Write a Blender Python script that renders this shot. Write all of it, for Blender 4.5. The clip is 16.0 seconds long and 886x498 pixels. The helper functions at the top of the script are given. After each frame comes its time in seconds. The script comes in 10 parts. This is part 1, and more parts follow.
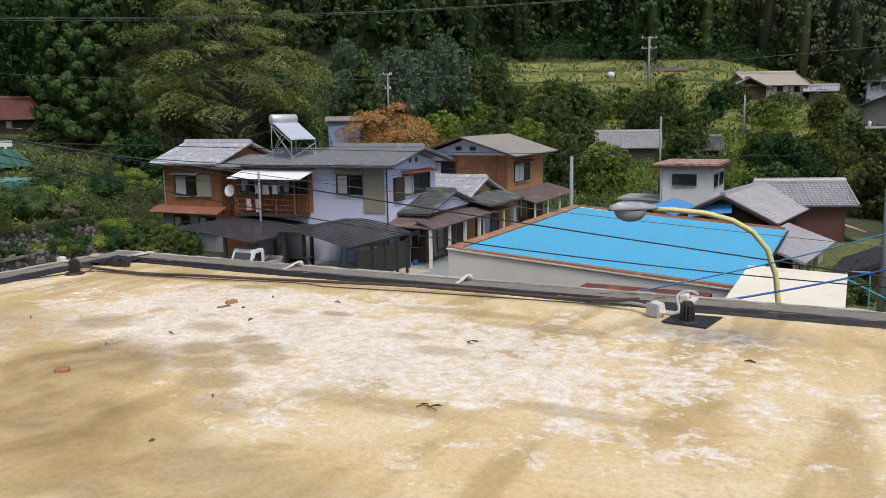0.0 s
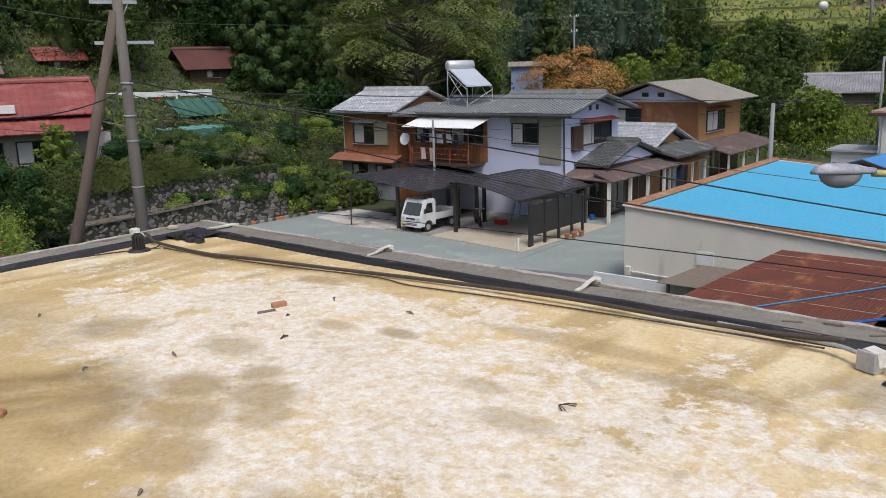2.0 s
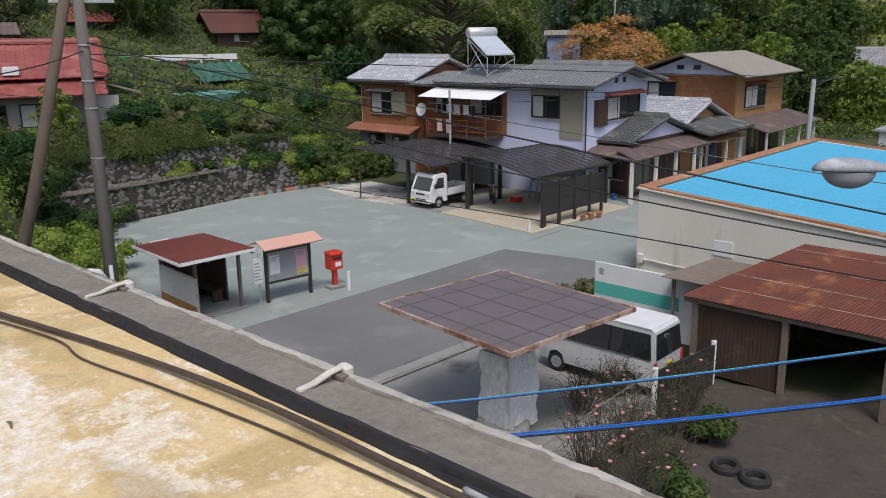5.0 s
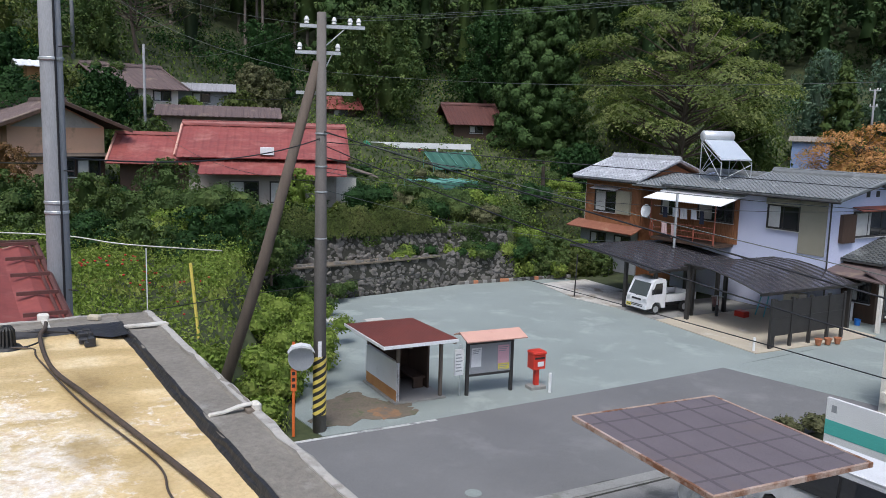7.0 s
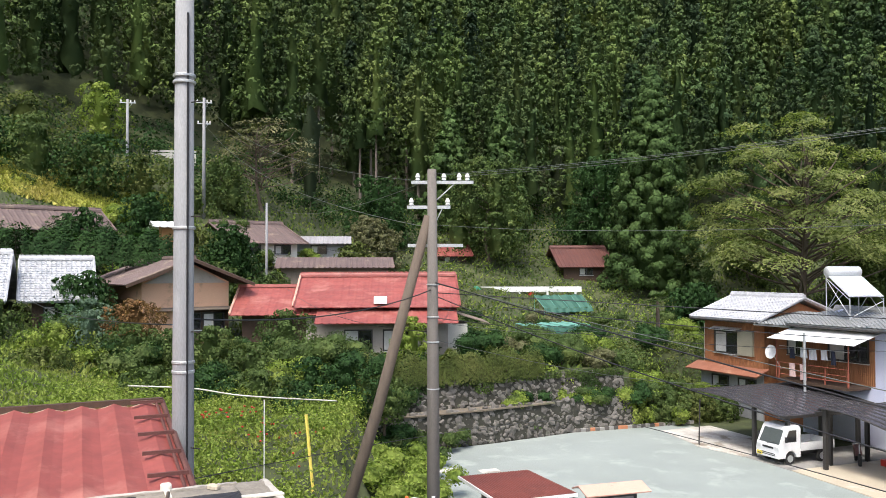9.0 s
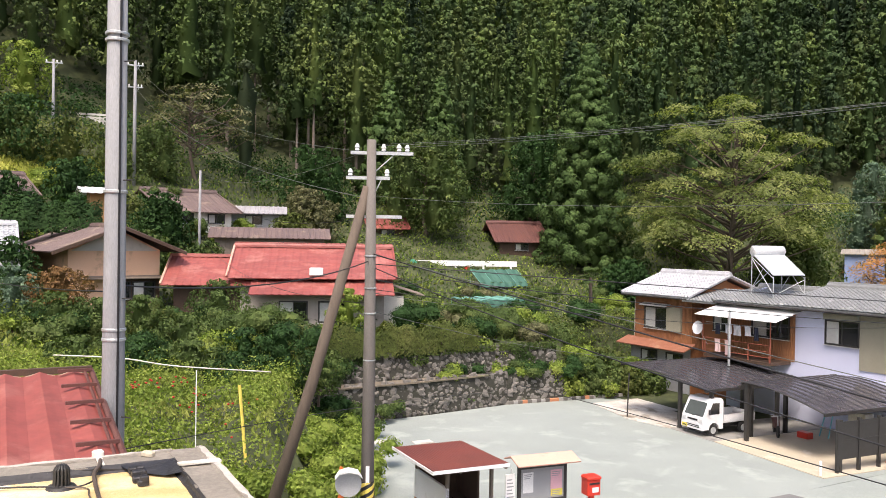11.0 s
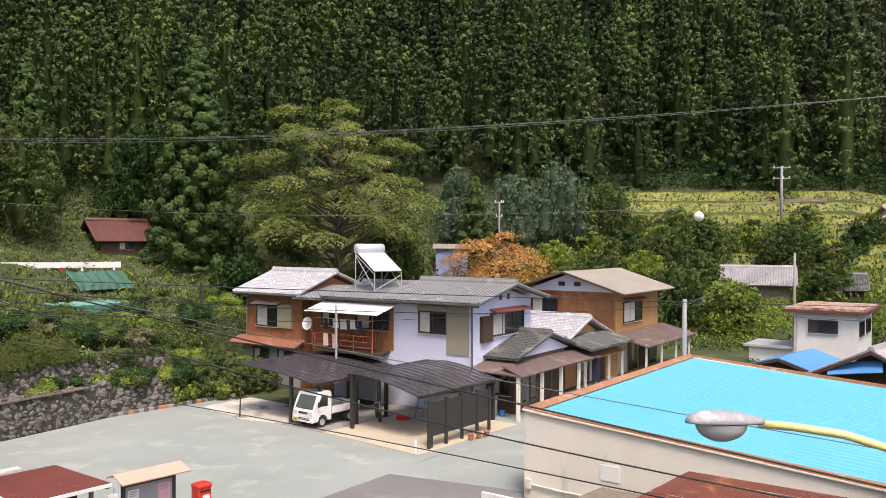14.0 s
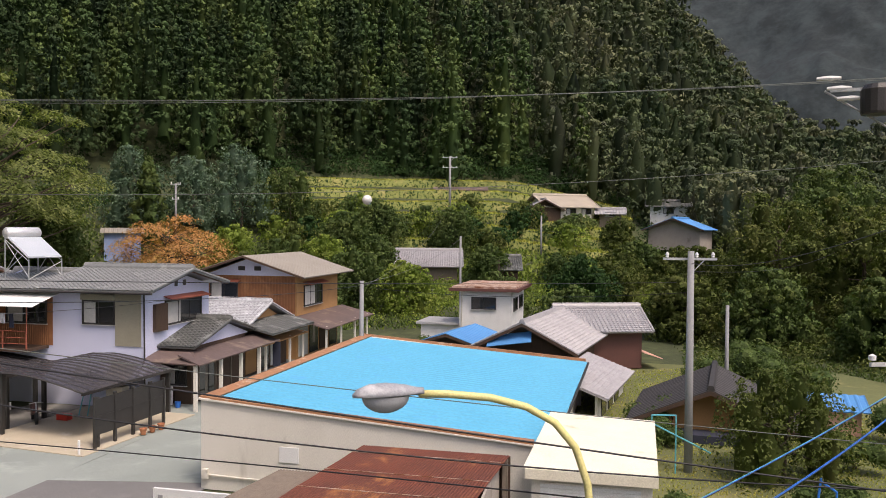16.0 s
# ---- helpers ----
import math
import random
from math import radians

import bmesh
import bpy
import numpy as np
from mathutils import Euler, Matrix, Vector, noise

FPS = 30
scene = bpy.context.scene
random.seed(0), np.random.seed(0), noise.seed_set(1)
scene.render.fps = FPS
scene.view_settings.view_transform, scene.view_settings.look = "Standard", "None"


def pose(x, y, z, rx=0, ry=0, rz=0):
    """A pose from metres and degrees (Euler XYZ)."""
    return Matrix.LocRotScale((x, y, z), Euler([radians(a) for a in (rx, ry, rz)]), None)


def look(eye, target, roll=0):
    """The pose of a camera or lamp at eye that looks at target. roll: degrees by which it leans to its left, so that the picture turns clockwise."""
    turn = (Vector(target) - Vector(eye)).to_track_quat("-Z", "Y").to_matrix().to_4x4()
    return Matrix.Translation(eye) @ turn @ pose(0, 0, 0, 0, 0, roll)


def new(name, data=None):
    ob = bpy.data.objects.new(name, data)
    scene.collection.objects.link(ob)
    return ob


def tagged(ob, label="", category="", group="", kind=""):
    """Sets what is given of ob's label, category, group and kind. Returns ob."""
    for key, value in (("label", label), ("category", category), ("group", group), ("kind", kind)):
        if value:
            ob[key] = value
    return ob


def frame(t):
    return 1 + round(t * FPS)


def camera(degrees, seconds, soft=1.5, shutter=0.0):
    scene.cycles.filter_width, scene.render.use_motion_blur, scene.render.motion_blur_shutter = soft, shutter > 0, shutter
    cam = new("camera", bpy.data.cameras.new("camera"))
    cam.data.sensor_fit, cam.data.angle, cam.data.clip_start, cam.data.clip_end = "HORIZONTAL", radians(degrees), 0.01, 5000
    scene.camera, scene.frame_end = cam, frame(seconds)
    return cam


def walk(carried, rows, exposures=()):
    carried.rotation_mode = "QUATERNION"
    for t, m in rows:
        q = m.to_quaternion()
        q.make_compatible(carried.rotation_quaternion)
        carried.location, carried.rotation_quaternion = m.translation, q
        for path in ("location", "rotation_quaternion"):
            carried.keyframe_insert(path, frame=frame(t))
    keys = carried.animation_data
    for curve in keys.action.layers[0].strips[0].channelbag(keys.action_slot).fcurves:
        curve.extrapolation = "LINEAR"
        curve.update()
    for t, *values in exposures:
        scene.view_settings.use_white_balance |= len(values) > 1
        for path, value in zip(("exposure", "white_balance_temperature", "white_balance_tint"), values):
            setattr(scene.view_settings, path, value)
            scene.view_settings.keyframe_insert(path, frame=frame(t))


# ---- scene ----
cam = camera(56.5, 16.0, soft=0.9)

PATH = [
    (0, (1.585, -1.7, 8.774), (1.734, 0.269, 8.455), -0.9),
    (0.5, (1.77, -1.176, 8.77), (1.795, 0.798, 8.453), 0.5),
    (1, (1.878, -0.66, 8.761), (1.763, 1.31, 8.435), 1.3),
    (1.5, (1.982, -0.192, 8.758), (1.737, 1.756, 8.379), -0.6),
    (2, (2.182, 0.23, 8.756), (1.885, 2.159, 8.321), -1.7),
    (2.5, (2.388, 0.722, 8.749), (2.242, 2.67, 8.319), -2.3),
    (3, (2.657, 1.121, 8.724), (2.545, 3.068, 8.281), -3.1),
    (3.2, (2.762, 1.246, 8.742), (2.632, 3.191, 8.298), -2.6),
    (5.3, (3.496, 2.785, 8.68), (3.006, 4.649, 8.143), -1.6),
    (5.5, (3.506, 2.898, 8.689), (2.923, 4.727, 8.128), -2.3),
    (6, (3.524, 3.212, 8.704), (2.625, 4.906, 8.136), -0.8),
    (6.5, (3.543, 3.365, 8.763), (2.602, 5.061, 8.274), 1.0),
    (7, (3.556, 3.366, 8.815), (2.65, 5.125, 8.521), 1.7),
    (7.5, (3.549, 3.331, 8.867), (2.555, 5.062, 8.751), 1.5),
    (7.6, (3.553, 3.323, 8.872), (2.539, 5.045, 8.781), 1.1),
    (8, (3.548, 3.321, 8.903), (2.463, 5.001, 8.887), 0.8),
    (8.2, (3.531, 3.328, 8.931), (2.418, 4.99, 8.958), 0.8),
    (10.3, (3.551, 3.433, 8.996), (2.39, 5.061, 9.044), -0.5),
    (10.5, (3.527, 3.427, 8.996), (2.394, 5.075, 9.015), -0.0),
    (11, (3.472, 3.373, 8.931), (2.453, 5.094, 8.915), 0.9),
    (11.5, (3.501, 3.396, 9.067), (2.677, 5.218, 9.031), 0.8),
    (12, (3.558, 3.387, 9.102), (2.888, 5.271, 9.053), 0.6),
    (12.5, (3.584, 3.385, 9.142), (3.057, 5.313, 9.098), 0.1),
    (13, (3.634, 3.357, 9.157), (3.244, 5.318, 9.123), 0.0),
    (13.5, (3.674, 3.331, 9.18), (3.406, 5.312, 9.159), 0.1),
    (14, (3.695, 3.293, 9.186), (3.546, 5.287, 9.168), 0.3),
    (14.5, (3.717, 3.256, 9.165), (3.731, 5.255, 9.14), 0.5),
    (15, (3.732, 3.284, 9.127), (3.927, 5.274, 9.094), 0.5),
    (15.5, (3.792, 3.264, 9.129), (4.193, 5.223, 9.075), 0.5),
    (16, (3.863, 3.26, 9.151), (4.464, 5.167, 9.1), 0.4),
]
EXPOSURE = [(0.0, 0.20, 6250, 11), (1.5, 0.22, 6250, 11), (3.0, 0.0, 6200, 11), (5.5, 0.2, 6250, 11), (6.0, 0.12, 6200, 12), (6.5, 0.12, 6000, 11), (7.0, 0.4, 5850, 10),
            (7.5, 0.9, 6000, 10), (8.2, 1.12, 6250, 9), (10.5, 1.44, 6850, 15), (11.0, 1.33, 6950, 16), (12.0, 1.28, 7050, 17), (13.0, 1.02, 7050, 18), (14.5, 1.07, 7100, 18),
            (15.0, 0.92, 7150, 18), (16.0, 0.66, 7150, 18)]
walk(cam, [(t, look(eye, target, roll)) for t, eye, target, roll in PATH], EXPOSURE)

# ---- world and light ----
world = bpy.data.worlds.new("overcast_sky")
scene.world = world
world.use_nodes = True
_nt = world.node_tree
_sky = _nt.nodes.new("ShaderNodeTexSky")
_sky.sky_type = "NISHITA"
_sky.sun_disc = False
_sky.sun_elevation = radians(60)
_sky.sun_rotation = radians(161)
_sky.air_density, _sky.dust_density, _sky.ozone_density = 1.0, 4.0, 1.0
_nt.links.new(_sky.outputs[0], _nt.nodes["Background"].inputs[0])
_nt.nodes["Background"].inputs[1].default_value = 0.12
sun = bpy.data.lights.new("sun", "SUN")
sun.energy, sun.angle, sun.color = 1.5, radians(16), (1.0, 0.96, 0.9)
sun_ob = new("sun", sun)
sun_ob.matrix_world = look((11.6, -23.8, 62), (0, 10, 0))


# ---- materials ----
def ramp(nt, fac, stops, k=1.0):
    if k != 1.0:
        mu = nt.nodes.new("ShaderNodeMath")
        mu.operation = "MULTIPLY"
        nt.links.new(fac, mu.inputs[0])
        mu.inputs[1].default_value = k
        fac = mu.outputs[0]
    r = nt.nodes.new("ShaderNodeValToRGB")
    e = r.color_ramp.elements
    while len(e) < len(stops):
        e.new(0.5)
    for el, (p, c) in zip(e, stops):
        el.position, el.color = p, (*c, 1)
    nt.links.new(fac, r.inputs[0])
    return r.outputs[0]


def tex(nt, scale, detail=4, rough=0.55, vec=None, dist=0.0):
    n = nt.nodes.new("ShaderNodeTexNoise")
    n.inputs["Scale"].default_value, n.inputs["Detail"].default_value = scale, detail
    n.inputs["Roughness"].default_value, n.inputs["Distortion"].default_value = rough, dist
    if vec is not None:
        nt.links.new(vec, n.inputs["Vector"])
    return n.outputs["Fac"]


def mixc(nt, fac, a, b, mode="MIX"):
    m = nt.nodes.new("ShaderNodeMix")
    m.data_type, m.blend_type = "RGBA", mode
    if isinstance(fac, float):
        m.inputs[0].default_value = fac
    else:
        nt.links.new(fac, m.inputs[0])
    for i, v in ((6, a), (7, b)):
        if isinstance(v, tuple):
            m.inputs[i].default_value = (*v, 1)
        else:
            nt.links.new(v, m.inputs[i])
    return m.outputs[2]


def blank(name):
    m = bpy.data.materials.new(name)
    m.use_nodes = True
    nt = m.node_tree
    b = nt.nodes["Principled BSDF"]
    tc = nt.nodes.new("ShaderNodeTexCoord").outputs["Object"]
    return m, nt, b, tc


def shade(v, k):
    return tuple(min(1.0, c * k) for c in v)


def mat(name, col, col2=None, scale=1.5, rough=0.8, metal=0.0, bump=0.25, grain=30.0, stain=None, stain_at=0.62, vary=0.0, spec=0.5, stretch=None):
    """A weathered surface: two tones at a large scale, fine grain, stains, relief."""
    m, nt, b, tc = blank(name)
    if stretch:
        mp = nt.nodes.new("ShaderNodeMapping")
        mp.inputs["Scale"].default_value = stretch
        nt.links.new(tc, mp.inputs[0])
        tc = mp.outputs[0]
    c = ramp(nt, tex(nt, scale, 5, 0.6, tc), [(0.32, col), (0.68, col2 or shade(col, 0.72))])
    fine = tex(nt, grain, 3, 0.6, tc)
    c = mixc(nt, 0.35, c, ramp(nt, fine, [(0.3, shade(col, 0.6)), (0.7, shade(col, 1.3))]))
    if stain:
        f = ramp(nt, tex(nt, scale * 0.6 + 0.35, 7, 0.65, tc, 0.25), [(stain_at - 0.06, (0, 0, 0)), (stain_at + 0.08, (1, 1, 1))])
        c = mixc(nt, f, c, stain)
    if vary:
        oi = nt.nodes.new("ShaderNodeObjectInfo").outputs["Random"]
        c = mixc(nt, 1.0, c, ramp(nt, oi, [(0, (1 - vary,) * 3), (1, (1, 1, 1))]), "MULTIPLY")
    nt.links.new(c, b.inputs["Base Color"])
    b.inputs["Roughness"].default_value, b.inputs["Metallic"].default_value = rough, metal
    b.inputs["Specular IOR Level"].default_value = spec
    if bump:
        bp = nt.nodes.new("ShaderNodeBump")
        bp.inputs["Strength"].default_value, bp.inputs["Distance"].default_value = bump, 0.02
        nt.links.new(fine, bp.inputs["Height"])
        nt.links.new(bp.outputs[0], b.inputs["Normal"])
    return m


def foliage(name, cols, scale=0.35, spread=0.35, trans=0.25, each=0.0):
    """Leaves: tone drifts over the plant and from leaf to leaf; a little light passes through. each: how far whole trees differ."""
    m, nt, b, tc = blank(name)
    isl = nt.nodes.new("ShaderNodeNewGeometry").outputs["Random Per Island"]
    n = tex(nt, scale, 3, 0.6, tc)
    stops = [(0.3 + 0.4 * i / (len(cols) - 1), c) for i, c in enumerate(cols)]
    c = ramp(nt, n, stops)
    c = mixc(nt, 1.0, c, ramp(nt, isl, [(0, (1 - spread,) * 3), (1, (1 + spread,) * 3)]), "MULTIPLY")
    if each:
        at = nt.nodes.new("ShaderNodeAttribute")
        at.attribute_name = "tone"
        c = mixc(nt, 1.0, c, ramp(nt, at.outputs["Fac"], [(0, (1 - each, 1 - each, 1 - each * 0.8)), (1, (1 + each, 1 + each * 0.8, 1 + each * 0.5))]), "MULTIPLY")
    nt.links.new(c, b.inputs["Base Color"])
    b.inputs["Roughness"].default_value = 0.7
    b.inputs["Specular IOR Level"].default_value = 0.12
    if trans:
        t = nt.nodes.new("ShaderNodeBsdfTranslucent")
        nt.links.new(mixc(nt, 1.0, c, (1.0, 1.25, 0.5), "MULTIPLY"), t.inputs[0])
        mx = nt.nodes.new("ShaderNodeMixShader")
        mx.inputs[0].default_value = trans
        nt.links.new(b.outputs[0], mx.inputs[1])
        nt.links.new(t.outputs[0], mx.inputs[2])
        nt.links.new(mx.outputs[0], nt.nodes["Material Output"].inputs[0])
    return m


def plain(name, col, rough=0.5, metal=0.0, spec=0.5):
    return mat(name, col, shade(col, 0.85), 3.0, rough, metal, 0.06, 60.0, spec=spec)


def glass(name="window_glass"):
    m, nt, b, tc = blank(name)
    b.inputs["Base Color"].default_value = (0.02, 0.022, 0.025, 1)
    b.inputs["Roughness"].default_value = 0.06
    b.inputs["Specular IOR Level"].default_value = 0.9
    return m


def zone(nt, tc, x, y, rx, ry, amp=0.5, scale=1.6, lo=0.55, hi=1.1, most=1.0):
    """A ragged oval stain round (x, y) on the roof."""
    mp = nt.nodes.new("ShaderNodeMapping")
    mp.inputs["Location"].default_value = (-x / rx, -y / ry, 0)
    mp.inputs["Scale"].default_value = (1 / rx, 1 / ry, 0)
    nt.links.new(tc, mp.inputs[0])
    ln = nt.nodes.new("ShaderNodeVectorMath")
    ln.operation = "LENGTH"
    nt.links.new(mp.outputs[0], ln.inputs[0])
    ma = nt.nodes.new("ShaderNodeMath")
    ma.operation = "MULTIPLY_ADD"
    nt.links.new(tex(nt, scale, 4, 0.6, tc, 0.2), ma.inputs[0])
    ma.inputs[1].default_value = amp * 2
    nt.links.new(ln.outputs["Value"], ma.inputs[2])
    return ramp(nt, ma.outputs[0], [(min(0.98, (lo + amp) / 2.5), (most,) * 3), (min(1.0, (hi + amp) / 2.5), (0, 0, 0))], 0.4)


def blend(nt, op, a, k, b):
    """op on a * k and b."""
    n = nt.nodes.new("ShaderNodeMath")
    n.operation = "MULTIPLY"
    nt.links.new(a, n.inputs[0])
    n.inputs[1].default_value = k
    n2 = nt.nodes.new("ShaderNodeMath")
    n2.operation = op
    nt.links.new(n.outputs[0], n2.inputs[0])
    nt.links.new(b, n2.inputs[1])
    return n2.outputs[0]


def roof_coating():
    """Old ochre waterproof coating: a bleached crust down the middle, wet-looking brown films, scuffs, a damp drain."""
    m, nt, b, tc = blank("roof_coating")
    c = ramp(nt, tex(nt, 1.1, 7, 0.62, tc, 0.4), [(0.32, (0.60, 0.43, 0.19)), (0.46, (0.73, 0.555, 0.285)), (0.62, (0.82, 0.685, 0.43))])
    lane = nt.nodes.new("ShaderNodeMapping")
    lane.inputs["Rotation"].default_value = (0, 0, radians(-52))
    lane.inputs["Scale"].default_value = (2.6, 0.6, 1.0)
    nt.links.new(tc, lane.inputs[0])
    film = ramp(nt, tex(nt, 0.9, 4, 0.55, lane.outputs[0], 0.3), [(0.50, (0, 0, 0)), (0.60, (0.75, 0.75, 0.75))])
    c = mixc(nt, film, c, (0.53, 0.385, 0.165))
    crust = blend(nt, "ADD", tex(nt, 9.0, 11, 0.82, tc, 0.1), 0.9, blend(nt, "ADD", tex(nt, 2.4, 7, 0.65, tc, 0.5), 1.0, blend(nt, "ADD", zone(nt, tc, 5.6, -2.15, 2.9, 1.35, 0.5, 1.2, 0.1, 1.5), 0.26, zone(nt, tc, 2.6, -1.7, 2.2, 1.3, 0.5, 1.2, 0.1, 1.5, 0.24))))
    white = ramp(nt, crust, [(0.545, (0, 0, 0)), (0.59, (0.95, 0.95, 0.95))], 0.5)
    c = mixc(nt, white, c, ramp(nt, tex(nt, 14, 6, 0.75, tc), [(0.38, (0.77, 0.64, 0.43)), (0.60, (0.92, 0.87, 0.785))]))
    pink = ramp(nt, tex(nt, 5.5, 8, 0.75, tc, 1.0), [(0.54, (0, 0, 0)), (0.68, (0.6, 0.6, 0.6))])
    c = mixc(nt, pink, c, (0.66, 0.45, 0.25))
    wet_tone = ramp(nt, tex(nt, 1.9, 7, 0.65, tc, 0.6), [(0.38, (0.28, 0.195, 0.08)), (0.52, (0.43, 0.305, 0.13)), (0.66, (0.57, 0.43, 0.205))])
    for x, y, rx, ry, most in ((3.2, -3.25, 0.85, 0.75, 0.85), (3.9, -3.95, 1.0, 0.55, 0.8), (4.9, -4.2, 1.3, 0.5, 0.6), (1.6, -2.9, 1.2, 0.9, 0.55), (2.4, -2.3, 0.35, 0.25, 0.55), (1.75, -0.62, 0.75, 0.2, 0.7), (3.0, -0.62, 0.35, 0.15, 0.4)):
        c = mixc(nt, zone(nt, tc, x, y, rx, ry, 0.4, 1.6, 0.5, 1.0, most), c, wet_tone)
    for x, y, rx, ry, most in ((3.62, -2.58, 0.24, 0.2, 0.8), (3.9, -2.82, 0.25, 0.22, 0.75), (4.2, -3.08, 0.27, 0.22, 0.65), (4.5, -3.4, 0.28, 0.22, 0.5), (3.78, -2.27, 0.15, 0.13, 0.7), (4.02, -2.45, 0.24, 0.2, 0.7), (4.22, -2.62, 0.18, 0.16, 0.6),
                               (2.6, -0.8, 0.3, 0.12, 0.6), (3.93, -1.4, 0.17, 0.09, 0.75), (3.5, -1.5, 0.2, 0.1, 0.5), (4.9, -0.95, 0.75, 0.13, 0.55), (5.7, -1.18, 0.6, 0.13, 0.6), (4.8, -1.75, 0.2, 0.1, 0.5), (5.2, -2.0, 0.25, 0.12, 0.5), (3.3, -2.1, 0.28, 0.16, 0.6), (6.4, -2.75, 0.6, 0.1, 0.5), (5.3, -3.05, 0.7, 0.14, 0.5)):
        c = mixc(nt, zone(nt, tc, x, y, rx, ry, 0.3, 4.5, 0.55, 1.05, most), c, (0.41, 0.295, 0.135))
    spot = ramp(nt, tex(nt, 3.2, 5, 0.6, tc, 0.5), [(0.60, (0, 0, 0)), (0.70, (0.55, 0.55, 0.55))])
    c = mixc(nt, spot, c, (0.44, 0.325, 0.155))
    damp = zone(nt, tc, 6.75, -0.85, 0.75, 0.4, 0.6, 3.5, 0.3, 1.0, 0.7)
    c = mixc(nt, damp, c, ramp(nt, tex(nt, 9, 5, 0.7, tc), [(0.35, (0.16, 0.14, 0.125)), (0.6, (0.44, 0.42, 0.39))]))
    scuff = ramp(nt, tex(nt, 34, 6, 0.75, tc, 0.4), [(0.36, (0.84, 0.81, 0.77)), (0.56, (1.0, 1.0, 1.0))])
    c = mixc(nt, 1.0, c, scuff, "MULTIPLY")
    speck = ramp(nt, tex(nt, 55, 3, 0.6, tc), [(0.70, (0, 0, 0)), (0.76, (0.6, 0.6, 0.6))])
    c = mixc(nt, speck, c, (0.30, 0.21, 0.12))
    nt.links.new(c, b.inputs["Base Color"])
    rg = nt.nodes.new("ShaderNodeMapRange")
    nt.links.new(film, rg.inputs[0])
    rg.inputs[3].default_value, rg.inputs[4].default_value = 0.75, 0.42
    nt.links.new(rg.outputs[0], b.inputs["Roughness"])
    bp = nt.nodes.new("ShaderNodeBump")
    bp.inputs["Strength"].default_value, bp.inputs["Distance"].default_value = 0.45, 0.01
    nt.links.new(tex(nt, 20, 8, 0.75, tc), bp.inputs["Height"])
    nt.links.new(bp.outputs[0], b.inputs["Normal"])
    return m


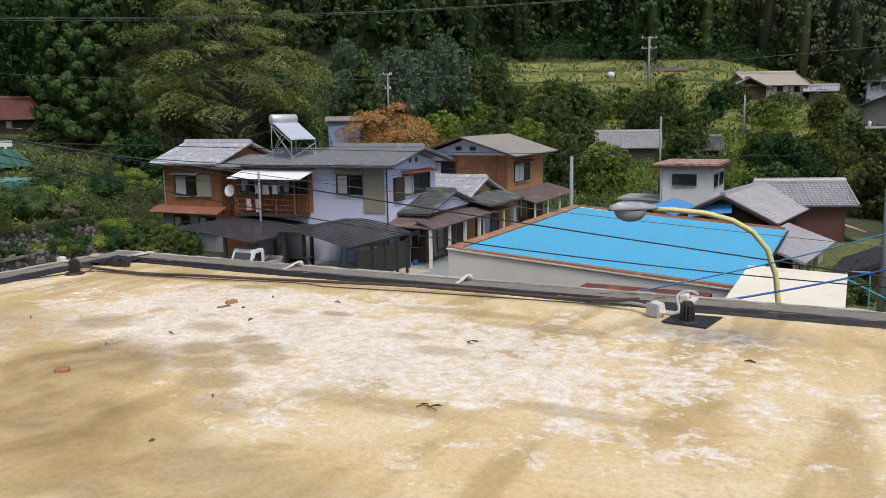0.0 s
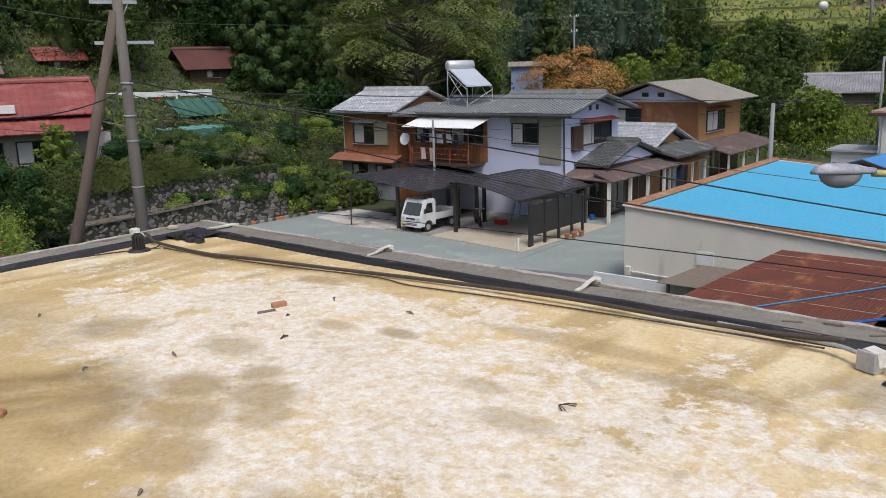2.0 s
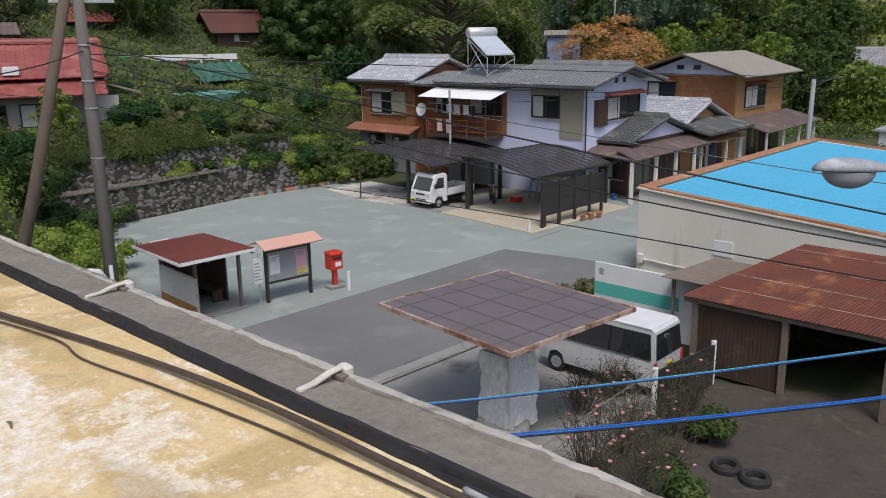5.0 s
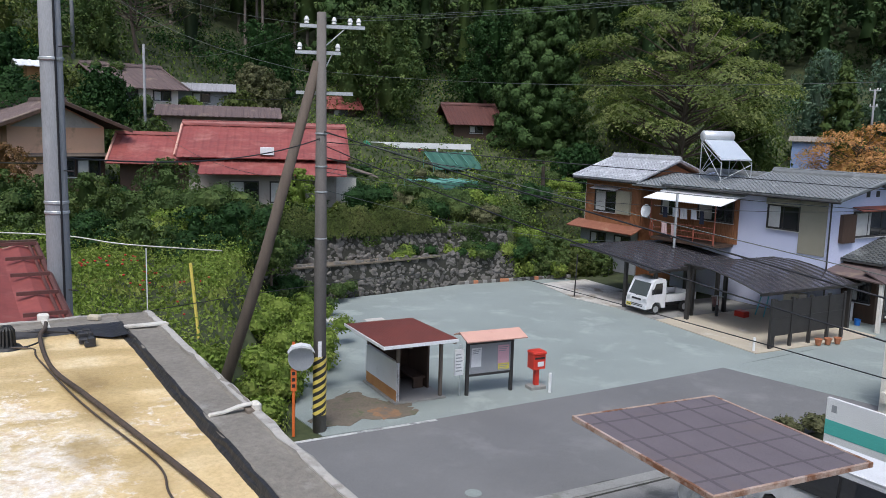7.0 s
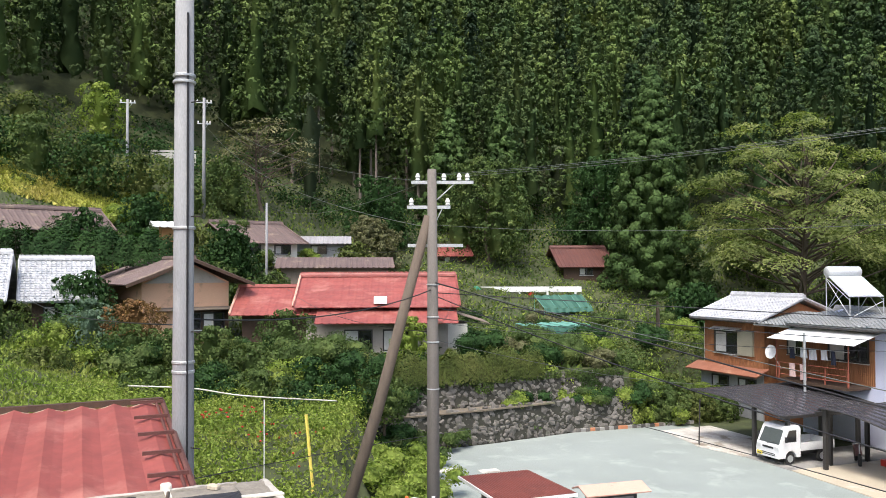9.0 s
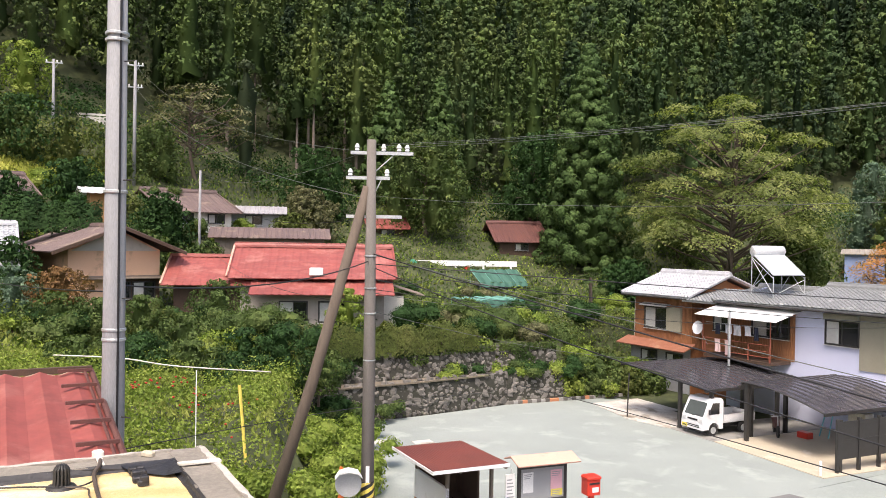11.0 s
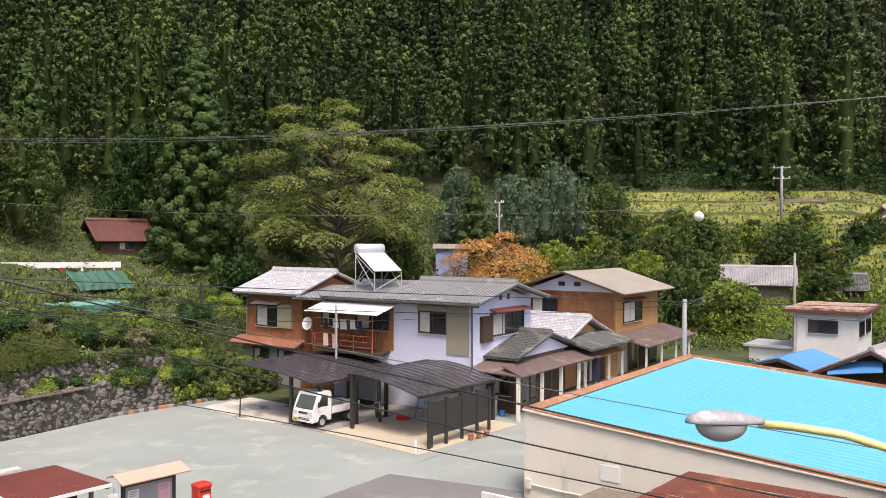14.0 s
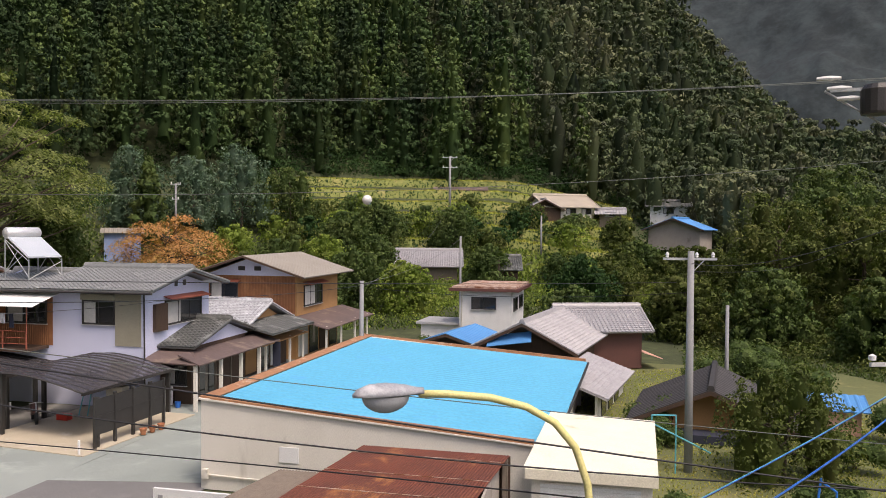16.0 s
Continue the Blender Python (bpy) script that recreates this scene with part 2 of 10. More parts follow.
M = {
    "coating": roof_coating(),
    "lip": mat("pale_mortar_lip", (0.50, 0.47, 0.42), (0.33, 0.31, 0.27), 5.0, 0.9, bump=0.7, grain=20, stain=(0.2, 0.18, 0.15), stain_at=0.6),
    "pole_brown": mat("weathered_brown_concrete", (0.175, 0.158, 0.142), (0.125, 0.112, 0.10), 0.8, 0.85, stain=(0.24, 0.22, 0.20), stain_at=0.64, stretch=(3, 3, 0.5)),
    "kerb": mat("worn_kerb_concrete", (0.34, 0.335, 0.31), (0.22, 0.215, 0.20), 1.2, 0.9, bump=0.5, stain=(0.12, 0.13, 0.09), stain_at=0.6),
    "concrete": mat("parapet_concrete", (0.26, 0.235, 0.195), (0.17, 0.152, 0.125), 2.5, 0.9, bump=0.5, stain=(0.36, 0.34, 0.30), stain_at=0.66),
    "wall_plaster": mat("grey_plaster", (0.52, 0.51, 0.47), (0.42, 0.41, 0.38), 0.7, 0.9, stain=(0.32, 0.31, 0.28), stain_at=0.66),
    "bitumen": mat("black_bitumen", (0.018, 0.018, 0.021), (0.035, 0.035, 0.038), 3.0, 0.55, bump=0.5, grain=12, stain=(0.12, 0.12, 0.12), stain_at=0.72),
    "rubber": mat("black_rubber", (0.02, 0.02, 0.02), (0.035, 0.033, 0.03), 4.0, 0.6),
    "hose": mat("weathered_hose", (0.06, 0.045, 0.035), (0.11, 0.08, 0.06), 6.0, 0.6),
    "conduit": plain("grey_conduit", (0.42, 0.43, 0.45), 0.45),
    "pvc": mat("aged_pvc", (0.70, 0.67, 0.60), (0.55, 0.51, 0.43), 5.0, 0.55, stain=(0.30, 0.26, 0.20)),
    "old_render": mat("aged_beige_render", (0.40, 0.36, 0.32), (0.31, 0.28, 0.25), 0.8, 0.9, stain=(0.24, 0.21, 0.18), stain_at=0.64),
    "brick": mat("brick", (0.42, 0.22, 0.12), (0.30, 0.15, 0.09), 8.0, 0.9),
    "asphalt": mat("asphalt", (0.195, 0.193, 0.188), (0.135, 0.134, 0.133), 0.22, 0.85, bump=0.4, grain=40, stain=(0.215, 0.212, 0.206), stain_at=0.6),
    "lot": mat("worn_parking_surface", (0.30, 0.335, 0.31), (0.22, 0.255, 0.235), 0.24, 0.85, bump=0.4, grain=25, stain=(0.35, 0.385, 0.355), stain_at=0.6),
    "pad": mat("stained_concrete_pad", (0.33, 0.32, 0.295), (0.18, 0.175, 0.16), 0.55, 0.9, bump=0.5, stain=(0.115, 0.115, 0.105), stain_at=0.6),
    "slab": mat("carport_slab", (0.50, 0.44, 0.33), (0.40, 0.35, 0.27), 0.6, 0.9, stain=(0.6, 0.57, 0.5), stain_at=0.64),
    "slab_white": mat("old_white_slab", (0.62, 0.60, 0.55), (0.34, 0.31, 0.26), 0.7, 0.9, stain=(0.26, 0.22, 0.17), stain_at=0.56),
    "dirt": mat("trodden_earth", (0.19, 0.155, 0.115), (0.12, 0.105, 0.075), 1.6, 0.95, bump=0.7, grain=14, stain=(0.10, 0.12, 0.05), stain_at=0.6),
    "soil": mat("mossy_soil_and_weeds", (0.050, 0.062, 0.023), (0.030, 0.042, 0.015), 0.35, 0.95, bump=0.6, grain=6, stain=(0.075, 0.090, 0.032), stain_at=0.55),
    "field": mat("terrace_grass", (0.235, 0.26, 0.075), (0.15, 0.185, 0.052), 0.15, 0.95, bump=0.6, grain=5, stain=(0.36, 0.32, 0.12), stain_at=0.6),
    "meadow": mat("meadow_ground", (0.14, 0.15, 0.055), (0.085, 0.105, 0.038), 0.12, 0.95, bump=0.6, grain=5, stain=(0.22, 0.20, 0.08), stain_at=0.6),
    "line": mat("worn_road_paint", (0.62, 0.62, 0.60), (0.35, 0.35, 0.34), 3.0, 0.8, stain=(0.16, 0.16, 0.16), stain_at=0.55),
    "stone": mat("wall_stone", (0.20, 0.185, 0.165), (0.10, 0.092, 0.082), 3.2, 0.95, bump=0.6, grain=9, vary=0.5, stain=(0.07, 0.085, 0.04), stain_at=0.62),
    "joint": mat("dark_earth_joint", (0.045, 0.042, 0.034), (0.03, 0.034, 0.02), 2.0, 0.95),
    # pale stain patches on tiles: weathering, plus glint put into the colour
    "tile_grey": mat("grey_roof_tile", (0.25, 0.26, 0.26), (0.15, 0.16, 0.16), 0.9, 0.38, bump=0.2, grain=7, stain=(0.40, 0.41, 0.40), stain_at=0.62),
    "tile_pale": mat("pale_roof_tile", (0.46, 0.47, 0.49), (0.30, 0.31, 0.33), 3.0, 0.35, bump=0.2, grain=7, stain=(0.64, 0.65, 0.67), stain_at=0.58),
    "tile_dark": mat("dark_roof_tile", (0.12, 0.125, 0.12), (0.075, 0.08, 0.075), 1.0, 0.4, bump=0.2, grain=7, stain=(0.25, 0.26, 0.25), stain_at=0.6),
    "tile_silver": mat("silver_grey_tile", (0.38, 0.37, 0.385), (0.28, 0.275, 0.285), 0.8, 0.42, bump=0.2, grain=6),
    "roof_red": mat("faded_red_roof", (0.30, 0.075, 0.062), (0.19, 0.052, 0.046), 0.55, 0.55, bump=0.2, grain=3, stain=(0.36, 0.14, 0.115), stain_at=0.58, stretch=(1, 1, 3)),
    "cream_sheet": mat("cream_painted_sheet", (0.76, 0.72, 0.60), (0.68, 0.63, 0.50), 0.8, 0.55, bump=0.1, stain=(0.52, 0.44, 0.28), stain_at=0.68),
    "charcoal": mat("charcoal_sheet_roof", (0.042, 0.040, 0.041), (0.028, 0.027, 0.028), 0.8, 0.7, bump=0.3, grain=8, stain=(0.075, 0.07, 0.068), stain_at=0.62),
    "leaf_rust": foliage("russet_leaves", [(0.15, 0.085, 0.04), (0.22, 0.125, 0.05)], 0.5, 0.35, 0.25),
    "roof_brown": mat("brown_sheet_roof", (0.15, 0.105, 0.095), (0.095, 0.07, 0.066), 0.6, 0.65, bump=0.3, grain=5, stain=(0.26, 0.20, 0.15), stain_at=0.6),
    "roof_maroon": mat("maroon_sheet_roof", (0.13, 0.05, 0.04), (0.085, 0.038, 0.034), 0.7, 0.6),
    "roof_beige": mat("beige_sheet_roof", (0.30, 0.275, 0.235), (0.23, 0.21, 0.18), 0.6, 0.6),
    "roof_tan": mat("tan_tile_roof", (0.42, 0.37, 0.30), (0.33, 0.29, 0.235), 0.6, 0.6),
    "shelter_red": mat("dull_red_sheet", (0.17, 0.042, 0.03), (0.115, 0.032, 0.025), 1.2, 0.75, stain=(0.23, 0.075, 0.05)),
    "rust": mat("rusted_sheet", (0.16, 0.045, 0.025), (0.095, 0.032, 0.022), 1.0, 0.8, bump=0.4, grain=14, stain=(0.34, 0.14, 0.05), stain_at=0.62),
    "rust_edge": mat("flaking_painted_steel", (0.52, 0.42, 0.36), (0.32, 0.17, 0.09), 3.0, 0.8, stain=(0.20, 0.085, 0.04), stain_at=0.52),
    "canopy_seam": mat("canopy_seam_stain", (0.118, 0.10, 0.108), (0.095, 0.082, 0.088), 2.5, 0.8),
    "collector": mat("collector_glass", (0.50, 0.545, 0.59), (0.44, 0.485, 0.54), 1.0, 0.18, bump=0.05),
    "tarp_green": mat("green_tarpaulin", (0.03, 0.24, 0.14), (0.02, 0.15, 0.09), 2.0, 0.55, bump=0.6, grain=6),
    "canopy": mat("canopy_top_sheet", (0.165, 0.14, 0.15), (0.125, 0.105, 0.115), 1.0, 0.75, stain=(0.16, 0.13, 0.13), stain_at=0.6),
    "blue_roof": mat("bright_blue_sheet", (0.10, 0.45, 0.69), (0.12, 0.49, 0.73), 0.8, 0.45, bump=0.1, grain=8, stain=(0.10, 0.42, 0.74), stain_at=0.64),
    "blue_lattice": mat("faded_blue_board", (0.20, 0.29, 0.50), (0.30, 0.38, 0.55), 6.0, 0.7),
    "blue_tin": mat("blue_tin", (0.07, 0.25, 0.55), (0.08, 0.29, 0.60), 1.0, 0.5),
    "eave_rust": mat("red_brown_sheet", (0.30, 0.12, 0.07), (0.22, 0.085, 0.05), 2.0, 0.7, stain=(0.36, 0.2, 0.13)),
    "copper_trim": mat("orange_brown_trim", (0.40, 0.20, 0.10), (0.28, 0.13, 0.07), 3.0, 0.7, stain=(0.55, 0.42, 0.32)),
    "white_wall": mat("bluish_white_stucco", (0.64, 0.67, 0.86), (0.58, 0.61, 0.79), 0.6, 0.9, bump=0.3, stain=(0.50, 0.52, 0.60), stain_at=0.7),
    "ivory": mat("ivory_wall", (0.74, 0.71, 0.64), (0.65, 0.62, 0.555), 0.5, 0.9, stain=(0.52, 0.49, 0.43), stain_at=0.68, stretch=(1.6, 1.6, 0.5)),
    "white_paint": mat("white_paint", (0.78, 0.79, 0.78), (0.66, 0.67, 0.66), 1.2, 0.6, stain=(0.5, 0.49, 0.46), stain_at=0.7),
    "olive_panel": mat("olive_grey_panel", (0.33, 0.31, 0.235), (0.28, 0.265, 0.20), 0.8, 0.7),
    "brown_wall": mat("brown_corrugated_wall", (0.30, 0.125, 0.05), (0.21, 0.085, 0.036), 0.8, 0.65, bump=0.2, stain=(0.37, 0.17, 0.07), stain_at=0.6),
    "orange_wall": mat("ochre_clay_wall", (0.76, 0.48, 0.32), (0.68, 0.42, 0.27), 0.7, 0.9, stain=(0.40, 0.27, 0.17), stain_at=0.62),
    "tan_wall": mat("tan_wall", (0.43, 0.24, 0.10), (0.34, 0.18, 0.075), 0.8, 0.85),
    "wood_dark": mat("dark_timber", (0.085, 0.05, 0.032), (0.05, 0.032, 0.022), 2.0, 0.8, stretch=(4, 4, 1)),
    "wood_old": mat("grey_old_timber", (0.20, 0.165, 0.13), (0.13, 0.105, 0.085), 2.0, 0.85, stretch=(4, 4, 1)),
    "wood_pole": mat("weathered_pole_timber", (0.135, 0.105, 0.08), (0.085, 0.065, 0.05), 1.2, 0.85, stretch=(6, 6, 0.6)),
    "pole_conc": mat("pole_concrete", (0.29, 0.295, 0.305), (0.215, 0.22, 0.23), 0.8, 0.8, stain=(0.37, 0.372, 0.378), stain_at=0.62, stretch=(3, 3, 0.5)),
    "steel": mat("galvanised_steel", (0.55, 0.57, 0.58), (0.44, 0.46, 0.47), 3.0, 0.45, metal=0.5),
    "alu": mat("bright_aluminium", (0.72, 0.73, 0.74), (0.62, 0.63, 0.64), 2.0, 0.35, metal=0.4),
    "dark_metal": mat("dark_bronze_frame", (0.03, 0.028, 0.027), (0.045, 0.042, 0.04), 3.0, 0.45),
    "carport_sheet": mat("smoky_carport_sheet", (0.075, 0.07, 0.08), (0.05, 0.047, 0.055), 0.8, 0.22, bump=0.04, stain=(0.11, 0.105, 0.115), stain_at=0.62, spec=0.8),
    "glass": glass(),
    # truck windscreen: grey of reflections put into the base colour
    "screen_glass": plain("windscreen_reflection_grey", (0.085, 0.10, 0.10), 0.1),
    "curtain": mat("pale_curtain", (0.55, 0.55, 0.52), (0.42, 0.42, 0.40), 2.0, 0.9),
    "brown_panel": mat("brown_plastic_sheet", (0.07, 0.045, 0.03), (0.045, 0.03, 0.022), 1.2, 0.6, stain=(0.17, 0.11, 0.07)),
    "car_silver": plain("pearl_car_paint", (0.62, 0.63, 0.65), 0.3),
    "garden_soil": mat("dark_garden_soil", (0.075, 0.062, 0.05), (0.045, 0.038, 0.03), 1.4, 0.95, bump=0.8, grain=10, stain=(0.12, 0.10, 0.075), stain_at=0.62),
    "car_white": plain("white_car_paint", (0.80, 0.81, 0.82), 0.3),
    "black_plastic": plain("black_plastic", (0.025, 0.025, 0.027), 0.5),
    "tyre": mat("tyre_rubber", (0.022, 0.022, 0.022), (0.035, 0.034, 0.033), 6.0, 0.8),
    "red_box": mat("post_red_enamel", (0.62, 0.045, 0.025), (0.52, 0.035, 0.02), 2.0, 0.4),
    "orange_pole": mat("orange_enamel", (0.72, 0.17, 0.035), (0.6, 0.13, 0.03), 2.0, 0.5),
    "yellow": mat("yellow_enamel", (0.74, 0.60, 0.12), (0.64, 0.50, 0.10), 2.0, 0.5),
    "lamp_yellow": mat("pale_yellow_arm", (0.72, 0.66, 0.28), (0.62, 0.56, 0.25), 2.0, 0.5, stain=(0.4, 0.34, 0.18), stain_at=0.7),
    "lamp_grey": mat("grey_lamp_housing", (0.36, 0.37, 0.40), (0.25, 0.255, 0.28), 3.0, 0.5, stain=(0.55, 0.55, 0.57)),
    "pink_roof": mat("salmon_painted_sheet", (0.68, 0.40, 0.31), (0.60, 0.34, 0.26), 1.5, 0.6, stain=(0.42, 0.16, 0.10), stain_at=0.68),
    "rust_soil": mat("rust_stained_earth", (0.30, 0.17, 0.085), (0.20, 0.125, 0.07), 2.2, 0.95, stain=(0.16, 0.13, 0.10), stain_at=0.56),
    "rust_band": mat("rust_stained_plaster", (0.48, 0.24, 0.09), (0.38, 0.17, 0.06), 2.5, 0.9),
    "grey_board": plain("grey_board", (0.33, 0.34, 0.35), 0.7),
    "paper": plain("paper_sheet", (0.78, 0.78, 0.78), 0.8),
    "paper_yellow": plain("yellow_paper", (0.78, 0.66, 0.10), 0.8),
    "paper_pink": plain("pink_print", (0.72, 0.42, 0.48), 0.8),
    "tarp": mat("crumpled_white_sheet", (0.86, 0.86, 0.87), (0.78, 0.79, 0.80), 3.0, 0.45, bump=0.8, grain=7, stain=(0.36, 0.35, 0.32), stain_at=0.66),
    "teal": mat("teal_paint", (0.10, 0.46, 0.40), (0.12, 0.50, 0.44), 1.5, 0.6),
    "green_net": mat("green_garden_net", (0.03, 0.10, 0.07), (0.05, 0.15, 0.11), 1.5, 0.7),
    "teal_net": mat("pale_teal_net", (0.11, 0.28, 0.23), (0.15, 0.35, 0.29), 1.0, 0.7),
    "wire": plain("black_wire", (0.018, 0.018, 0.02), 0.5),
    "wire_pale": plain("weathered_wire", (0.12, 0.135, 0.12), 0.6),
    "cable_blue": plain("blue_cable", (0.02, 0.16, 0.58), 0.4),
    "cable_cyan": plain("cyan_cable", (0.10, 0.44, 0.52), 0.4),
    "porcelain": plain("white_porcelain", (0.80, 0.80, 0.78), 0.25),
    "terracotta": mat("terracotta", (0.48, 0.20, 0.10), (0.36, 0.15, 0.075), 4.0, 0.85),
    "laundry_white": plain("white_cloth", (0.70, 0.70, 0.72), 0.9),
    "laundry_pink": plain("pale_pink_cloth", (0.66, 0.48, 0.46), 0.9),
    "laundry_dark": plain("navy_cloth", (0.03, 0.035, 0.06), 0.9),
    "rail_red": mat("red_brown_rail", (0.34, 0.10, 0.06), (0.26, 0.075, 0.045), 3.0, 0.6),
    "bark": mat("bark", (0.11, 0.085, 0.065), (0.065, 0.05, 0.04), 2.0, 0.95, bump=0.8, grain=8, stretch=(4, 4, 0.7)),
    "bark_pale": mat("pale_cedar_bark", (0.22, 0.18, 0.15), (0.14, 0.11, 0.09), 2.0, 0.95, stretch=(4, 4, 0.5)),
    "cedar": foliage("cedar_needles", [(0.023, 0.048, 0.021), (0.050, 0.091, 0.033), (0.106, 0.150, 0.050)], 0.09, 0.12, 0.06, 0.5),
    # brighter copy of the cedar foliage: sunlight on the left slope put into colour
    "cedar_sunlit": foliage("sunlit_cedar_needles", [(0.027, 0.054, 0.019), (0.062, 0.104, 0.032), (0.120, 0.165, 0.050)], 0.09, 0.12, 0.06, 0.5),
    "cedar_near": foliage("young_cedar_needles", [(0.05, 0.092, 0.03), (0.085, 0.138, 0.044)], 0.3, 0.32, 0.15),
    "mixed": foliage("mixed_wood_leaves", [(0.042, 0.07, 0.034), (0.078, 0.105, 0.054), (0.13, 0.14, 0.085)], 0.05, 0.2, 0.12, 0.35),
    "leaf_light": foliage("light_green_leaves", [(0.12, 0.18, 0.034), (0.20, 0.265, 0.054), (0.285, 0.325, 0.082)], 0.4, 0.4, 0.35),
    "leaf_airy": foliage("pale_yellow_green_leaves", [(0.10, 0.13, 0.045), (0.17, 0.20, 0.07), (0.29, 0.31, 0.115)], 0.3, 0.35, 0.4),
    "leaf_mid": foliage("green_leaves", [(0.045, 0.076, 0.026), (0.08, 0.12, 0.037), (0.128, 0.16, 0.050)], 0.4, 0.35, 0.25),
    "leaf_dark": foliage("dark_evergreen_leaves", [(0.02, 0.05, 0.016), (0.04, 0.085, 0.024)], 0.5, 0.4, 0.2),
    "leaf_olive": foliage("olive_green_leaves", [(0.06, 0.085, 0.024), (0.10, 0.125, 0.036), (0.155, 0.165, 0.055)], 0.35, 0.4, 0.3),
    "leaf_blue": foliage("bluish_green_leaves", [(0.06, 0.11, 0.075), (0.11, 0.17, 0.11), (0.17, 0.23, 0.16)], 0.4, 0.35, 0.2),
    "leaf_orange": foliage("orange_autumn_leaves", [(0.34, 0.22, 0.07), (0.50, 0.26, 0.11), (0.42, 0.21, 0.085)], 0.5, 0.35, 0.3),
    "leaf_dry": foliage("dry_olive_leaves", [(0.10, 0.105, 0.05), (0.155, 0.155, 0.08)], 0.4, 0.4, 0.2),
    "grass": foliage("grass_blades", [(0.125, 0.19, 0.036), (0.20, 0.26, 0.056), (0.275, 0.285, 0.084)], 0.3, 0.4, 0.3),
    "grass_field": foliage("field_grass", [(0.25, 0.29, 0.055), (0.36, 0.37, 0.08), (0.42, 0.36, 0.11)], 0.15, 0.35, 0.3),
    "petal_red": plain("red_petals", (0.55, 0.03, 0.025), 0.6),
    "petal_pink": plain("pink_petals", (0.68, 0.30, 0.33), 0.6),
}


# ---- building helpers ----
class Geo:
    """Collects vertices and faces of one part."""

    def __init__(self):
        self.v, self.f = [], []

    def add(self, verts, faces):
        n = len(self.v)
        self.v += [tuple(p) for p in verts]
        self.f += [tuple(i + n for i in f) for f in faces]
        return self

    def box(self, x0, x1, y0, y1, z0, z1, c=0.0):
        """A box; c chamfers its upright edges and the rim of its top."""
        if c <= 0:
            vs = [(x, y, z) for z in (z0, z1) for x, y in ((x0, y0), (x1, y0), (x1, y1), (x0, y1))]
            return self.add(vs, [(0, 3, 2, 1), (4, 5, 6, 7), (0, 1, 5, 4), (1, 2, 6, 5), (2, 3, 7, 6), (3, 0, 4, 7)])
        def ring(k, z):
            return [(x0 + k, y0 + c, z), (x0 + c, y0 + k, z), (x1 - c, y0 + k, z), (x1 - k, y0 + c, z),
                    (x1 - k, y1 - c, z), (x1 - c, y1 - k, z), (x0 + c, y1 - k, z), (x0 + k, y1 - c, z)]
        def rim(z):
            d = c
            return [(x0 + d, y0 + c + d, z), (x0 + c + d, y0 + d, z), (x1 - c - d, y0 + d, z), (x1 - d, y0 + c + d, z),
                    (x1 - d, y1 - c - d, z), (x1 - c - d, y1 - d, z), (x0 + c + d, y1 - d, z), (x0 + d, y1 - c - d, z)]
        vs = ring(0, z0) + ring(0, z1 - c) + rim(z1)
        fs = [tuple(range(7, -1, -1)), tuple(range(16, 24))]
        for k in (0, 8):
            fs += [(k + i, k + (i + 1) % 8, k + 8 + (i + 1) % 8, k + 8 + i) for i in range(8)]
        return self.add(vs, fs)

    def prism(self, pts, axis, a, b):
        """Extrudes a polygon (2D points) along an axis from a to b. x: points are (y, z); y: (x, z); z: (x, y)."""
        def p(q, h):
            return {"x": (h, q[0], q[1]), "y": (q[0], h, q[1]), "z": (q[0], q[1], h)}[axis]
        n = len(pts)
        vs = [p(q, a) for q in pts] + [p(q, b) for q in pts]
        fs = [tuple(range(n - 1, -1, -1)), tuple(range(n, 2 * n))] + [(i, (i + 1) % n, n + (i + 1) % n, n + i) for i in range(n)]
        return self.add(vs, fs)

    def slab(self, a, b, c, d, t):
        """A four-cornered plate with its thickness t below it."""
        q = [Vector(p) for p in (a, b, c, d)]
        nrm = (q[2] - q[0]).cross(q[3] - q[1]).normalized()
        if nrm.z < 0:
            nrm = -nrm
        vs = q + [p - nrm * t for p in q]
        return self.add(vs, [(0, 1, 2, 3), (7, 6, 5, 4), (0, 4, 5, 1), (1, 5, 6, 2), (2, 6, 7, 3), (3, 7, 4, 0)])

    def cyl(self, p0, p1, r0, r1=None, n=10, caps=True):
        r1 = r0 if r1 is None else r1
        return self.tube([p0, p1], [r0, r1], n, caps)

    def tube(self, pts, r, n=6, caps=True):
        pts = [Vector(p) for p in pts]
        rs = r if isinstance(r, (list, tuple)) else [r] * len(pts)
        vs = []
        ref = None
        for i, p in enumerate(pts):
            d = (pts[min(i + 1, len(pts) - 1)] - pts[max(i - 1, 0)]).normalized()
            if ref is None:
                ref = Vector((1, 0, 0)) if abs(d.x) < 0.8 else Vector((0, 1, 0))
            u = d.cross(ref).normalized()
            w = d.cross(u)
            ref = -w if False else ref
            vs += [p + (u * math.cos(2 * math.pi * k / n) + w * math.sin(2 * math.pi * k / n)) * rs[i] for k in range(n)]
        fs = [(i * n + k, i * n + (k + 1) % n, (i + 1) * n + (k + 1) % n, (i + 1) * n + k) for i in range(len(pts) - 1) for k in range(n)]
        if caps:
            fs += [tuple(range(n - 1, -1, -1)), tuple(range((len(pts) - 1) * n, len(pts) * n))]
        return self.add(vs, fs)

    def lathe(self, prof, n=16, centre=(0, 0, 0)):
        """Turns a profile of (radius, height) about the upright axis."""
        cx, cy, cz = centre
        vs = [(cx + r * math.cos(2 * math.pi * k / n), cy + r * math.sin(2 * math.pi * k / n), cz + h) for r, h in prof for k in range(n)]
        m = len(prof)
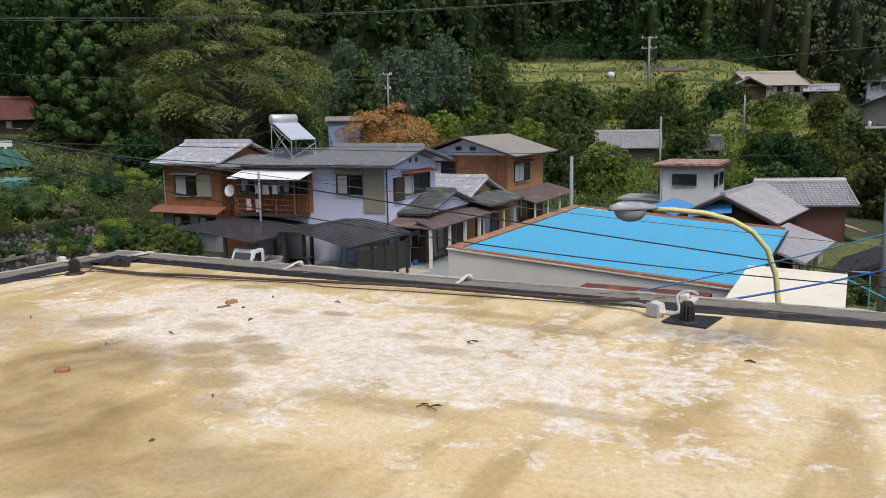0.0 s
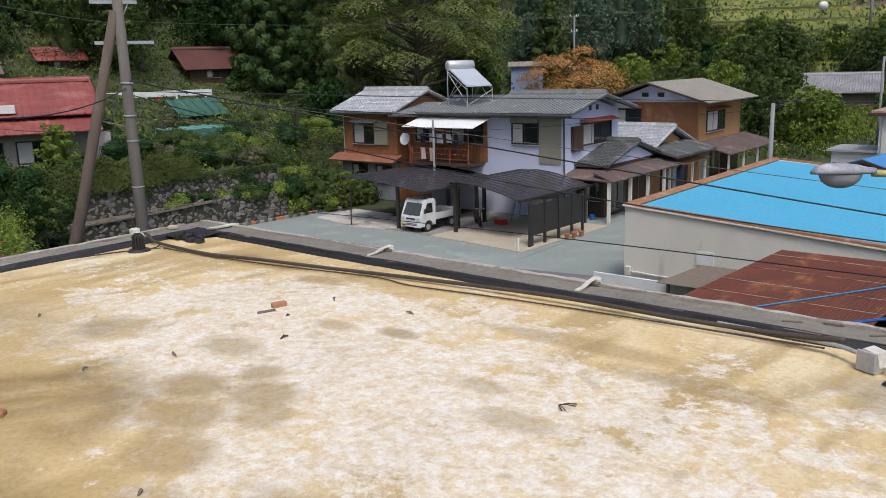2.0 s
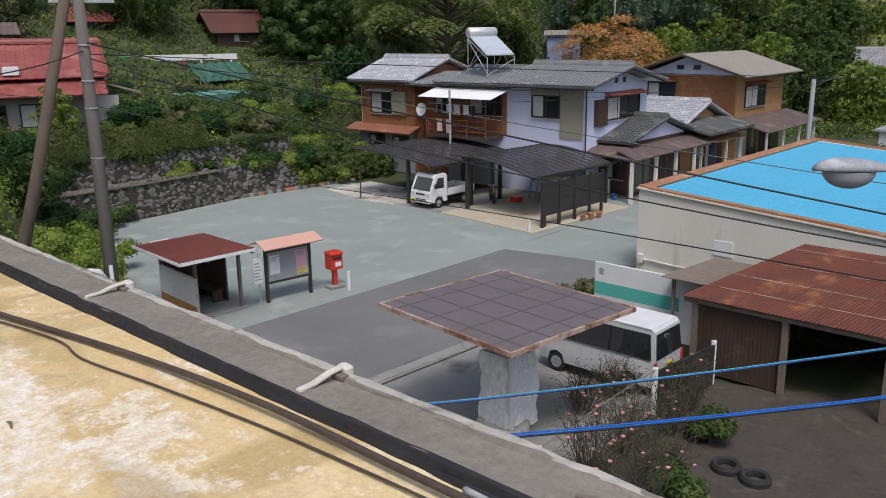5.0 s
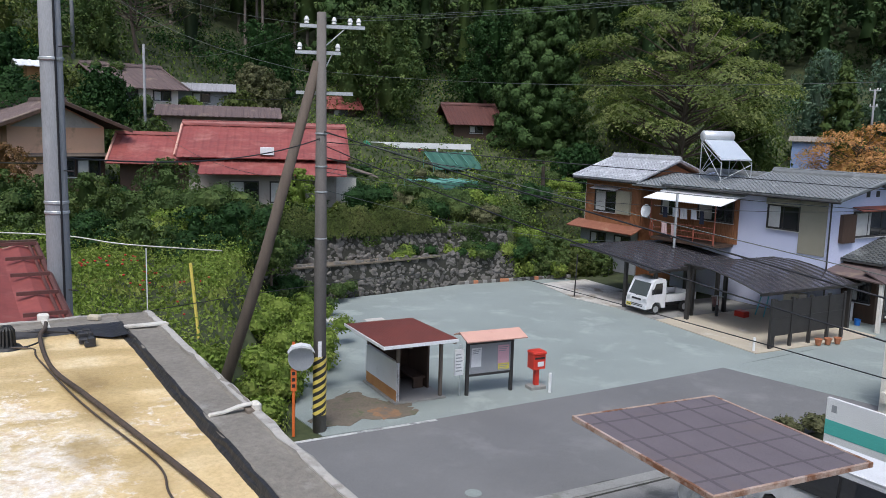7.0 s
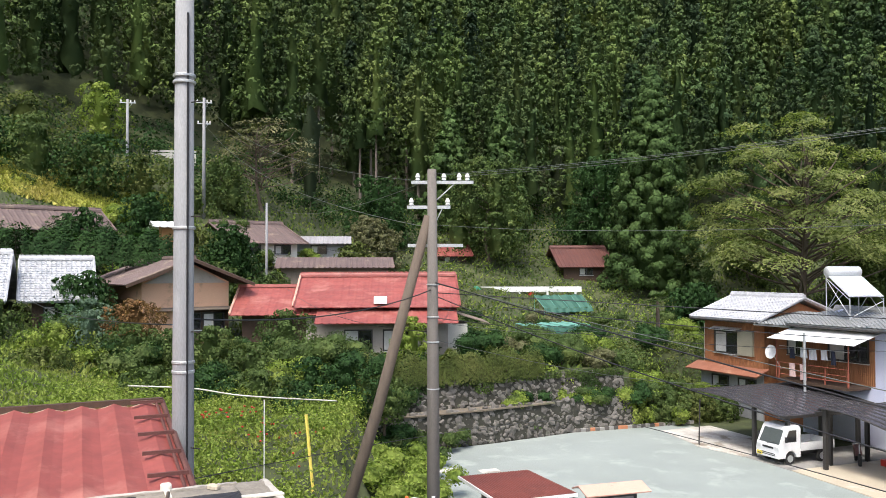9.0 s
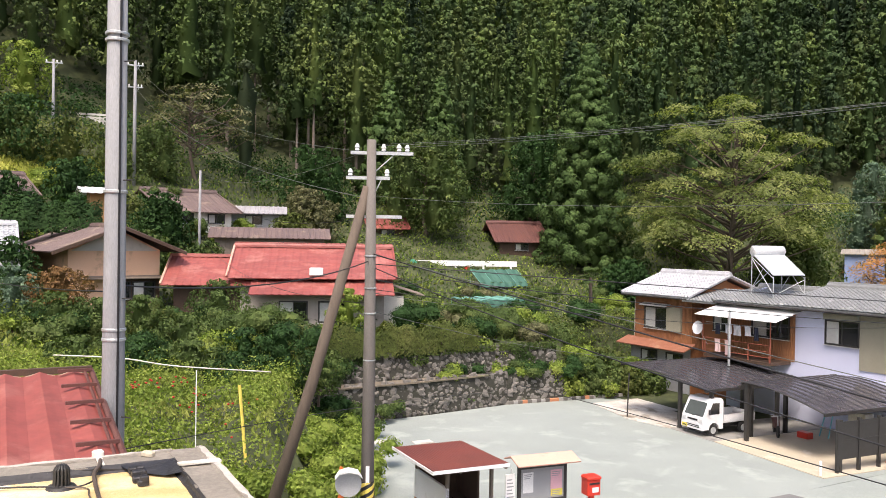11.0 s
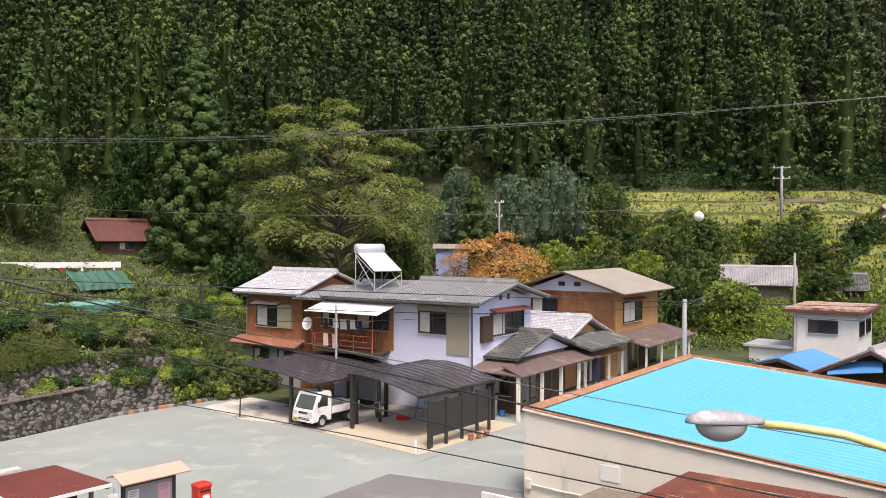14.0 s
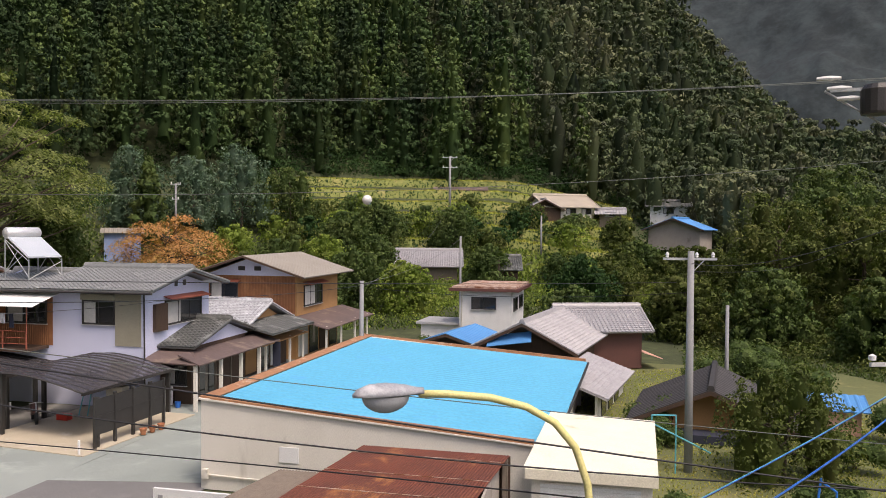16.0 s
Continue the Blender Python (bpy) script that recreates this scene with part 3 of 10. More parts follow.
        fs = [(i * n + k, i * n + (k + 1) % n, (i + 1) * n + (k + 1) % n, (i + 1) * n + k) for i in range(m - 1) for k in range(n)]
        fs += [tuple(range(n - 1, -1, -1)), tuple(range((m - 1) * n, m * n))]
        return self.add(vs, fs)

    def sheet(self, o, u, v, nu, nv, h, t=0.0):
        """A grid over the parallelogram o, u, v lifted by h(i, j, s, q) along its normal; with t, closed at its rim."""
        o, u, v = Vector(o), Vector(u), Vector(v)
        nrm = u.cross(v).normalized()
        if nrm.z < 0:
            nrm = -nrm
        vs = [o + u * (i / nu) + v * (j / nv) + nrm * h(i, j) for j in range(nv + 1) for i in range(nu + 1)]
        w = nu + 1
        fs = [(j * w + i, j * w + i + 1, (j + 1) * w + i + 1, (j + 1) * w + i) for j in range(nv) for i in range(nu)]
        if t:
            k = len(vs)
            rim = list(range(w)) + [j * w + nu for j in range(1, nv + 1)] + [nv * w + i for i in range(nu - 1, -1, -1)] + [j * w for j in range(nv - 1, 0, -1)]
            vs += [vs[i] - nrm * t for i in rim]
            m = len(rim)
            fs += [(rim[i], k + i, k + (i + 1) % m, rim[(i + 1) % m]) for i in range(m)]
        return self.add(vs, fs)

    def corrugated(self, o, u, v, pitch=0.076, amp=0.012, t=0.01, per=4):
        """Corrugated sheet: waves across u, running down v."""
        n = max(2, int(Vector(u).length / pitch)) * per
        return self.sheet(o, u, v, n, 1, lambda i, j: amp * math.sin(2 * math.pi * i / per), t)

    def ribbed(self, o, u, v, pitch=0.33, amp=0.03, t=0.02):
        """Sheet roofing with raised ribs down v."""
        n = max(2, int(Vector(u).length / pitch)) * 6
        return self.sheet(o, u, v, n, 1, lambda i, j: amp if i % 6 in (0, 1) else 0.0, t)

    def seamed(self, o, u, v, pitch=0.45, lap=0.9):
        """Flat sheet roofing: low seams down the slope and lapped courses across it."""
        nu, nv = max(2, round(Vector(u).length / pitch)) * 4, max(1, round(Vector(v).length / lap)) * 2
        return self.sheet(o, u, v, nu, nv, lambda i, j: (0.028 if i % 4 == 0 else 0.0) + (0.018 if j % 2 else 0.0), 0.05)

    def tiles(self, o, u, v, wide=0.27, course=0.24, lift=0.035):
        """Pantiles: rolls across u, overlapping courses down v (o at the ridge)."""
        o, u, v = Vector(o), Vector(u), Vector(v)
        nu, nv = max(2, round(u.length / wide)), max(2, round(v.length / course))
        nrm = u.cross(v).normalized()
        if nrm.z < 0:
            nrm = -nrm
        prof = (0.0, 0.045, 0.012, -0.008, -0.008)
        w = nu * 5 + 1
        vs = []
        for j in range(nv):
            for e in (0, 1):
                base = o + v * ((j + e) / nv) + nrm * (0.03 + lift * e)
                vs += [base + u * (i / (w - 1)) + nrm * (prof[i % 5]) for i in range(w)]
        fs = []
        for r in range(2 * nv - 1):
            fs += [(r * w + i, r * w + i + 1, (r + 1) * w + i + 1, (r + 1) * w + i) for i in range(w - 1)]
        k = len(vs)
        self.add(vs, fs)
        b = [o, o + u, o + u + v, o + v]
        return self.slab(*[p + nrm * 0.02 for p in b], 0.09)

    def mesh(self, name, material, smooth=False):
        me = bpy.data.meshes.new(name)
        me.from_pydata(self.v, [], self.f)
        me.materials.append(material)
        if smooth:
            me.shade_smooth()
        me.update()
        return me


def part(name, geo, material, parent, label="", smooth=False):
    ob = new(name, geo.mesh(name, material, smooth))
    ob.parent = parent
    return tagged(ob, label)


def thing(name, label, category, at=(0, 0, 0), yaw=0.0, group="", kind=""):
    ob = new(name)
    ob.empty_display_size = 0.2
    ob.matrix_basis = pose(*at, 0, 0, yaw)
    return tagged(ob, label, category, group, kind)


def solo(name, geo, material, label, category, at=(0, 0, 0), yaw=0.0, group="", kind="", smooth=False):
    """A thing that is one plain mesh."""
    ob = new(name, geo.mesh(name, material, smooth))
    ob.matrix_basis = pose(*at, 0, 0, yaw)
    return tagged(ob, label, category, group, kind)


def leaf_mesh(name, centres, sizes, material, droop=0.0, rng=None, out=None, slim=0.55, flat=False, body=None):
    """Leaves as pointed sprays, with an optional inner body of quads."""
    q = leaf_verts(centres, sizes, droop, rng, out, slim, flat).reshape(-1, 4, 3)
    back = (q[:, 2] - q[:, 0]) * 0.3
    return faces(name, np.stack([q[:, 1] - back, q[:, 2], q[:, 3] - back], 1).reshape(-1, 3), body, material)


def faces(name, tri, quad, material):
    """A mesh of loose triangles and quads."""
    nt, nq = len(tri) // 3, 0 if quad is None else len(quad) // 4
    soft = tri[:, 3:] if tri.shape[1] == 6 else None
    tri = tri[:, :3]
    vs = tri if not nq else np.concatenate([tri, quad])
    me = bpy.data.meshes.new(name)
    me.vertices.add(len(vs))
    me.vertices.foreach_set("co", np.asarray(vs, np.float32).ravel())
    me.loops.add(len(vs))
    me.loops.foreach_set("vertex_index", np.arange(len(vs), dtype=np.int32))
    me.polygons.add(nt + nq)
    me.polygons.foreach_set("loop_start", np.concatenate([np.arange(nt) * 3, 3 * nt + np.arange(nq) * 4]).astype(np.int32))
    me.materials.append(material)
    me.update(calc_edges=True)
    if soft is not None:
        me.polygons.foreach_set("use_smooth", np.ones(nt + nq, bool))
        me.attributes.new("custom_normal", "FLOAT_VECTOR", "POINT").data.foreach_set("vector", soft.astype(np.float32).ravel())
    return me


def leaf_verts(centres, sizes, droop=0.0, rng=None, out=None, slim=0.55, flat=False):
    """Many kite-shaped leaves. out: the way each points (random where none)."""
    rng = rng or np.random.default_rng(1)
    c = np.asarray(centres, float)
    n = len(c)
    s = np.broadcast_to(np.asarray(sizes, float), (n,))[:, None]
    d = rng.normal(size=(n, 3)) if out is None else np.asarray(out, float) + rng.normal(size=(n, 3)) * 0.35
    if flat == "shell":
        nr = d / (np.linalg.norm(d, axis=1, keepdims=True) + 1e-9)
        d = np.cross(nr, rng.normal(size=(n, 3)))
    d[:, 2] -= droop
    d /= np.linalg.norm(d, axis=1, keepdims=True) + 1e-9
    k = rng.normal(size=(n, 3))
    k[:, 2] *= 0.5
    if flat == "shell":
        k = nr
    elif flat:
        k = k * 0.35 + np.array([0, 0, 1.0])
    w = np.cross(d, k)
    w /= np.linalg.norm(w, axis=1, keepdims=True) + 1e-9
    up = np.cross(w, d)
    return np.stack([c - d * s * 0.5, c + w * s * slim * 0.5 + up * s * 0.12, c + d * s * 0.5, c - w * s * slim * 0.5 + up * s * 0.12], axis=1).reshape(-1, 3)


def skin(rings):
    """Loose quads between rings of points (rings, segments, 3)."""
    a, b = rings[:-1], rings[1:]
    return np.stack([a, np.roll(a, -1, 1), np.roll(b, -1, 1), b], axis=2).reshape(-1, 3)


def lump(rng, centre, rad, rings=6, seg=9, rough=0.16):
    """An uneven rounded mass of foliage."""
    v = np.linspace(-0.46, 0.5, rings)[:, None] * math.pi
    u = np.arange(seg)[None, :] * 2 * math.pi / seg
    k = 1 + rough * rng.normal(size=(rings, seg))
    p = np.stack([np.cos(v) * np.cos(u) * k, np.cos(v) * np.sin(u) * k, np.sin(v) * np.ones_like(u) * k], -1)
    return skin(p * np.asarray(rad) + np.asarray(centre))


# ---- the lie of the land ----
EYE = (3.7, 3.3)
FLAT = [(40, -60), (-14, -60), (-8.6, 10.0), (-9.6, 17.5), (-11.2, 22.5), (-16.0, 29.0), (-20.9, 35.0), (-18.7, 39.4), (-16.4, 44.5),
        (-12.4, 50.2), (-17.0, 58.0), (-12.0, 66.0), (10.0, 74.0), (30.0, 72.0), (52.0, 60.0), (70.0, 40.0), (80.0, -20.0)]


def outside(x, y):
    """Distance outside the flat valley floor (0 within)."""
    x, y = np.asarray(x, float), np.asarray(y, float)
    best = np.full(x.shape, 1e9)
    ins = np.zeros(x.shape, bool)
    for (ax, ay), (bx, by) in zip(FLAT, FLAT[1:] + FLAT[:1]):
        dx, dy = bx - ax, by - ay
        t = np.clip(((x - ax) * dx + (y - ay) * dy) / (dx * dx + dy * dy), 0, 1)
        best = np.minimum(best, np.hypot(x - ax - t * dx, y - ay - t * dy))
        ins ^= ((ay > y) != (by > y)) & (x < (bx - ax) * (y - ay) / (by - ay + 1e-12) + ax)
    return np.where(ins, 0.0, best)


def lift(x, y):
    """Height of the ground."""
    x, y = np.asarray(x, float), np.asarray(y, float)
    d = outside(x, y)
    az = np.degrees(np.arctan2(x - EYE[0], y - EYE[1]))
    r = np.hypot(x - EYE[0], y - EYE[1])
    step = np.interp(az, [-70, -52, -45, -18, -12], [3.0, 2.8, 3.1, 3.0, 0.2])
    run = np.interp(az, [-75, -47, -43, -15], [6.5, 6.0, 0.6, 0.6])
    back = np.interp(az, [-50, -44, -19, -14], [0.0, 1.7, 1.7, 0.0])
    z = step * np.clip((d - back) / run, 0, 1)
    low = np.interp(d, [0, 3, 14, 25, 60], [0, 0.0, 0.7, 2.6, 17.5])
    high = np.interp(d, [60, 61, 160, 320], [0, 0.6, 70.5, 132.5])
    z = z + low * np.interp(az, [-70, -50, -40, 22, 30, 38, 60], [1.35, 1.25, 1.0, 1.0, 0.72, 0.28, 0.25]) + high * np.interp(az, [-70, -50, -40, 24, 33, 41, 60], [1.35, 1.25, 1.0, 1.0, 0.72, 0.28, 0.25])
    return z


def lift1(x, y):
    return float(lift(np.array([x]), np.array([y]))[0])


# ---- ground ----
def terrain():
    xs = np.concatenate([np.arange(-420, -60, 12.0), np.arange(-60, 70, 1.0), np.arange(70, 430, 12.0)])
    ys = np.concatenate([np.arange(-120, 0, 12.0), np.arange(0, 130, 1.0), np.arange(130, 430, 10.0)])
    X, Y = np.meshgrid(xs, ys)
    Z = lift(X, Y)
    rng = np.random.default_rng(5)
    Z = Z + np.where(Z > 0.3, rng.normal(size=Z.shape) * 0.07, 0) - 0.03
    w, h = len(xs), len(ys)
    idx = np.arange(w * h).reshape(h, w)
    f = np.stack([idx[:-1, :-1], idx[:-1, 1:], idx[1:, 1:], idx[1:, :-1]], axis=-1).reshape(-1, 4)
    me = bpy.data.meshes.new("ground")
    me.from_pydata(np.stack([X, Y, Z], -1).reshape(-1, 3).tolist(), [], f.tolist())
    me.materials.append(M["soil"])
    me.shade_smooth()
    return tagged(new("ground", me), "weedy earth of a valley floor rising into slopes", "ground", kind="structure")


terrain()


def flat_patch(name, pts, z, material, label):
    g = Geo()
    g.prism(pts, "z", z - 0.06, z)
    return solo(name, g, material, label, "ground", kind="structure")


flat_patch("parking_lot", [(-9.6, 21.8), (-7.2, 25.2), (-4.1, 30.1), (-0.8, 35.5), (0.5, 37.9), (4.6, 45.0), (13.0, 60.0), (9.0, 62.0), (2.0, 47.0), (-4.9, 45.0), (-12.4, 50.3), (-16.5, 44.7), (-18.8, 39.5), (-21.1, 35.2), (-16.0, 29.2), (-11.3, 22.7)],
           0.0, M["lot"], "greenish grey worn open parking surface")
flat_patch("road", [(-14.5, 13.5), (-9.9, 21.0), (-7.4, 24.9), (-4.1, 30.1), (-0.8, 35.5), (4.9, 33.5), (-0.4, 24.7), (-1.8, 23.0), (-3.2, 20.35), (-1.7, 17.5), (0.6, 12.8), (3.0, 8.0), (-12.5, 5.0), (-18, 5.0)],
           0.012, M["asphalt"], "dark grey asphalt village road")
flat_patch("road_far", [(-0.8, 35.5), (0.6, 37.9), (4.6, 45.0), (16.0, 64.0), (20.5, 62.5), (4.9, 33.5)], 0.016, M["lot"], "pale grey patched asphalt lane")
flat_patch("concrete_pad", [(-3.2, 20.35), (-1.6, 22.75), (0.3, 25.5), (9.5, 20.0), (3.0, 8.0), (0.6, 12.8), (-1.7, 17.5)], 0.03, M["pad"], "dark stained concrete forecourt")
g = Geo()
for (ax, ay), (bx, by), w in (((-9.95, 20.95), (-7.45, 24.65), 0.13), ((-3.62, 20.42), (0.2, 25.65), 0.18), ((-3.62, 20.38), (-2.45, 18.2), 0.16)):
    d = Vector((bx - ax, by - ay, 0)).normalized()
    nrm = Vector((-d.y, d.x, 0)) * w / 2
    a, b = Vector((ax, ay, 0.022)), Vector((bx, by, 0.022))
    if w < 0.14:
        g.slab(a + nrm, b + nrm, b - nrm, a - nrm, 0.01)
solo("road_line", g, M["line"], "worn white painted line at the road edge", "road marking", kind="structure")
g = Geo()
g.prism([(-3.45, 20.33), (0.2, 25.75), (0.5, 25.5), (-2.98, 20.36), (-1.55, 17.6), (0.8, 12.9), (0.4, 12.7), (-1.9, 17.45)], "z", -0.02, 0.05)
solo("kerb", g, M["kerb"], "pale worn concrete border of the forecourt", "kerb", kind="structure")
g = Geo()
g.prism([(-2.92, 20.2), (0.45, 25.35), (0.5, 25.28), (-2.84, 20.2)], "z", 0.02, 0.034)
g.prism([(-2.92, 20.2), (-2.84, 20.2), (-1.42, 17.55), (0.9, 12.95), (0.83, 12.92), (-1.5, 17.5)], "z", 0.02, 0.034)
solo("joint", g, M["joint"], "dark open joint along the forecourt border", "joint", kind="structure")
g = Geo().lathe([(0.13, 0), (0.21, 0), (0.21, 0.012), (0.13, 0.012), (0.12, 0.004), (0.0, 0.004)], 20)
solo("manhole_cover", g, M["lot"], "round pale manhole cover set in the asphalt", "manhole cover", at=(-4.32, 20.65, 0.012))
g = Geo().box(-0.45, 0.45, -0.3, 0.3, 0, 0.02, 0.005)
for x, y in ((-17.4, 33.6), (-15.9, 34.6)):
    solo("drain_cover", g, M["slab_white"], "pale concrete drain cover in the lot", "drain cover", at=(x, y, 0.0), yaw=55)

flat_patch("garden_bed", [(2.5, 15.5), (2.2, 16.6), (4.6, 20.9), (6.2, 22.9), (9.6, 22.6), (14.5, 18.0), (9.0, 10.5), (5.0, 11.0)], 0.045, M["garden_soil"], "dark bare soil of the rose bed")
def worn_edge(pts, seed, n=7, rough=0.22):
    """A polygon with a ragged outline."""
    r = random.Random(seed)
    out = []
    for (ax, ay), (bx, by) in zip(pts, pts[1:] + pts[:1]):
        out += [(ax + (bx - ax) * k / n + r.uniform(-rough, rough), ay + (by - ay) * k / n + r.uniform(-rough, rough)) for k in range(n)]
    return out


flat_patch("dirt_strip", worn_edge([(-9.9, 22.3), (-8.3, 24.9), (-9.0, 25.5), (-10.3, 25.4), (-11.4, 25.4), (-11.2, 23.6), (-10.6, 22.7)], 3), 0.016, M["dirt"], "bare brown earth and gravel beside the shelter")
flat_patch("rust_stain", worn_edge([(-9.35, 24.9), (-8.5, 24.55), (-8.9, 23.9), (-9.75, 24.2)], 4, 6, 0.1), 0.021, M["rust_soil"], "rust-coloured stain on the ground at the shelter wall")
# ---- the rooftop that the camera walks on ----
RX, RY, RYAW = -1.44, 7.95, -31.0
FLOOR, CAP = 7.235, 7.288
roof = thing("roof_terrace", "flat roof with ochre waterproof coating and low parapet", "roof", (RX, RY, 0), RYAW, kind="structure")
g = Geo()
n1, n2 = 90, 90
rng = np.random.default_rng(3)
g.sheet((0.2, -0.2, FLOOR), (15, 0, 0), (0, -15, 0), n1, n2, lambda i, j: 0.006 * noise.noise(Vector((i * 0.12, j * 0.12, 0))))
part("roof_floor", g, M["coating"], roof, "ochre coating with bleached and brown patches", smooth=True)
g = Geo()
def curb(g, prof, a, b, axis, seg=70, wob=0.004):
    rr = np.random.default_rng(8)
    k = len(prof)
    vs, fs = [], []
    for s in range(seg + 1):
        h = a + (b - a) * s / seg
        for q in prof:
            o = rr.normal() * wob
            p = (h, q[0] + o, q[1] + rr.normal() * wob * 0.7)
            vs.append(p if axis == "x" else (-q[0] + o, -h, p[2]))
    for s in range(seg):
        fs += [(s * k + i, s * k + (i + 1) % k, (s + 1) * k + (i + 1) % k, (s + 1) * k + i) for i in range(k)]
    fs += [tuple(range(k)), tuple(range(seg * k, seg * k + k))]
    g.add(vs, fs)
curb(g, [(-0.228, 6.9), (-0.223, CAP - 0.008), (-0.21, CAP), (-0.01, CAP - 0.006), (0.002, CAP + 0.006), (0.045, CAP + 0.006), (0.055, CAP - 0.004), (0.055, 7.12), (-0.02, 7.1)], -0.05, 15.0, "x")
part("parapet", g, M["concrete"], roof, "rough grey concrete coping")
g = Geo()
curb(g, [(-0.228, 6.9), (-0.223, CAP - 0.010), (-0.21, CAP - 0.002), (-0.01, CAP - 0.008), (0.002, CAP + 0.004), (0.045, CAP + 0.004), (0.055, CAP - 0.006), (0.055, 7.12), (-0.02, 7.1)], 0.19, 15.0, "y")
part("parapet", g, M["concrete"], roof, "rough grey concrete coping")
g = Geo()
curb(g, [(0.006, 7.2), (0.006, CAP + 0.009), (0.044, CAP + 0.011), (0.06, CAP + 0.001), (0.062, 7.16)], -0.05, 15.0, "x", 150, 0.005)
curb(g, [(0.006, 7.2), (0.006, CAP + 0.007), (0.044, CAP + 0.009), (0.06, CAP - 0.001), (0.062, 7.16)], 0.19, 15.0, "y", 150, 0.005)
part("lip", g, M["lip"], roof, "rough pale mortar lip along the outer edge")
g = Geo()
curb(g, [(-0.268, FLOOR - 0.02), (-0.25, FLOOR + 0.016), (-0.240, FLOOR + 0.022), (-0.230, CAP - 0.008), (-0.216, CAP + 0.001), (-0.21, FLOOR - 0.02)], 0.2, 15.0, "x", 110, 0.003)
curb(g, [(-0.268, FLOOR - 0.02), (-0.25, FLOOR + 0.016), (-0.240, FLOOR + 0.022), (-0.230, CAP - 0.012), (-0.216, CAP - 0.001), (-0.21, FLOOR - 0.02)], 0.2, 15.0, "y", 110, 0.003)
g.add([(0.22, -0.22, CAP - 0.002), (0.60, -0.235, CAP - 0.004), (0.54, -0.34, FLOOR + 0.02), (0.34, -0.54, FLOOR + 0.02), (0.235, -0.60, CAP - 0.004), (0.38, -0.38, FLOOR + 0.04)], [(0, 1, 2, 5), (0, 5, 3, 4), (5, 2, 3)])
part("flashing", g, M["bitumen"], roof, "black bitumen strip along the parapet foot")
g = Geo()
g.prism([(0.06, -0.02), (15, -0.02), (15, -15), (0.02, -15)], "z", 0.0, 6.95)
g.box(-0.02, 15, -0.05, 0.04, 6.95, 7.0)
part("building_wall", g, M["wall_plaster"], roof, "grey rendered building wall")
g = Geo()
for k, (x, y) in enumerate(((0.34, -0.5),)):
    for q in range(14):
        g.box(x + 0.05 * q % 0.35, x + 0.05 * q % 0.35 + 0.06, y - 0.02 * (q % 4), y + 0.03, FLOOR + 0.01 * (q % 5), FLOOR + 0.03 + 0.015 * (q % 5), 0.008)
part("patch", g, M["bitumen"], roof, "torn black bitumen lump in the corner")


def on_roof(x, y, z=FLOOR):
    p = pose(RX, RY, 0, 0, 0, RYAW) @ Vector((x, y, z))
    return (p.x, p.y, p.z)


def strap(x, on_x=True):
    """A pale plastic strap folded over the parapet, with a clip block at its outer end."""
    t = thing("cable_strap", "weathered off-white plastic strap clipped over the parapet", "cable strap", on_roof(x, -0.07, CAP), RYAW, "straps on the parapet")
    g = Geo()
    pts = [(-0.16, -0.055), (-0.135, 0.004), (-0.06, 0.008), (0.02, 0.028), (0.09, 0.034)]
    prof = [(a, b + 0.008) for a, b in pts] + [(a, b) for a, b in reversed(pts)]
    g.prism(prof, "x", -0.02, 0.015)
    part("band", g, M["pvc"], t)
    g = Geo().box(-0.035, 0.035, 0.085, 0.135, -0.02, 0.045, 0.01)
    part("clip", g, M["pvc"], t)
    g = Geo().box(-0.02, 0.05, 0.05, 0.09, 0.0, 0.02, 0.004)
    part("wedge", g, M["wood_old"], t, "brown wooden wedge")
    return t


strap(2.53), strap(4.43)
t = thing("corner_bracket", "three pale metal strips laid across the parapet", "bracket", on_roof(0.42, -0.07, CAP), RYAW)
for k in range(3):
    part("strip", Geo().box(-0.03 + 0.035 * k, -0.002 + 0.035 * k, -0.16, 0.14, 0.002 + 0.003 * k, 0.014 + 0.003 * k), M["pvc"], t)
t = thing("cable_strap", "off-white plastic strap hooked over the parapet holding a hose", "cable strap", on_roof(0.07, -0.72, CAP), RYAW, "straps on the parapet")
part("band", Geo().prism([(-0.15, 0.01), (-0.02, 0.012), (0.14, 0.01), (0.16, -0.08), (0.152, -0.08), (0.13, 0.0), (-0.15, 0.0)], "y", -0.02, 0.02), M["pvc"], t)
part("clip", Geo().box(-0.16, -0.09, -0.04, 0.04, 0.0, 0.05, 0.01), M["pvc"], t)
solo("stone_chip", Geo().box(-0.05, 0.05, -0.03, 0.03, 0, 0.035, 0.012), M["slab"], "small pale mortar lump lying on the parapet", "stone", on_roof(0.06, -0.38, CAP), 10)


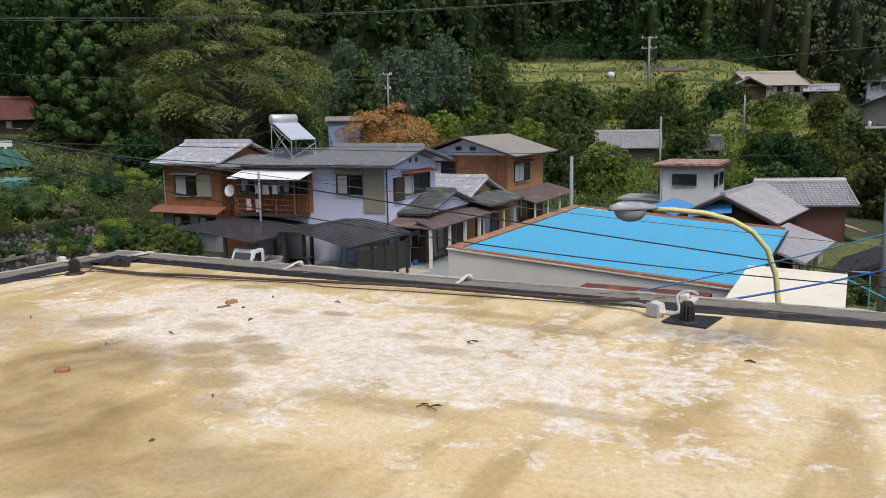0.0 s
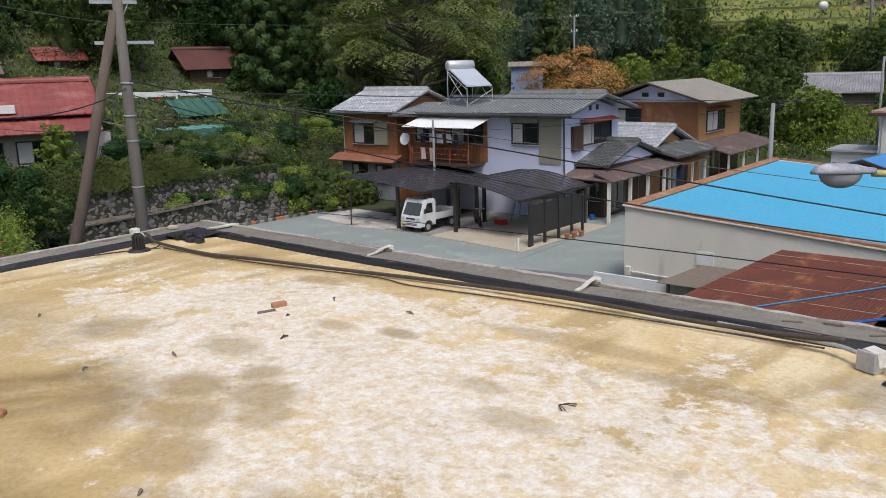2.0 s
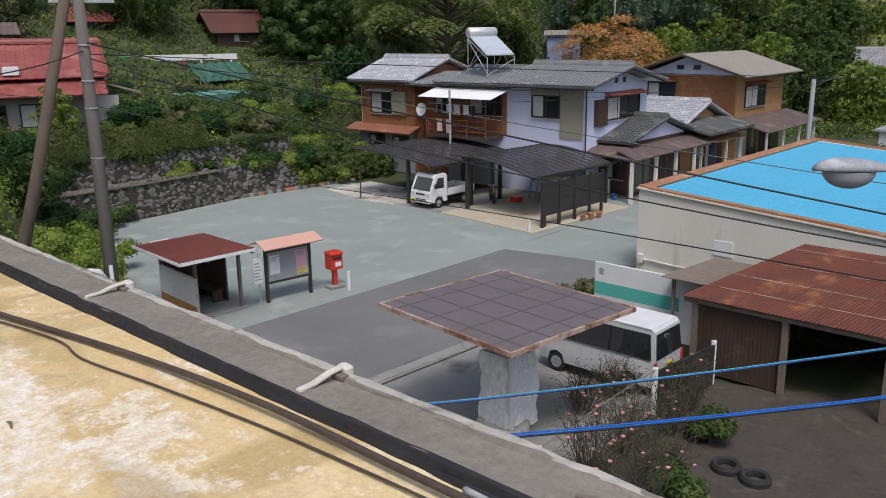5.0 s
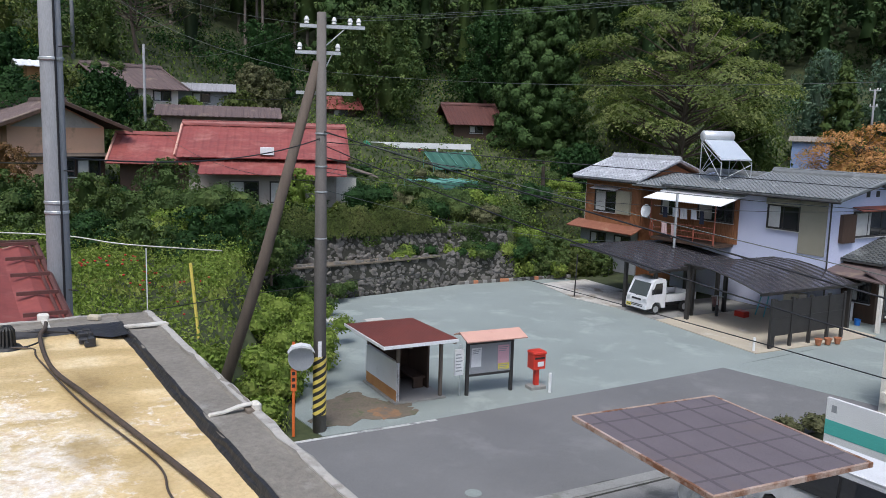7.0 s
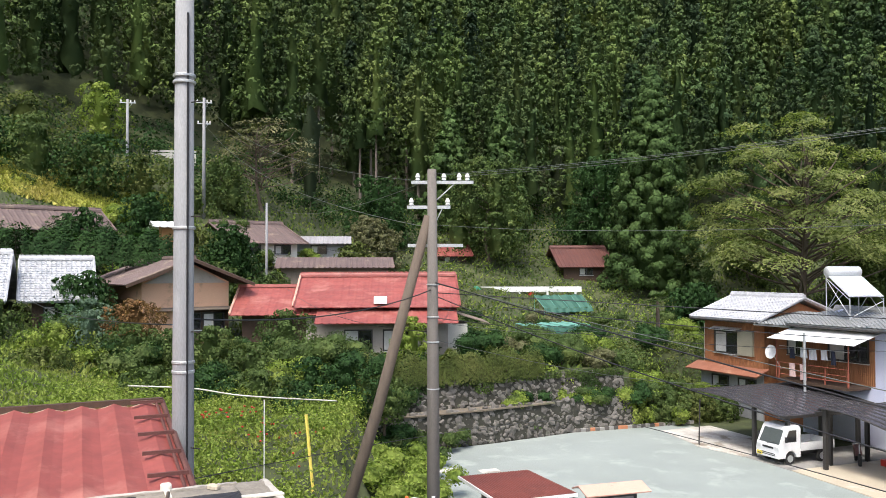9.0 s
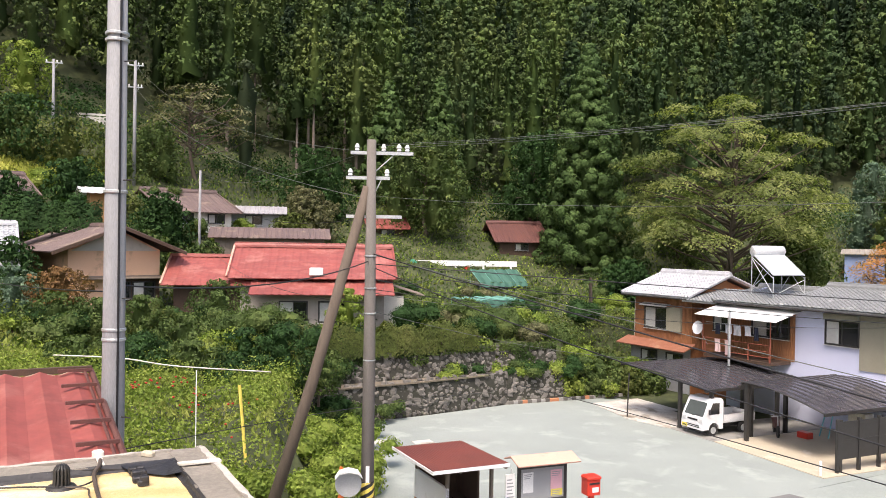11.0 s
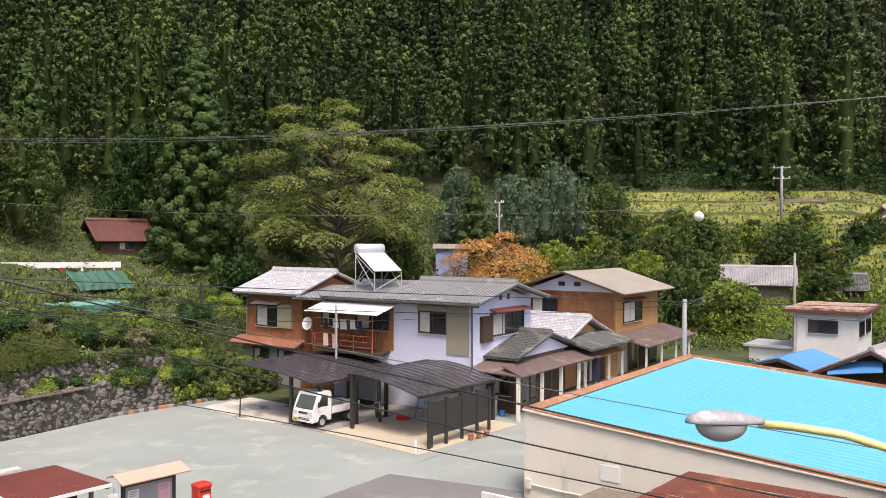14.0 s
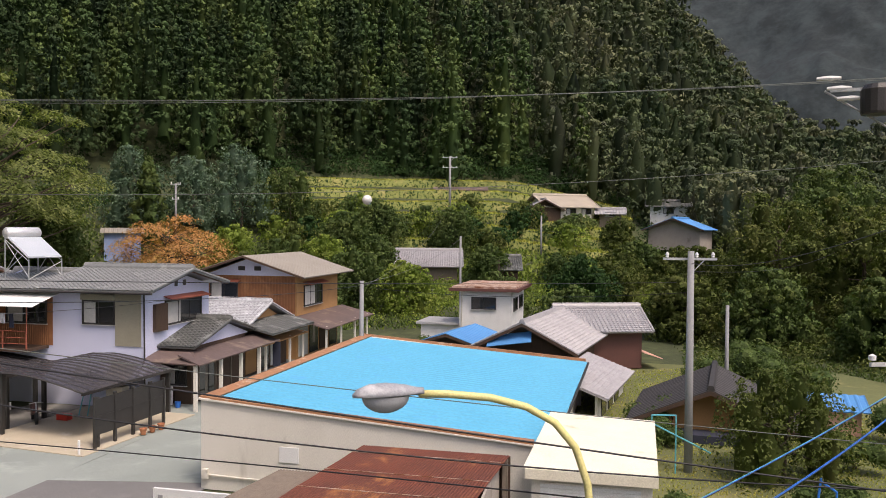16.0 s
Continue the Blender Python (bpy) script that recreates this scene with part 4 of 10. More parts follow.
def strainer(x, y, mat_size=0.0):
    t = thing("roof_drain", "black cast dome strainer over a roof drain", "roof drain", on_roof(x, y, FLOOR), RYAW, "roof drains")
    k0 = 0.68
    part("collar", Geo().lathe([(0.0, 0.0), (0.10, 0.0), (0.085, 0.02), (0.0, 0.02)], 20), M["rubber"], t)
    for k in range(12):
        a = 2 * math.pi * k / 12
        c, s = math.cos(a), math.sin(a)
        part("rib", Geo().tube([(0.072 * c * k0, 0.072 * s * k0, 0.01), (0.064 * c * k0, 0.064 * s * k0, 0.13), (0.04 * c * k0, 0.04 * s * k0, 0.152), (0.0, 0.0, 0.155)], 0.009, 5), M["rubber"], t)
    part("core", Geo().lathe([(0.045 * k0, 0.0), (0.04 * k0, 0.12), (0.02 * k0, 0.14)], 10), M["rubber"], t)
    part("ring", Geo().lathe([(0.0, 0.142), (0.045 * k0, 0.142), (0.04 * k0, 0.158), (0.0, 0.16)], 12), M["rubber"], t)
    if mat_size:
        g = Geo().prism([(-0.17, -0.08), (0.16, -0.15), (0.22, 0.22), (-0.12, 0.2)], "z", 0.004, 0.014)
        part("mat", g, M["bitumen"], t, "square black rubber apron")
    return t


strainer(6.505, -0.60, 1)
strainer(0.48, -1.00)


def hose(name, label, pts, r, material, category="cable", n=8):
    """A hose or cable through points, smoothed."""
    P = [Vector(p) for p in pts]
    out = []
    for i in range(len(P) - 1):
        a, b, c, d = P[max(i - 1, 0)], P[i], P[i + 1], P[min(i + 2, len(P) - 1)]
        for s in range(8):
            u = s / 8
            out.append(0.5 * ((2 * b) + (c - a) * u + (2 * a - 5 * b + 4 * c - d) * u * u + (3 * b - a - 3 * c + d) * u ** 3))
    out.append(P[-1])
    return solo(name, Geo().tube(out, r, n), material, label, category, smooth=True)


F = FLOOR
hose("cable", "thick dark weathered cable lying along the roof", [on_roof(*p) for p in
     ((0.12, -0.72, CAP + 0.02), (0.24, -0.74, F + 0.06), (0.42, -0.79, F + 0.035), (1.16, -0.80, F + 0.025), (1.8, -0.70, F + 0.03), (2.41, -0.59, F + 0.025), (3.5, -0.42, F + 0.03), (4.4, -0.355, F + 0.045), (5.2, -0.345, F + 0.04), (5.8, -0.36, F + 0.06), (6.1, -0.40, F + 0.10))], 0.0145, M["hose"])
hose("cable", "thin dark cable lying along the roof", [on_roof(*p) for p in
     ((0.55, -0.98, F + 0.02), (0.62, -0.85, F + 0.015), (0.9, -0.85, F + 0.02), (1.9, -0.73, F + 0.012), (2.9, -0.56, F + 0.014), (3.3, -0.58, F + 0.012), (3.9, -0.50, F + 0.012), (4.7, -0.42, F + 0.012), (6.0, -0.38, F + 0.03))], 0.0055, M["hose"])
hose("cable", "thin grey cable crossing the roof beside the drain", [on_roof(*p) for p in
     ((0.32, -1.75, F + 0.03), (0.40, -1.3, F + 0.02), (0.5, -1.05, F + 0.02), (0.56, -0.9, F + 0.02), (0.50, -0.80, F + 0.03))], 0.006, M["rubber"])
t = thing("junction_box", "grey plastic electrical junction box tilted on the roof edge", "junction box", on_roof(6.255, -0.50, F), RYAW - 22)
part("body", Geo().prism([(-0.055, 0.0), (0.045, 0.0), (0.062, 0.04), (0.045, 0.105), (-0.03, 0.115), (-0.062, 0.09)], "y", -0.04, 0.04), M["pvc"], t)
part("lid", Geo().box(-0.056, 0.044, -0.055, -0.041, 0.006, 0.108, 0.003), M["conduit"], t, "grey cover plate")
part("gland", Geo().cyl((0.05, 0.0, 0.04), (0.085, 0.0, 0.035), 0.013, n=12), M["pvc"], t)
part("gland", Geo().cyl((-0.05, 0.0, 0.07), (-0.085, 0.0, 0.068), 0.013, n=12), M["pvc"], t)
hose("conduit", "grey flexible conduit looping over the parapet", [on_roof(*p) for p in
     ((6.335, -0.53, F + 0.036), (6.39, -0.52, F + 0.035), (6.425, -0.48, F + 0.06), (6.40, -0.42, F + 0.10), (6.385, -0.36, F + 0.14), (6.42, -0.30, F + 0.165), (6.48, -0.27, F + 0.165), (6.52, -0.25, F + 0.14))], 0.0125, M["conduit"], "conduit")
hose("conduit", "grey flexible conduit running into a junction box", [on_roof(*p) for p in
     ((5.4, -0.30, F + 0.04), (5.8, -0.33, F + 0.045), (6.05, -0.40, F + 0.065), (6.175, -0.468, F + 0.068))], 0.012, M["conduit"], "conduit")
t = thing("cable_strap", "white plastic strap and clip holding a conduit", "cable strap", on_roof(6.46, -0.08, CAP), RYAW, "straps on the parapet")
part("band", Geo().box(-0.03, 0.03, -0.17, 0.1, 0.0, 0.01), M["pvc"], t)
part("clip", Geo().box(-0.10, -0.03, -0.08, 0.01, 0.0, 0.06, 0.01), M["pvc"], t)
solo("brick", Geo().box(-0.05, 0.05, -0.022, 0.022, 0, 0.032, 0.006), M["brick"], "broken orange brick lying on the roof", "brick", on_roof(2.90, -1.43), 42)
solo("wood_chip", Geo().box(-0.06, 0.06, -0.012, 0.012, 0, 0.012, 0.003), M["wood_old"], "thin sliver of weathered wood on the roof", "debris", on_roof(2.93, -1.56), 38)
rr = random.Random(4)
for x, y, a in ((5.75, -0.10, 20), (5.95, -0.02, 5), (6.2, -0.09, 35)):
    solo("wood_chip", Geo().box(-0.055, 0.055, -0.007, 0.007, 0, 0.008, 0.002), M["wood_old"], "thin sliver of weathered wood on the parapet", "debris", on_roof(x, y, CAP), RYAW + a, "wood chips")
solo("stone_chip", Geo().box(-0.045, 0.045, -0.03, 0.03, 0, 0.03, 0.01), M["copper_trim"], "rust-coloured stone lying on the roof", "stone", on_roof(3.2, -3.35), 12)
for k in range(15):
    x, y = rr.uniform(1.2, 7.5), rr.uniform(-5.2, -0.7)
    g = Geo()
    a = rr.uniform(0, 3.1)
    L = rr.uniform(0.012, 0.04)
    g.tube([(-L, 0, 0.006), (0, rr.uniform(-0.01, 0.01), 0.014), (L, 0, 0.008)], [0.004, 0.008, 0.003], 5)
    solo("leaf_scrap", g, M["wood_old"] if k % 3 else M["wood_dark"], "small dry leaf scrap on the roof coating", "debris", on_roof(x, y), math.degrees(a), "scraps on the roof")
for x, y in ((5.25, -1.75), (5.6, -3.0)):
    g = Geo()
    for k in range(5):
        a = rr.uniform(0, 6.28)
        g.tube([(0, 0, 0.01), (0.03 * math.cos(a), 0.03 * math.sin(a), 0.02), (0.07 * math.cos(a + 0.4), 0.07 * math.sin(a + 0.4), 0.01)], 0.003, 4)
    solo("twig", g, M["wood_dark"], "small dry forked twig on the roof", "twig", on_roof(x, y), 0, "twigs on the roof")


# ---- building kit ----
def gable_roof(t, name, x0, x1, ye, yr, yb, ze, zr, zb, material, kind="tiles", ridge=True, label=""):
    """A pitched roof with its ridge along x: front eave at ye, ridge at yr, back eave at yb."""
    g = Geo()
    u = (x1 - x0, 0, 0)
    for (o, v) in (((x0, yr, zr), (0, ye - yr, ze - zr)), ((x0, yr, zr), (0, yb - yr, zb - zr))):
        if kind == "tiles":
            g.tiles(o, u, v)
        elif kind == "ribs":
            g.ribbed(o, u, v, 0.42, 0.035, 0.06)
        elif kind == "seams":
            g.seamed(o, u, v)
        else:
            g.corrugated(o, u, v, 0.12, 0.015, 0.04)
    r = part(name, g, material, t, label)
    if ridge:
        gr = Geo()
        n = max(2, int((x1 - x0) / 0.3))
        gr.prism([(yr - 0.16, zr + 0.0), (yr - 0.14, zr + 0.14), (yr - 0.07, zr + 0.25), (yr + 0.07, zr + 0.25), (yr + 0.14, zr + 0.14), (yr + 0.16, zr)], "x", x0 - 0.03, x1 + 0.03)
        for k in range(n):
            xx = x0 + (x1 - x0) * k / n
            gr.cyl((xx, yr, zr + 0.25), (xx + 0.27, yr, zr + 0.25), 0.075, 0.065, 6)
        part("ridge", gr, material, t)
        for xx in (x0, x1):
            e = Geo()
            for yy, zz in ((ye, ze), (yb, zb)):
                dy = yy - yr
                e.tube([(xx, yr, zr + 0.06), (xx, yr + dy * 0.5, (zr + zz) / 2 + 0.06), (xx, yy, zz + 0.07)], 0.075, 6)
            part("verge", e, material, t)
    return r


def gutter(t, a, b, material=None):
    return part("gutter", Geo().tube([a, b], 0.05, 8), material or M["dark_metal"], t)


def window(t, x, y, z, w, h, face="-y", panes=2, frame_mat=None, shutter=0.0, curtain=0.4, hood=None):
    """A sliding window set on a wall at its lower left corner, looking out along face."""
    fm = frame_mat or M["dark_metal"]
    def P(g, a0, a1, d0, d1, z0, z1):
        if face == "-y":
            g.box(x + a0, x + a1, y - d1, y - d0, z + z0, z + z1)
        elif face == "+x":
            g.box(x + d0, x + d1, y + a0, y + a1, z + z0, z + z1)
        return g
    w_ob = part("window", P(P(P(P(Geo(), -0.05, 0.0, 0.0, 0.09, -0.05, h + 0.05), w, w + 0.05, 0.0, 0.09, -0.05, h + 0.05), 0, w, 0.0, 0.09, -0.05, 0.0), 0, w, 0.0, 0.09, h, h + 0.05), fm, t)
    part("sill", P(Geo(), -0.08, w + 0.08, 0.0, 0.13, -0.09, -0.052), M["alu"], w_ob)
    for k in range(panes):
        a, b = w * k / panes, w * (k + 1) / panes
        part("pane", P(Geo(), a + 0.03, b - 0.03, 0.03, 0.042, 0.03, h - 0.03), M["glass"], w_ob)
        sash = Geo()
        for q in ((a, a + 0.028, 0, h), (b - 0.028, b, 0, h), (a, b, 0, 0.028), (a, b, h - 0.028, h)):
            P(sash, q[0], q[1], 0.028, 0.06, q[2], q[3])
        part("sash", sash, fm, w_ob)
    if curtain:
        part("curtain", P(Geo(), 0.04, w * curtain, 0.0425, 0.047, 0.04, h - 0.04), M["curtain"], w_ob)
    if shutter:
        part("shutter_box", P(Geo(), w + 0.05, w + 0.05 + shutter, 0.0, 0.16, -0.06, h + 0.1), M["olive_panel"], t, "olive grey shutter case")
    if hood:
        hg = Geo()
        if face == "-y":
            hg.slab((x - 0.15, y, z + h + 0.28), (x + w + 0.25, y, z + h + 0.28), (x + w + 0.25, y - 0.5, z + h + 0.13), (x - 0.15, y - 0.5, z + h + 0.13), 0.04)
        else:
            hg.slab((x, y - 0.15, z + h + 0.3), (x, y + w + 0.25, z + h + 0.3), (x + 0.55, y + w + 0.25, z + h + 0.13), (x + 0.55, y - 0.15, z + h + 0.13), 0.04)
        part("window_hood", hg, hood, t)
    return w_ob


def wall_box(t, x0, x1, y0, y1, z0, z1, material, label="", th=0.15, ridge=None, axis="x", name="wall"):
    """Four walls round a footprint; with ridge=(pos, z) the end walls run up to gables (axis: the ridge's way)."""
    sides = [((x0, y0), (x1, y0)), ((x1, y0), (x1, y1)), ((x1, y1), (x0, y1)), ((x0, y1), (x0, y0))]
    for k, ((ax, ay), (bx, by)) in enumerate(sides):
        g = Geo()
        if k in (0, 2):
            yy = (y0, y0 + th) if k == 0 else (y1 - th, y1)
            if ridge and axis == "y":
                g.prism([(x0, z0), (x1, z0), (x1, z1), (ridge[0], ridge[1]), (x0, z1)], "y", *yy)
            else:
                g.box(x0, x1, *yy, z0, z1)
        else:
            xx = (x1 - th, x1) if k == 1 else (x0, x0 + th)
            if ridge and axis == "x":
                g.prism([(y0 + th, z0), (y1 - th, z0), (y1 - th, z1), (ridge[0], ridge[1]), (y0 + th, z1)], "x", *xx)
            else:
                g.box(*xx, y0 + th, y1 - th, z0, z1)
        part(name, g, material, t, label if k == 0 else "")


def cladding(t, x0, x1, y, z0, z1, material, face="-y", pitch=0.11):
    """Upright corrugated cladding on a wall."""
    g = Geo()
    if face == "-y":
        g.corrugated((x0, y - 0.03, z1), (x1 - x0, 0, 0), (0, 0, z0 - z1), pitch, 0.012, 0.0)
    else:
        g.corrugated((y + 0.03, x0, z1), (0, x1 - x0, 0), (0, 0, z0 - z1), pitch, 0.012, 0.0)
    return part("cladding", g, material, t)


# ---- blue-roofed workshop ----
t = thing("workshop", "pale rendered workshop with a bright blue ribbed sheet roof", "workshop", (4.45, 33.0, 0), -31)
g = Geo().prism([(0, 0), (11.6, 0), (11.6, 2.35), (0, 3.18)], "y", 0, 0.2)
part("wall", g, M["ivory"], t, "pale weathered rendered end wall")
part("wall", Geo().prism([(0, 0), (11.9, 0), (11.9, 2.25), (0, 3.18)], "y", 17.1, 17.3), M["ivory"], t)
part("wall", Geo().box(0, 0.2, 0.2, 17.1, 0, 3.18), M["ivory"], t)
part("wall", Geo().box(11.5, 11.7, 0.2, 17.1, 0, 2.3), M["ivory"], t)
g = Geo()
g.ribbed((0.45, 17.0, 3.14), (0, -16.75, 0), (11.75, 0, -0.83), 0.42, 0.012, 0.03)
part("roof_sheet", g, M["blue_roof"], t, "bright blue ribbed roofing sheet")
part("trim", Geo().prism([(-0.06, 3.12), (0.42, 3.12), (0.46, 3.2), (0.1, 3.27), (-0.06, 3.25)], "y", 0.0, 17.35), M["copper_trim"], t, "orange-brown metal verge")
part("trim", Geo().prism([(-0.06, 3.15), (12.1, 2.28), (12.1, 2.42), (-0.06, 3.29)], "y", 17.3, 17.42), M["copper_trim"], t, "orange-brown metal verge")
part("trim", Geo().prism([(0.4, 3.10), (11.6, 2.33), (11.6, 2.45), (0.4, 3.23)], "y", -0.06, 0.22), M["copper_trim"], t, "orange-brown metal verge")
part("trim", Geo().prism([(-0.07, 3.14), (11.62, 2.29), (11.62, 2.34), (-0.07, 3.20)], "y", -0.09, -0.0), M["ivory"], t)
part("vent_panel", Geo().box(2.95, 3.66, -0.035, -0.001, 1.15, 1.68, 0.006), M["white_paint"], t, "square white vent panel")
part("pipe", Geo().tube([(0.15, -0.06, 0.55), (1.5, -0.06, 0.5), (4.2, -0.06, 0.5), (4.3, -0.06, 0.05)], 0.03, 6), M["ivory"], t)
part("meter_box", Geo().box(0.1, 0.32, -0.16, -0.01, 0.4, 0.75, 0.02), M["pvc"], t)
part("gutter", Geo().tube([(12.25, -0.2, 2.24), (12.25, 17.2, 2.24)], 0.06, 8), M["dark_metal"], t)
part("downpipe", Geo().tube([(11.75, -0.12, 2.3), (11.75, -0.12, 0.0)], 0.045, 8), M["pvc"], t)
for yy in (3.0, 5.6):
    part("window_frame", Geo().box(11.7, 11.78, yy, yy + 1.6, 0.9, 1.9), M["ivory"], t)
    part("pane", Geo().box(11.78, 11.79, yy + 0.08, yy + 1.52, 0.98, 1.82), M["glass"], t)

# ---- rusty lean-to in front of it ----
t = thing("lean_to", "open lean-to with a rusted corrugated roof on timber posts", "lean-to", (4.45, 33.0, 0), -31)
A, B, C, D = (6.95, -2.9, 2.75), (11.3, -2.9, 2.75), (10.6, -7.6, 2.1), (5.6, -7.6, 2.1)
g = Geo()
n = 52
vs = []
for j in range(9):
    for i in range(n * 3 + 1):
        s, q = i / (n * 3), j / 8
        top = Vector(A).lerp(Vector(B), s)
        bot = Vector(D).lerp(Vector(C), s)
        p = top.lerp(bot, q)
        vs.append((p.x, p.y, p.z + 0.012 * math.sin(2 * math.pi * i / 3) + 0.01 * (j % 2)))
w = n * 3 + 1
g.add(vs, [(j * w + i, j * w + i + 1, (j + 1) * w + i + 1, (j + 1) * w + i) for j in range(8) for i in range(w - 1)])
part("roof_sheet", g, M["rust"], t, "rust-red corrugated sheet")
for q in (0.12, 0.38, 0.62, 0.82):
    p0, p1 = Vector(A).lerp(Vector(D), q), Vector(B).lerp(Vector(C), q)
    part("seam", Geo().tube([p0 + Vector((0, 0, 0.025)), p1 + Vector((0, 0, 0.025))], 0.012, 5), M["rust_edge"], t, "pale lapped seam")
for x, y, h in ((5.9, -7.4, 2.1), (8.2, -7.4, 2.05), (10.5, -7.4, 2.05), (7.1, -3.1, 2.7), (11.2, -3.1, 2.7)):
    part("post", Geo().box(x - 0.07, x + 0.07, y - 0.07, y + 0.07, 0, h), M["wood_old"], t)
part("wall", Geo().box(6.9, 11.3, -2.9, -2.8, 0, 2.7), M["wood_dark"], t)
part("wall", Geo().add([(5.8, -7.4, 0), (7.05, -3.0, 0), (7.05, -3.0, 2.62), (5.8, -7.4, 2.0), (5.86, -7.4, 0), (7.11, -3.0, 0), (7.11, -3.0, 2.62), (5.86, -7.4, 2.0)], [(0, 1, 2, 3), (7, 6, 5, 4), (0, 4, 5, 1), (1, 5, 6, 2), (2, 6, 7, 3), (3, 7, 4, 0)]), M["rust"], t, "rusty sheet side wall")
part("wall", Geo().prism([(-7.4, 0), (-3.0, 0), (-3.0, 2.65), (-7.4, 2.05)], "x", 10.95, 11.02), M["old_render"], t)
part("front_panel", Geo().corrugated((5.95, -7.36, 1.98), (2.25, 0, 0), (0, 0, -1.9), 0.1, 0.004, 0.03), M["brown_panel"], t, "dark brown corrugated panel")
part("beam", Geo().box(5.6, 10.7, -7.5, -7.38, 1.93, 2.05), M["wood_old"], t)

# ---- pale shed with a roller shutter ----
t = thing("shed", "cream metal shed with a corrugated roof and roller shutter", "shed", (4.45, 33.0, 0), -31)
g = Geo().corrugated((11.75, 3.6, 2.62), (0, -7.0, 0), (3.6, 0, -0.12), 0.2, 0.02, 0.05)
part("roof_sheet", g, M["cream_sheet"], t, "cream corrugated sheet roof")
wall_box(t, 11.95, 15.2, -3.2, 3.4, 0, 2.42, M["ivory"])
part("fascia", Geo().box(11.8, 15.35, -3.45, -3.38, 2.3, 2.58), M["cream_sheet"], t, "cream edge fascia")
shut = part("roller_shutter", Geo().box(12.15, 14.95, -3.235, -3.202, 0.0, 2.18), M["ivory"], t, "white slatted roller shutter")
slat = Geo().box(12.2, 14.9, -3.26, -3.236, 0.0, 0.09, 0.004).mesh("slat", M["white_paint"])
for k in range(21):
    o = new("slat", slat)
    o.parent = shut
    o.location = (0, 0, 0.04 + 0.1 * k)

# ---- main two-storey house ----
HX, HY, HYAW = -1.0, 48.6, -30.0
t = thing("house", "two-storey bluish white and brown house with grey tiled roof", "house", (HX, HY, 0), HYAW)
wall_box(t, -6.2, 3.42, 0.0, 6.6, 0, 5.9, M["white_wall"], "bluish white stucco wall", ridge=(3.25, 6.65))
gable_roof(t, "roof", -2.2, 4.35, -0.75, 3.25, 7.3, 5.92, 6.82, 5.9, M["tile_grey"], label="grey pantile roof")
gable_roof(t, "roof", -6.7, -2.28, -0.72, 3.25, 7.3, 5.88, 6.52, 5.86, M["tile_grey"], label="lower grey pantile roof")
gutter(t, (-6.5, -0.82, 5.83), (4.4, -0.82, 5.83))
part("cladding", Geo().corrugated((-6.15, -0.03, 5.9), (4.42, 0, 0), (0, 0, -2.9), 0.11, 0.012), M["brown_wall"], t, "brown corrugated cladding")
part("panel", Geo().box(1.86, 3.30, -0.05, -0.001, 3.1, 5.8), M["olive_panel"], t, "olive grey wall panel")
part("downpipe", Geo().tube([(3.55, -0.15, 5.8), (3.55, -0.08, 0.2)], 0.04, 6), M["dark_metal"], t)
window(t, 0.05, -0.0, 4.2, 1.75, 1.15, panes=2)
part("shutter_box", Geo().box(-0.02, 1.85, -0.22, -0.0, 5.4, 5.72, 0.03), M["olive_panel"], t, "olive grey shutter case")
window(t, -4.4, -0.04, 4.15, 2.3, 1.2, panes=2)
window(t, 3.42, 2.0, 4.0, 3.6, 1.2, "+x", 3, shutter=0.0, hood=M["rail_red"])
part("shutter_box", Geo().box(3.42, 3.62, 0.85, 1.95, 3.75, 5.15), M["wood_dark"], t, "dark brown shutter case")
for yy in (2.9, 3.75):
    part("vent", Geo().box(3.42, 3.45, yy, yy + 0.3, 5.95, 6.25, 0.01), M["dark_metal"], t)
part("fascia", Geo().prism([(-0.75, 5.80), (3.25, 6.68), (7.3, 5.78), (7.3, 5.88), (3.25, 6.80), (-0.75, 5.90)], "x", 4.20, 4.28), M["wood_dark"], t)
# balcony with laundry
bal = part("balcony", Geo().box(-6.4, -2.0, -1.6, 0.0, 2.85, 3.0), M["wood_dark"], t, "timber balcony deck")
for x in (-6.35, -4.9, -3.4, -2.05):
    part("rail_post", Geo().box(x - 0.025, x + 0.025, -1.6, -1.55, 3.0, 3.9), M["rail_red"], bal)
for z in (3.25, 3.55, 3.88):
    part("rail", Geo().tube([(-6.4, -1.58, z), (-2.0, -1.58, z)], 0.022, 6), M["rail_red"], bal)
part("awning", Geo().corrugated((-6.7, 0.0, 5.72), (5.4, 0, 0), (0, -2.1, -0.55), 0.12, 0.012, 0.02), M["white_paint"], t, "pale corrugated balcony awning")
part("awning_post", Geo().cyl((-4.2, -2.1, 2.6), (-4.2, -2.1, 5.6), 0.07, n=10), M["steel"], t, "steel post")
for x in (-6.5, -2.0):
    part("awning_post", Geo().cyl((x, -1.6, 3.0), (x, -1.6, 5.25), 0.03, n=6), M["rail_red"], t)
g = Geo().tube([(-6.4, -1.5, 4.75), (-2.0, -1.5, 4.75)], 0.015, 5)
part("drying_pole", g, M["alu"], t)
# left wing, slightly taller
t = thing("house", "brown clad two-storey house wing with pale silvery tiled roof", "house", (HX, HY, 0), HYAW)
wall_box(t, -14.2, -9.3, 0.45, 6.6, 0, 5.8, M["brown_wall"], "brown corrugated cladding", ridge=(3.3, 6.85))
cladding(t, -14.1, -9.4, 0.45, 2.7, 5.8, M["brown_wall"])
cladding(t, 0.5, 3.4, -9.3, 2.7, 5.8, M["brown_wall"], "+x")
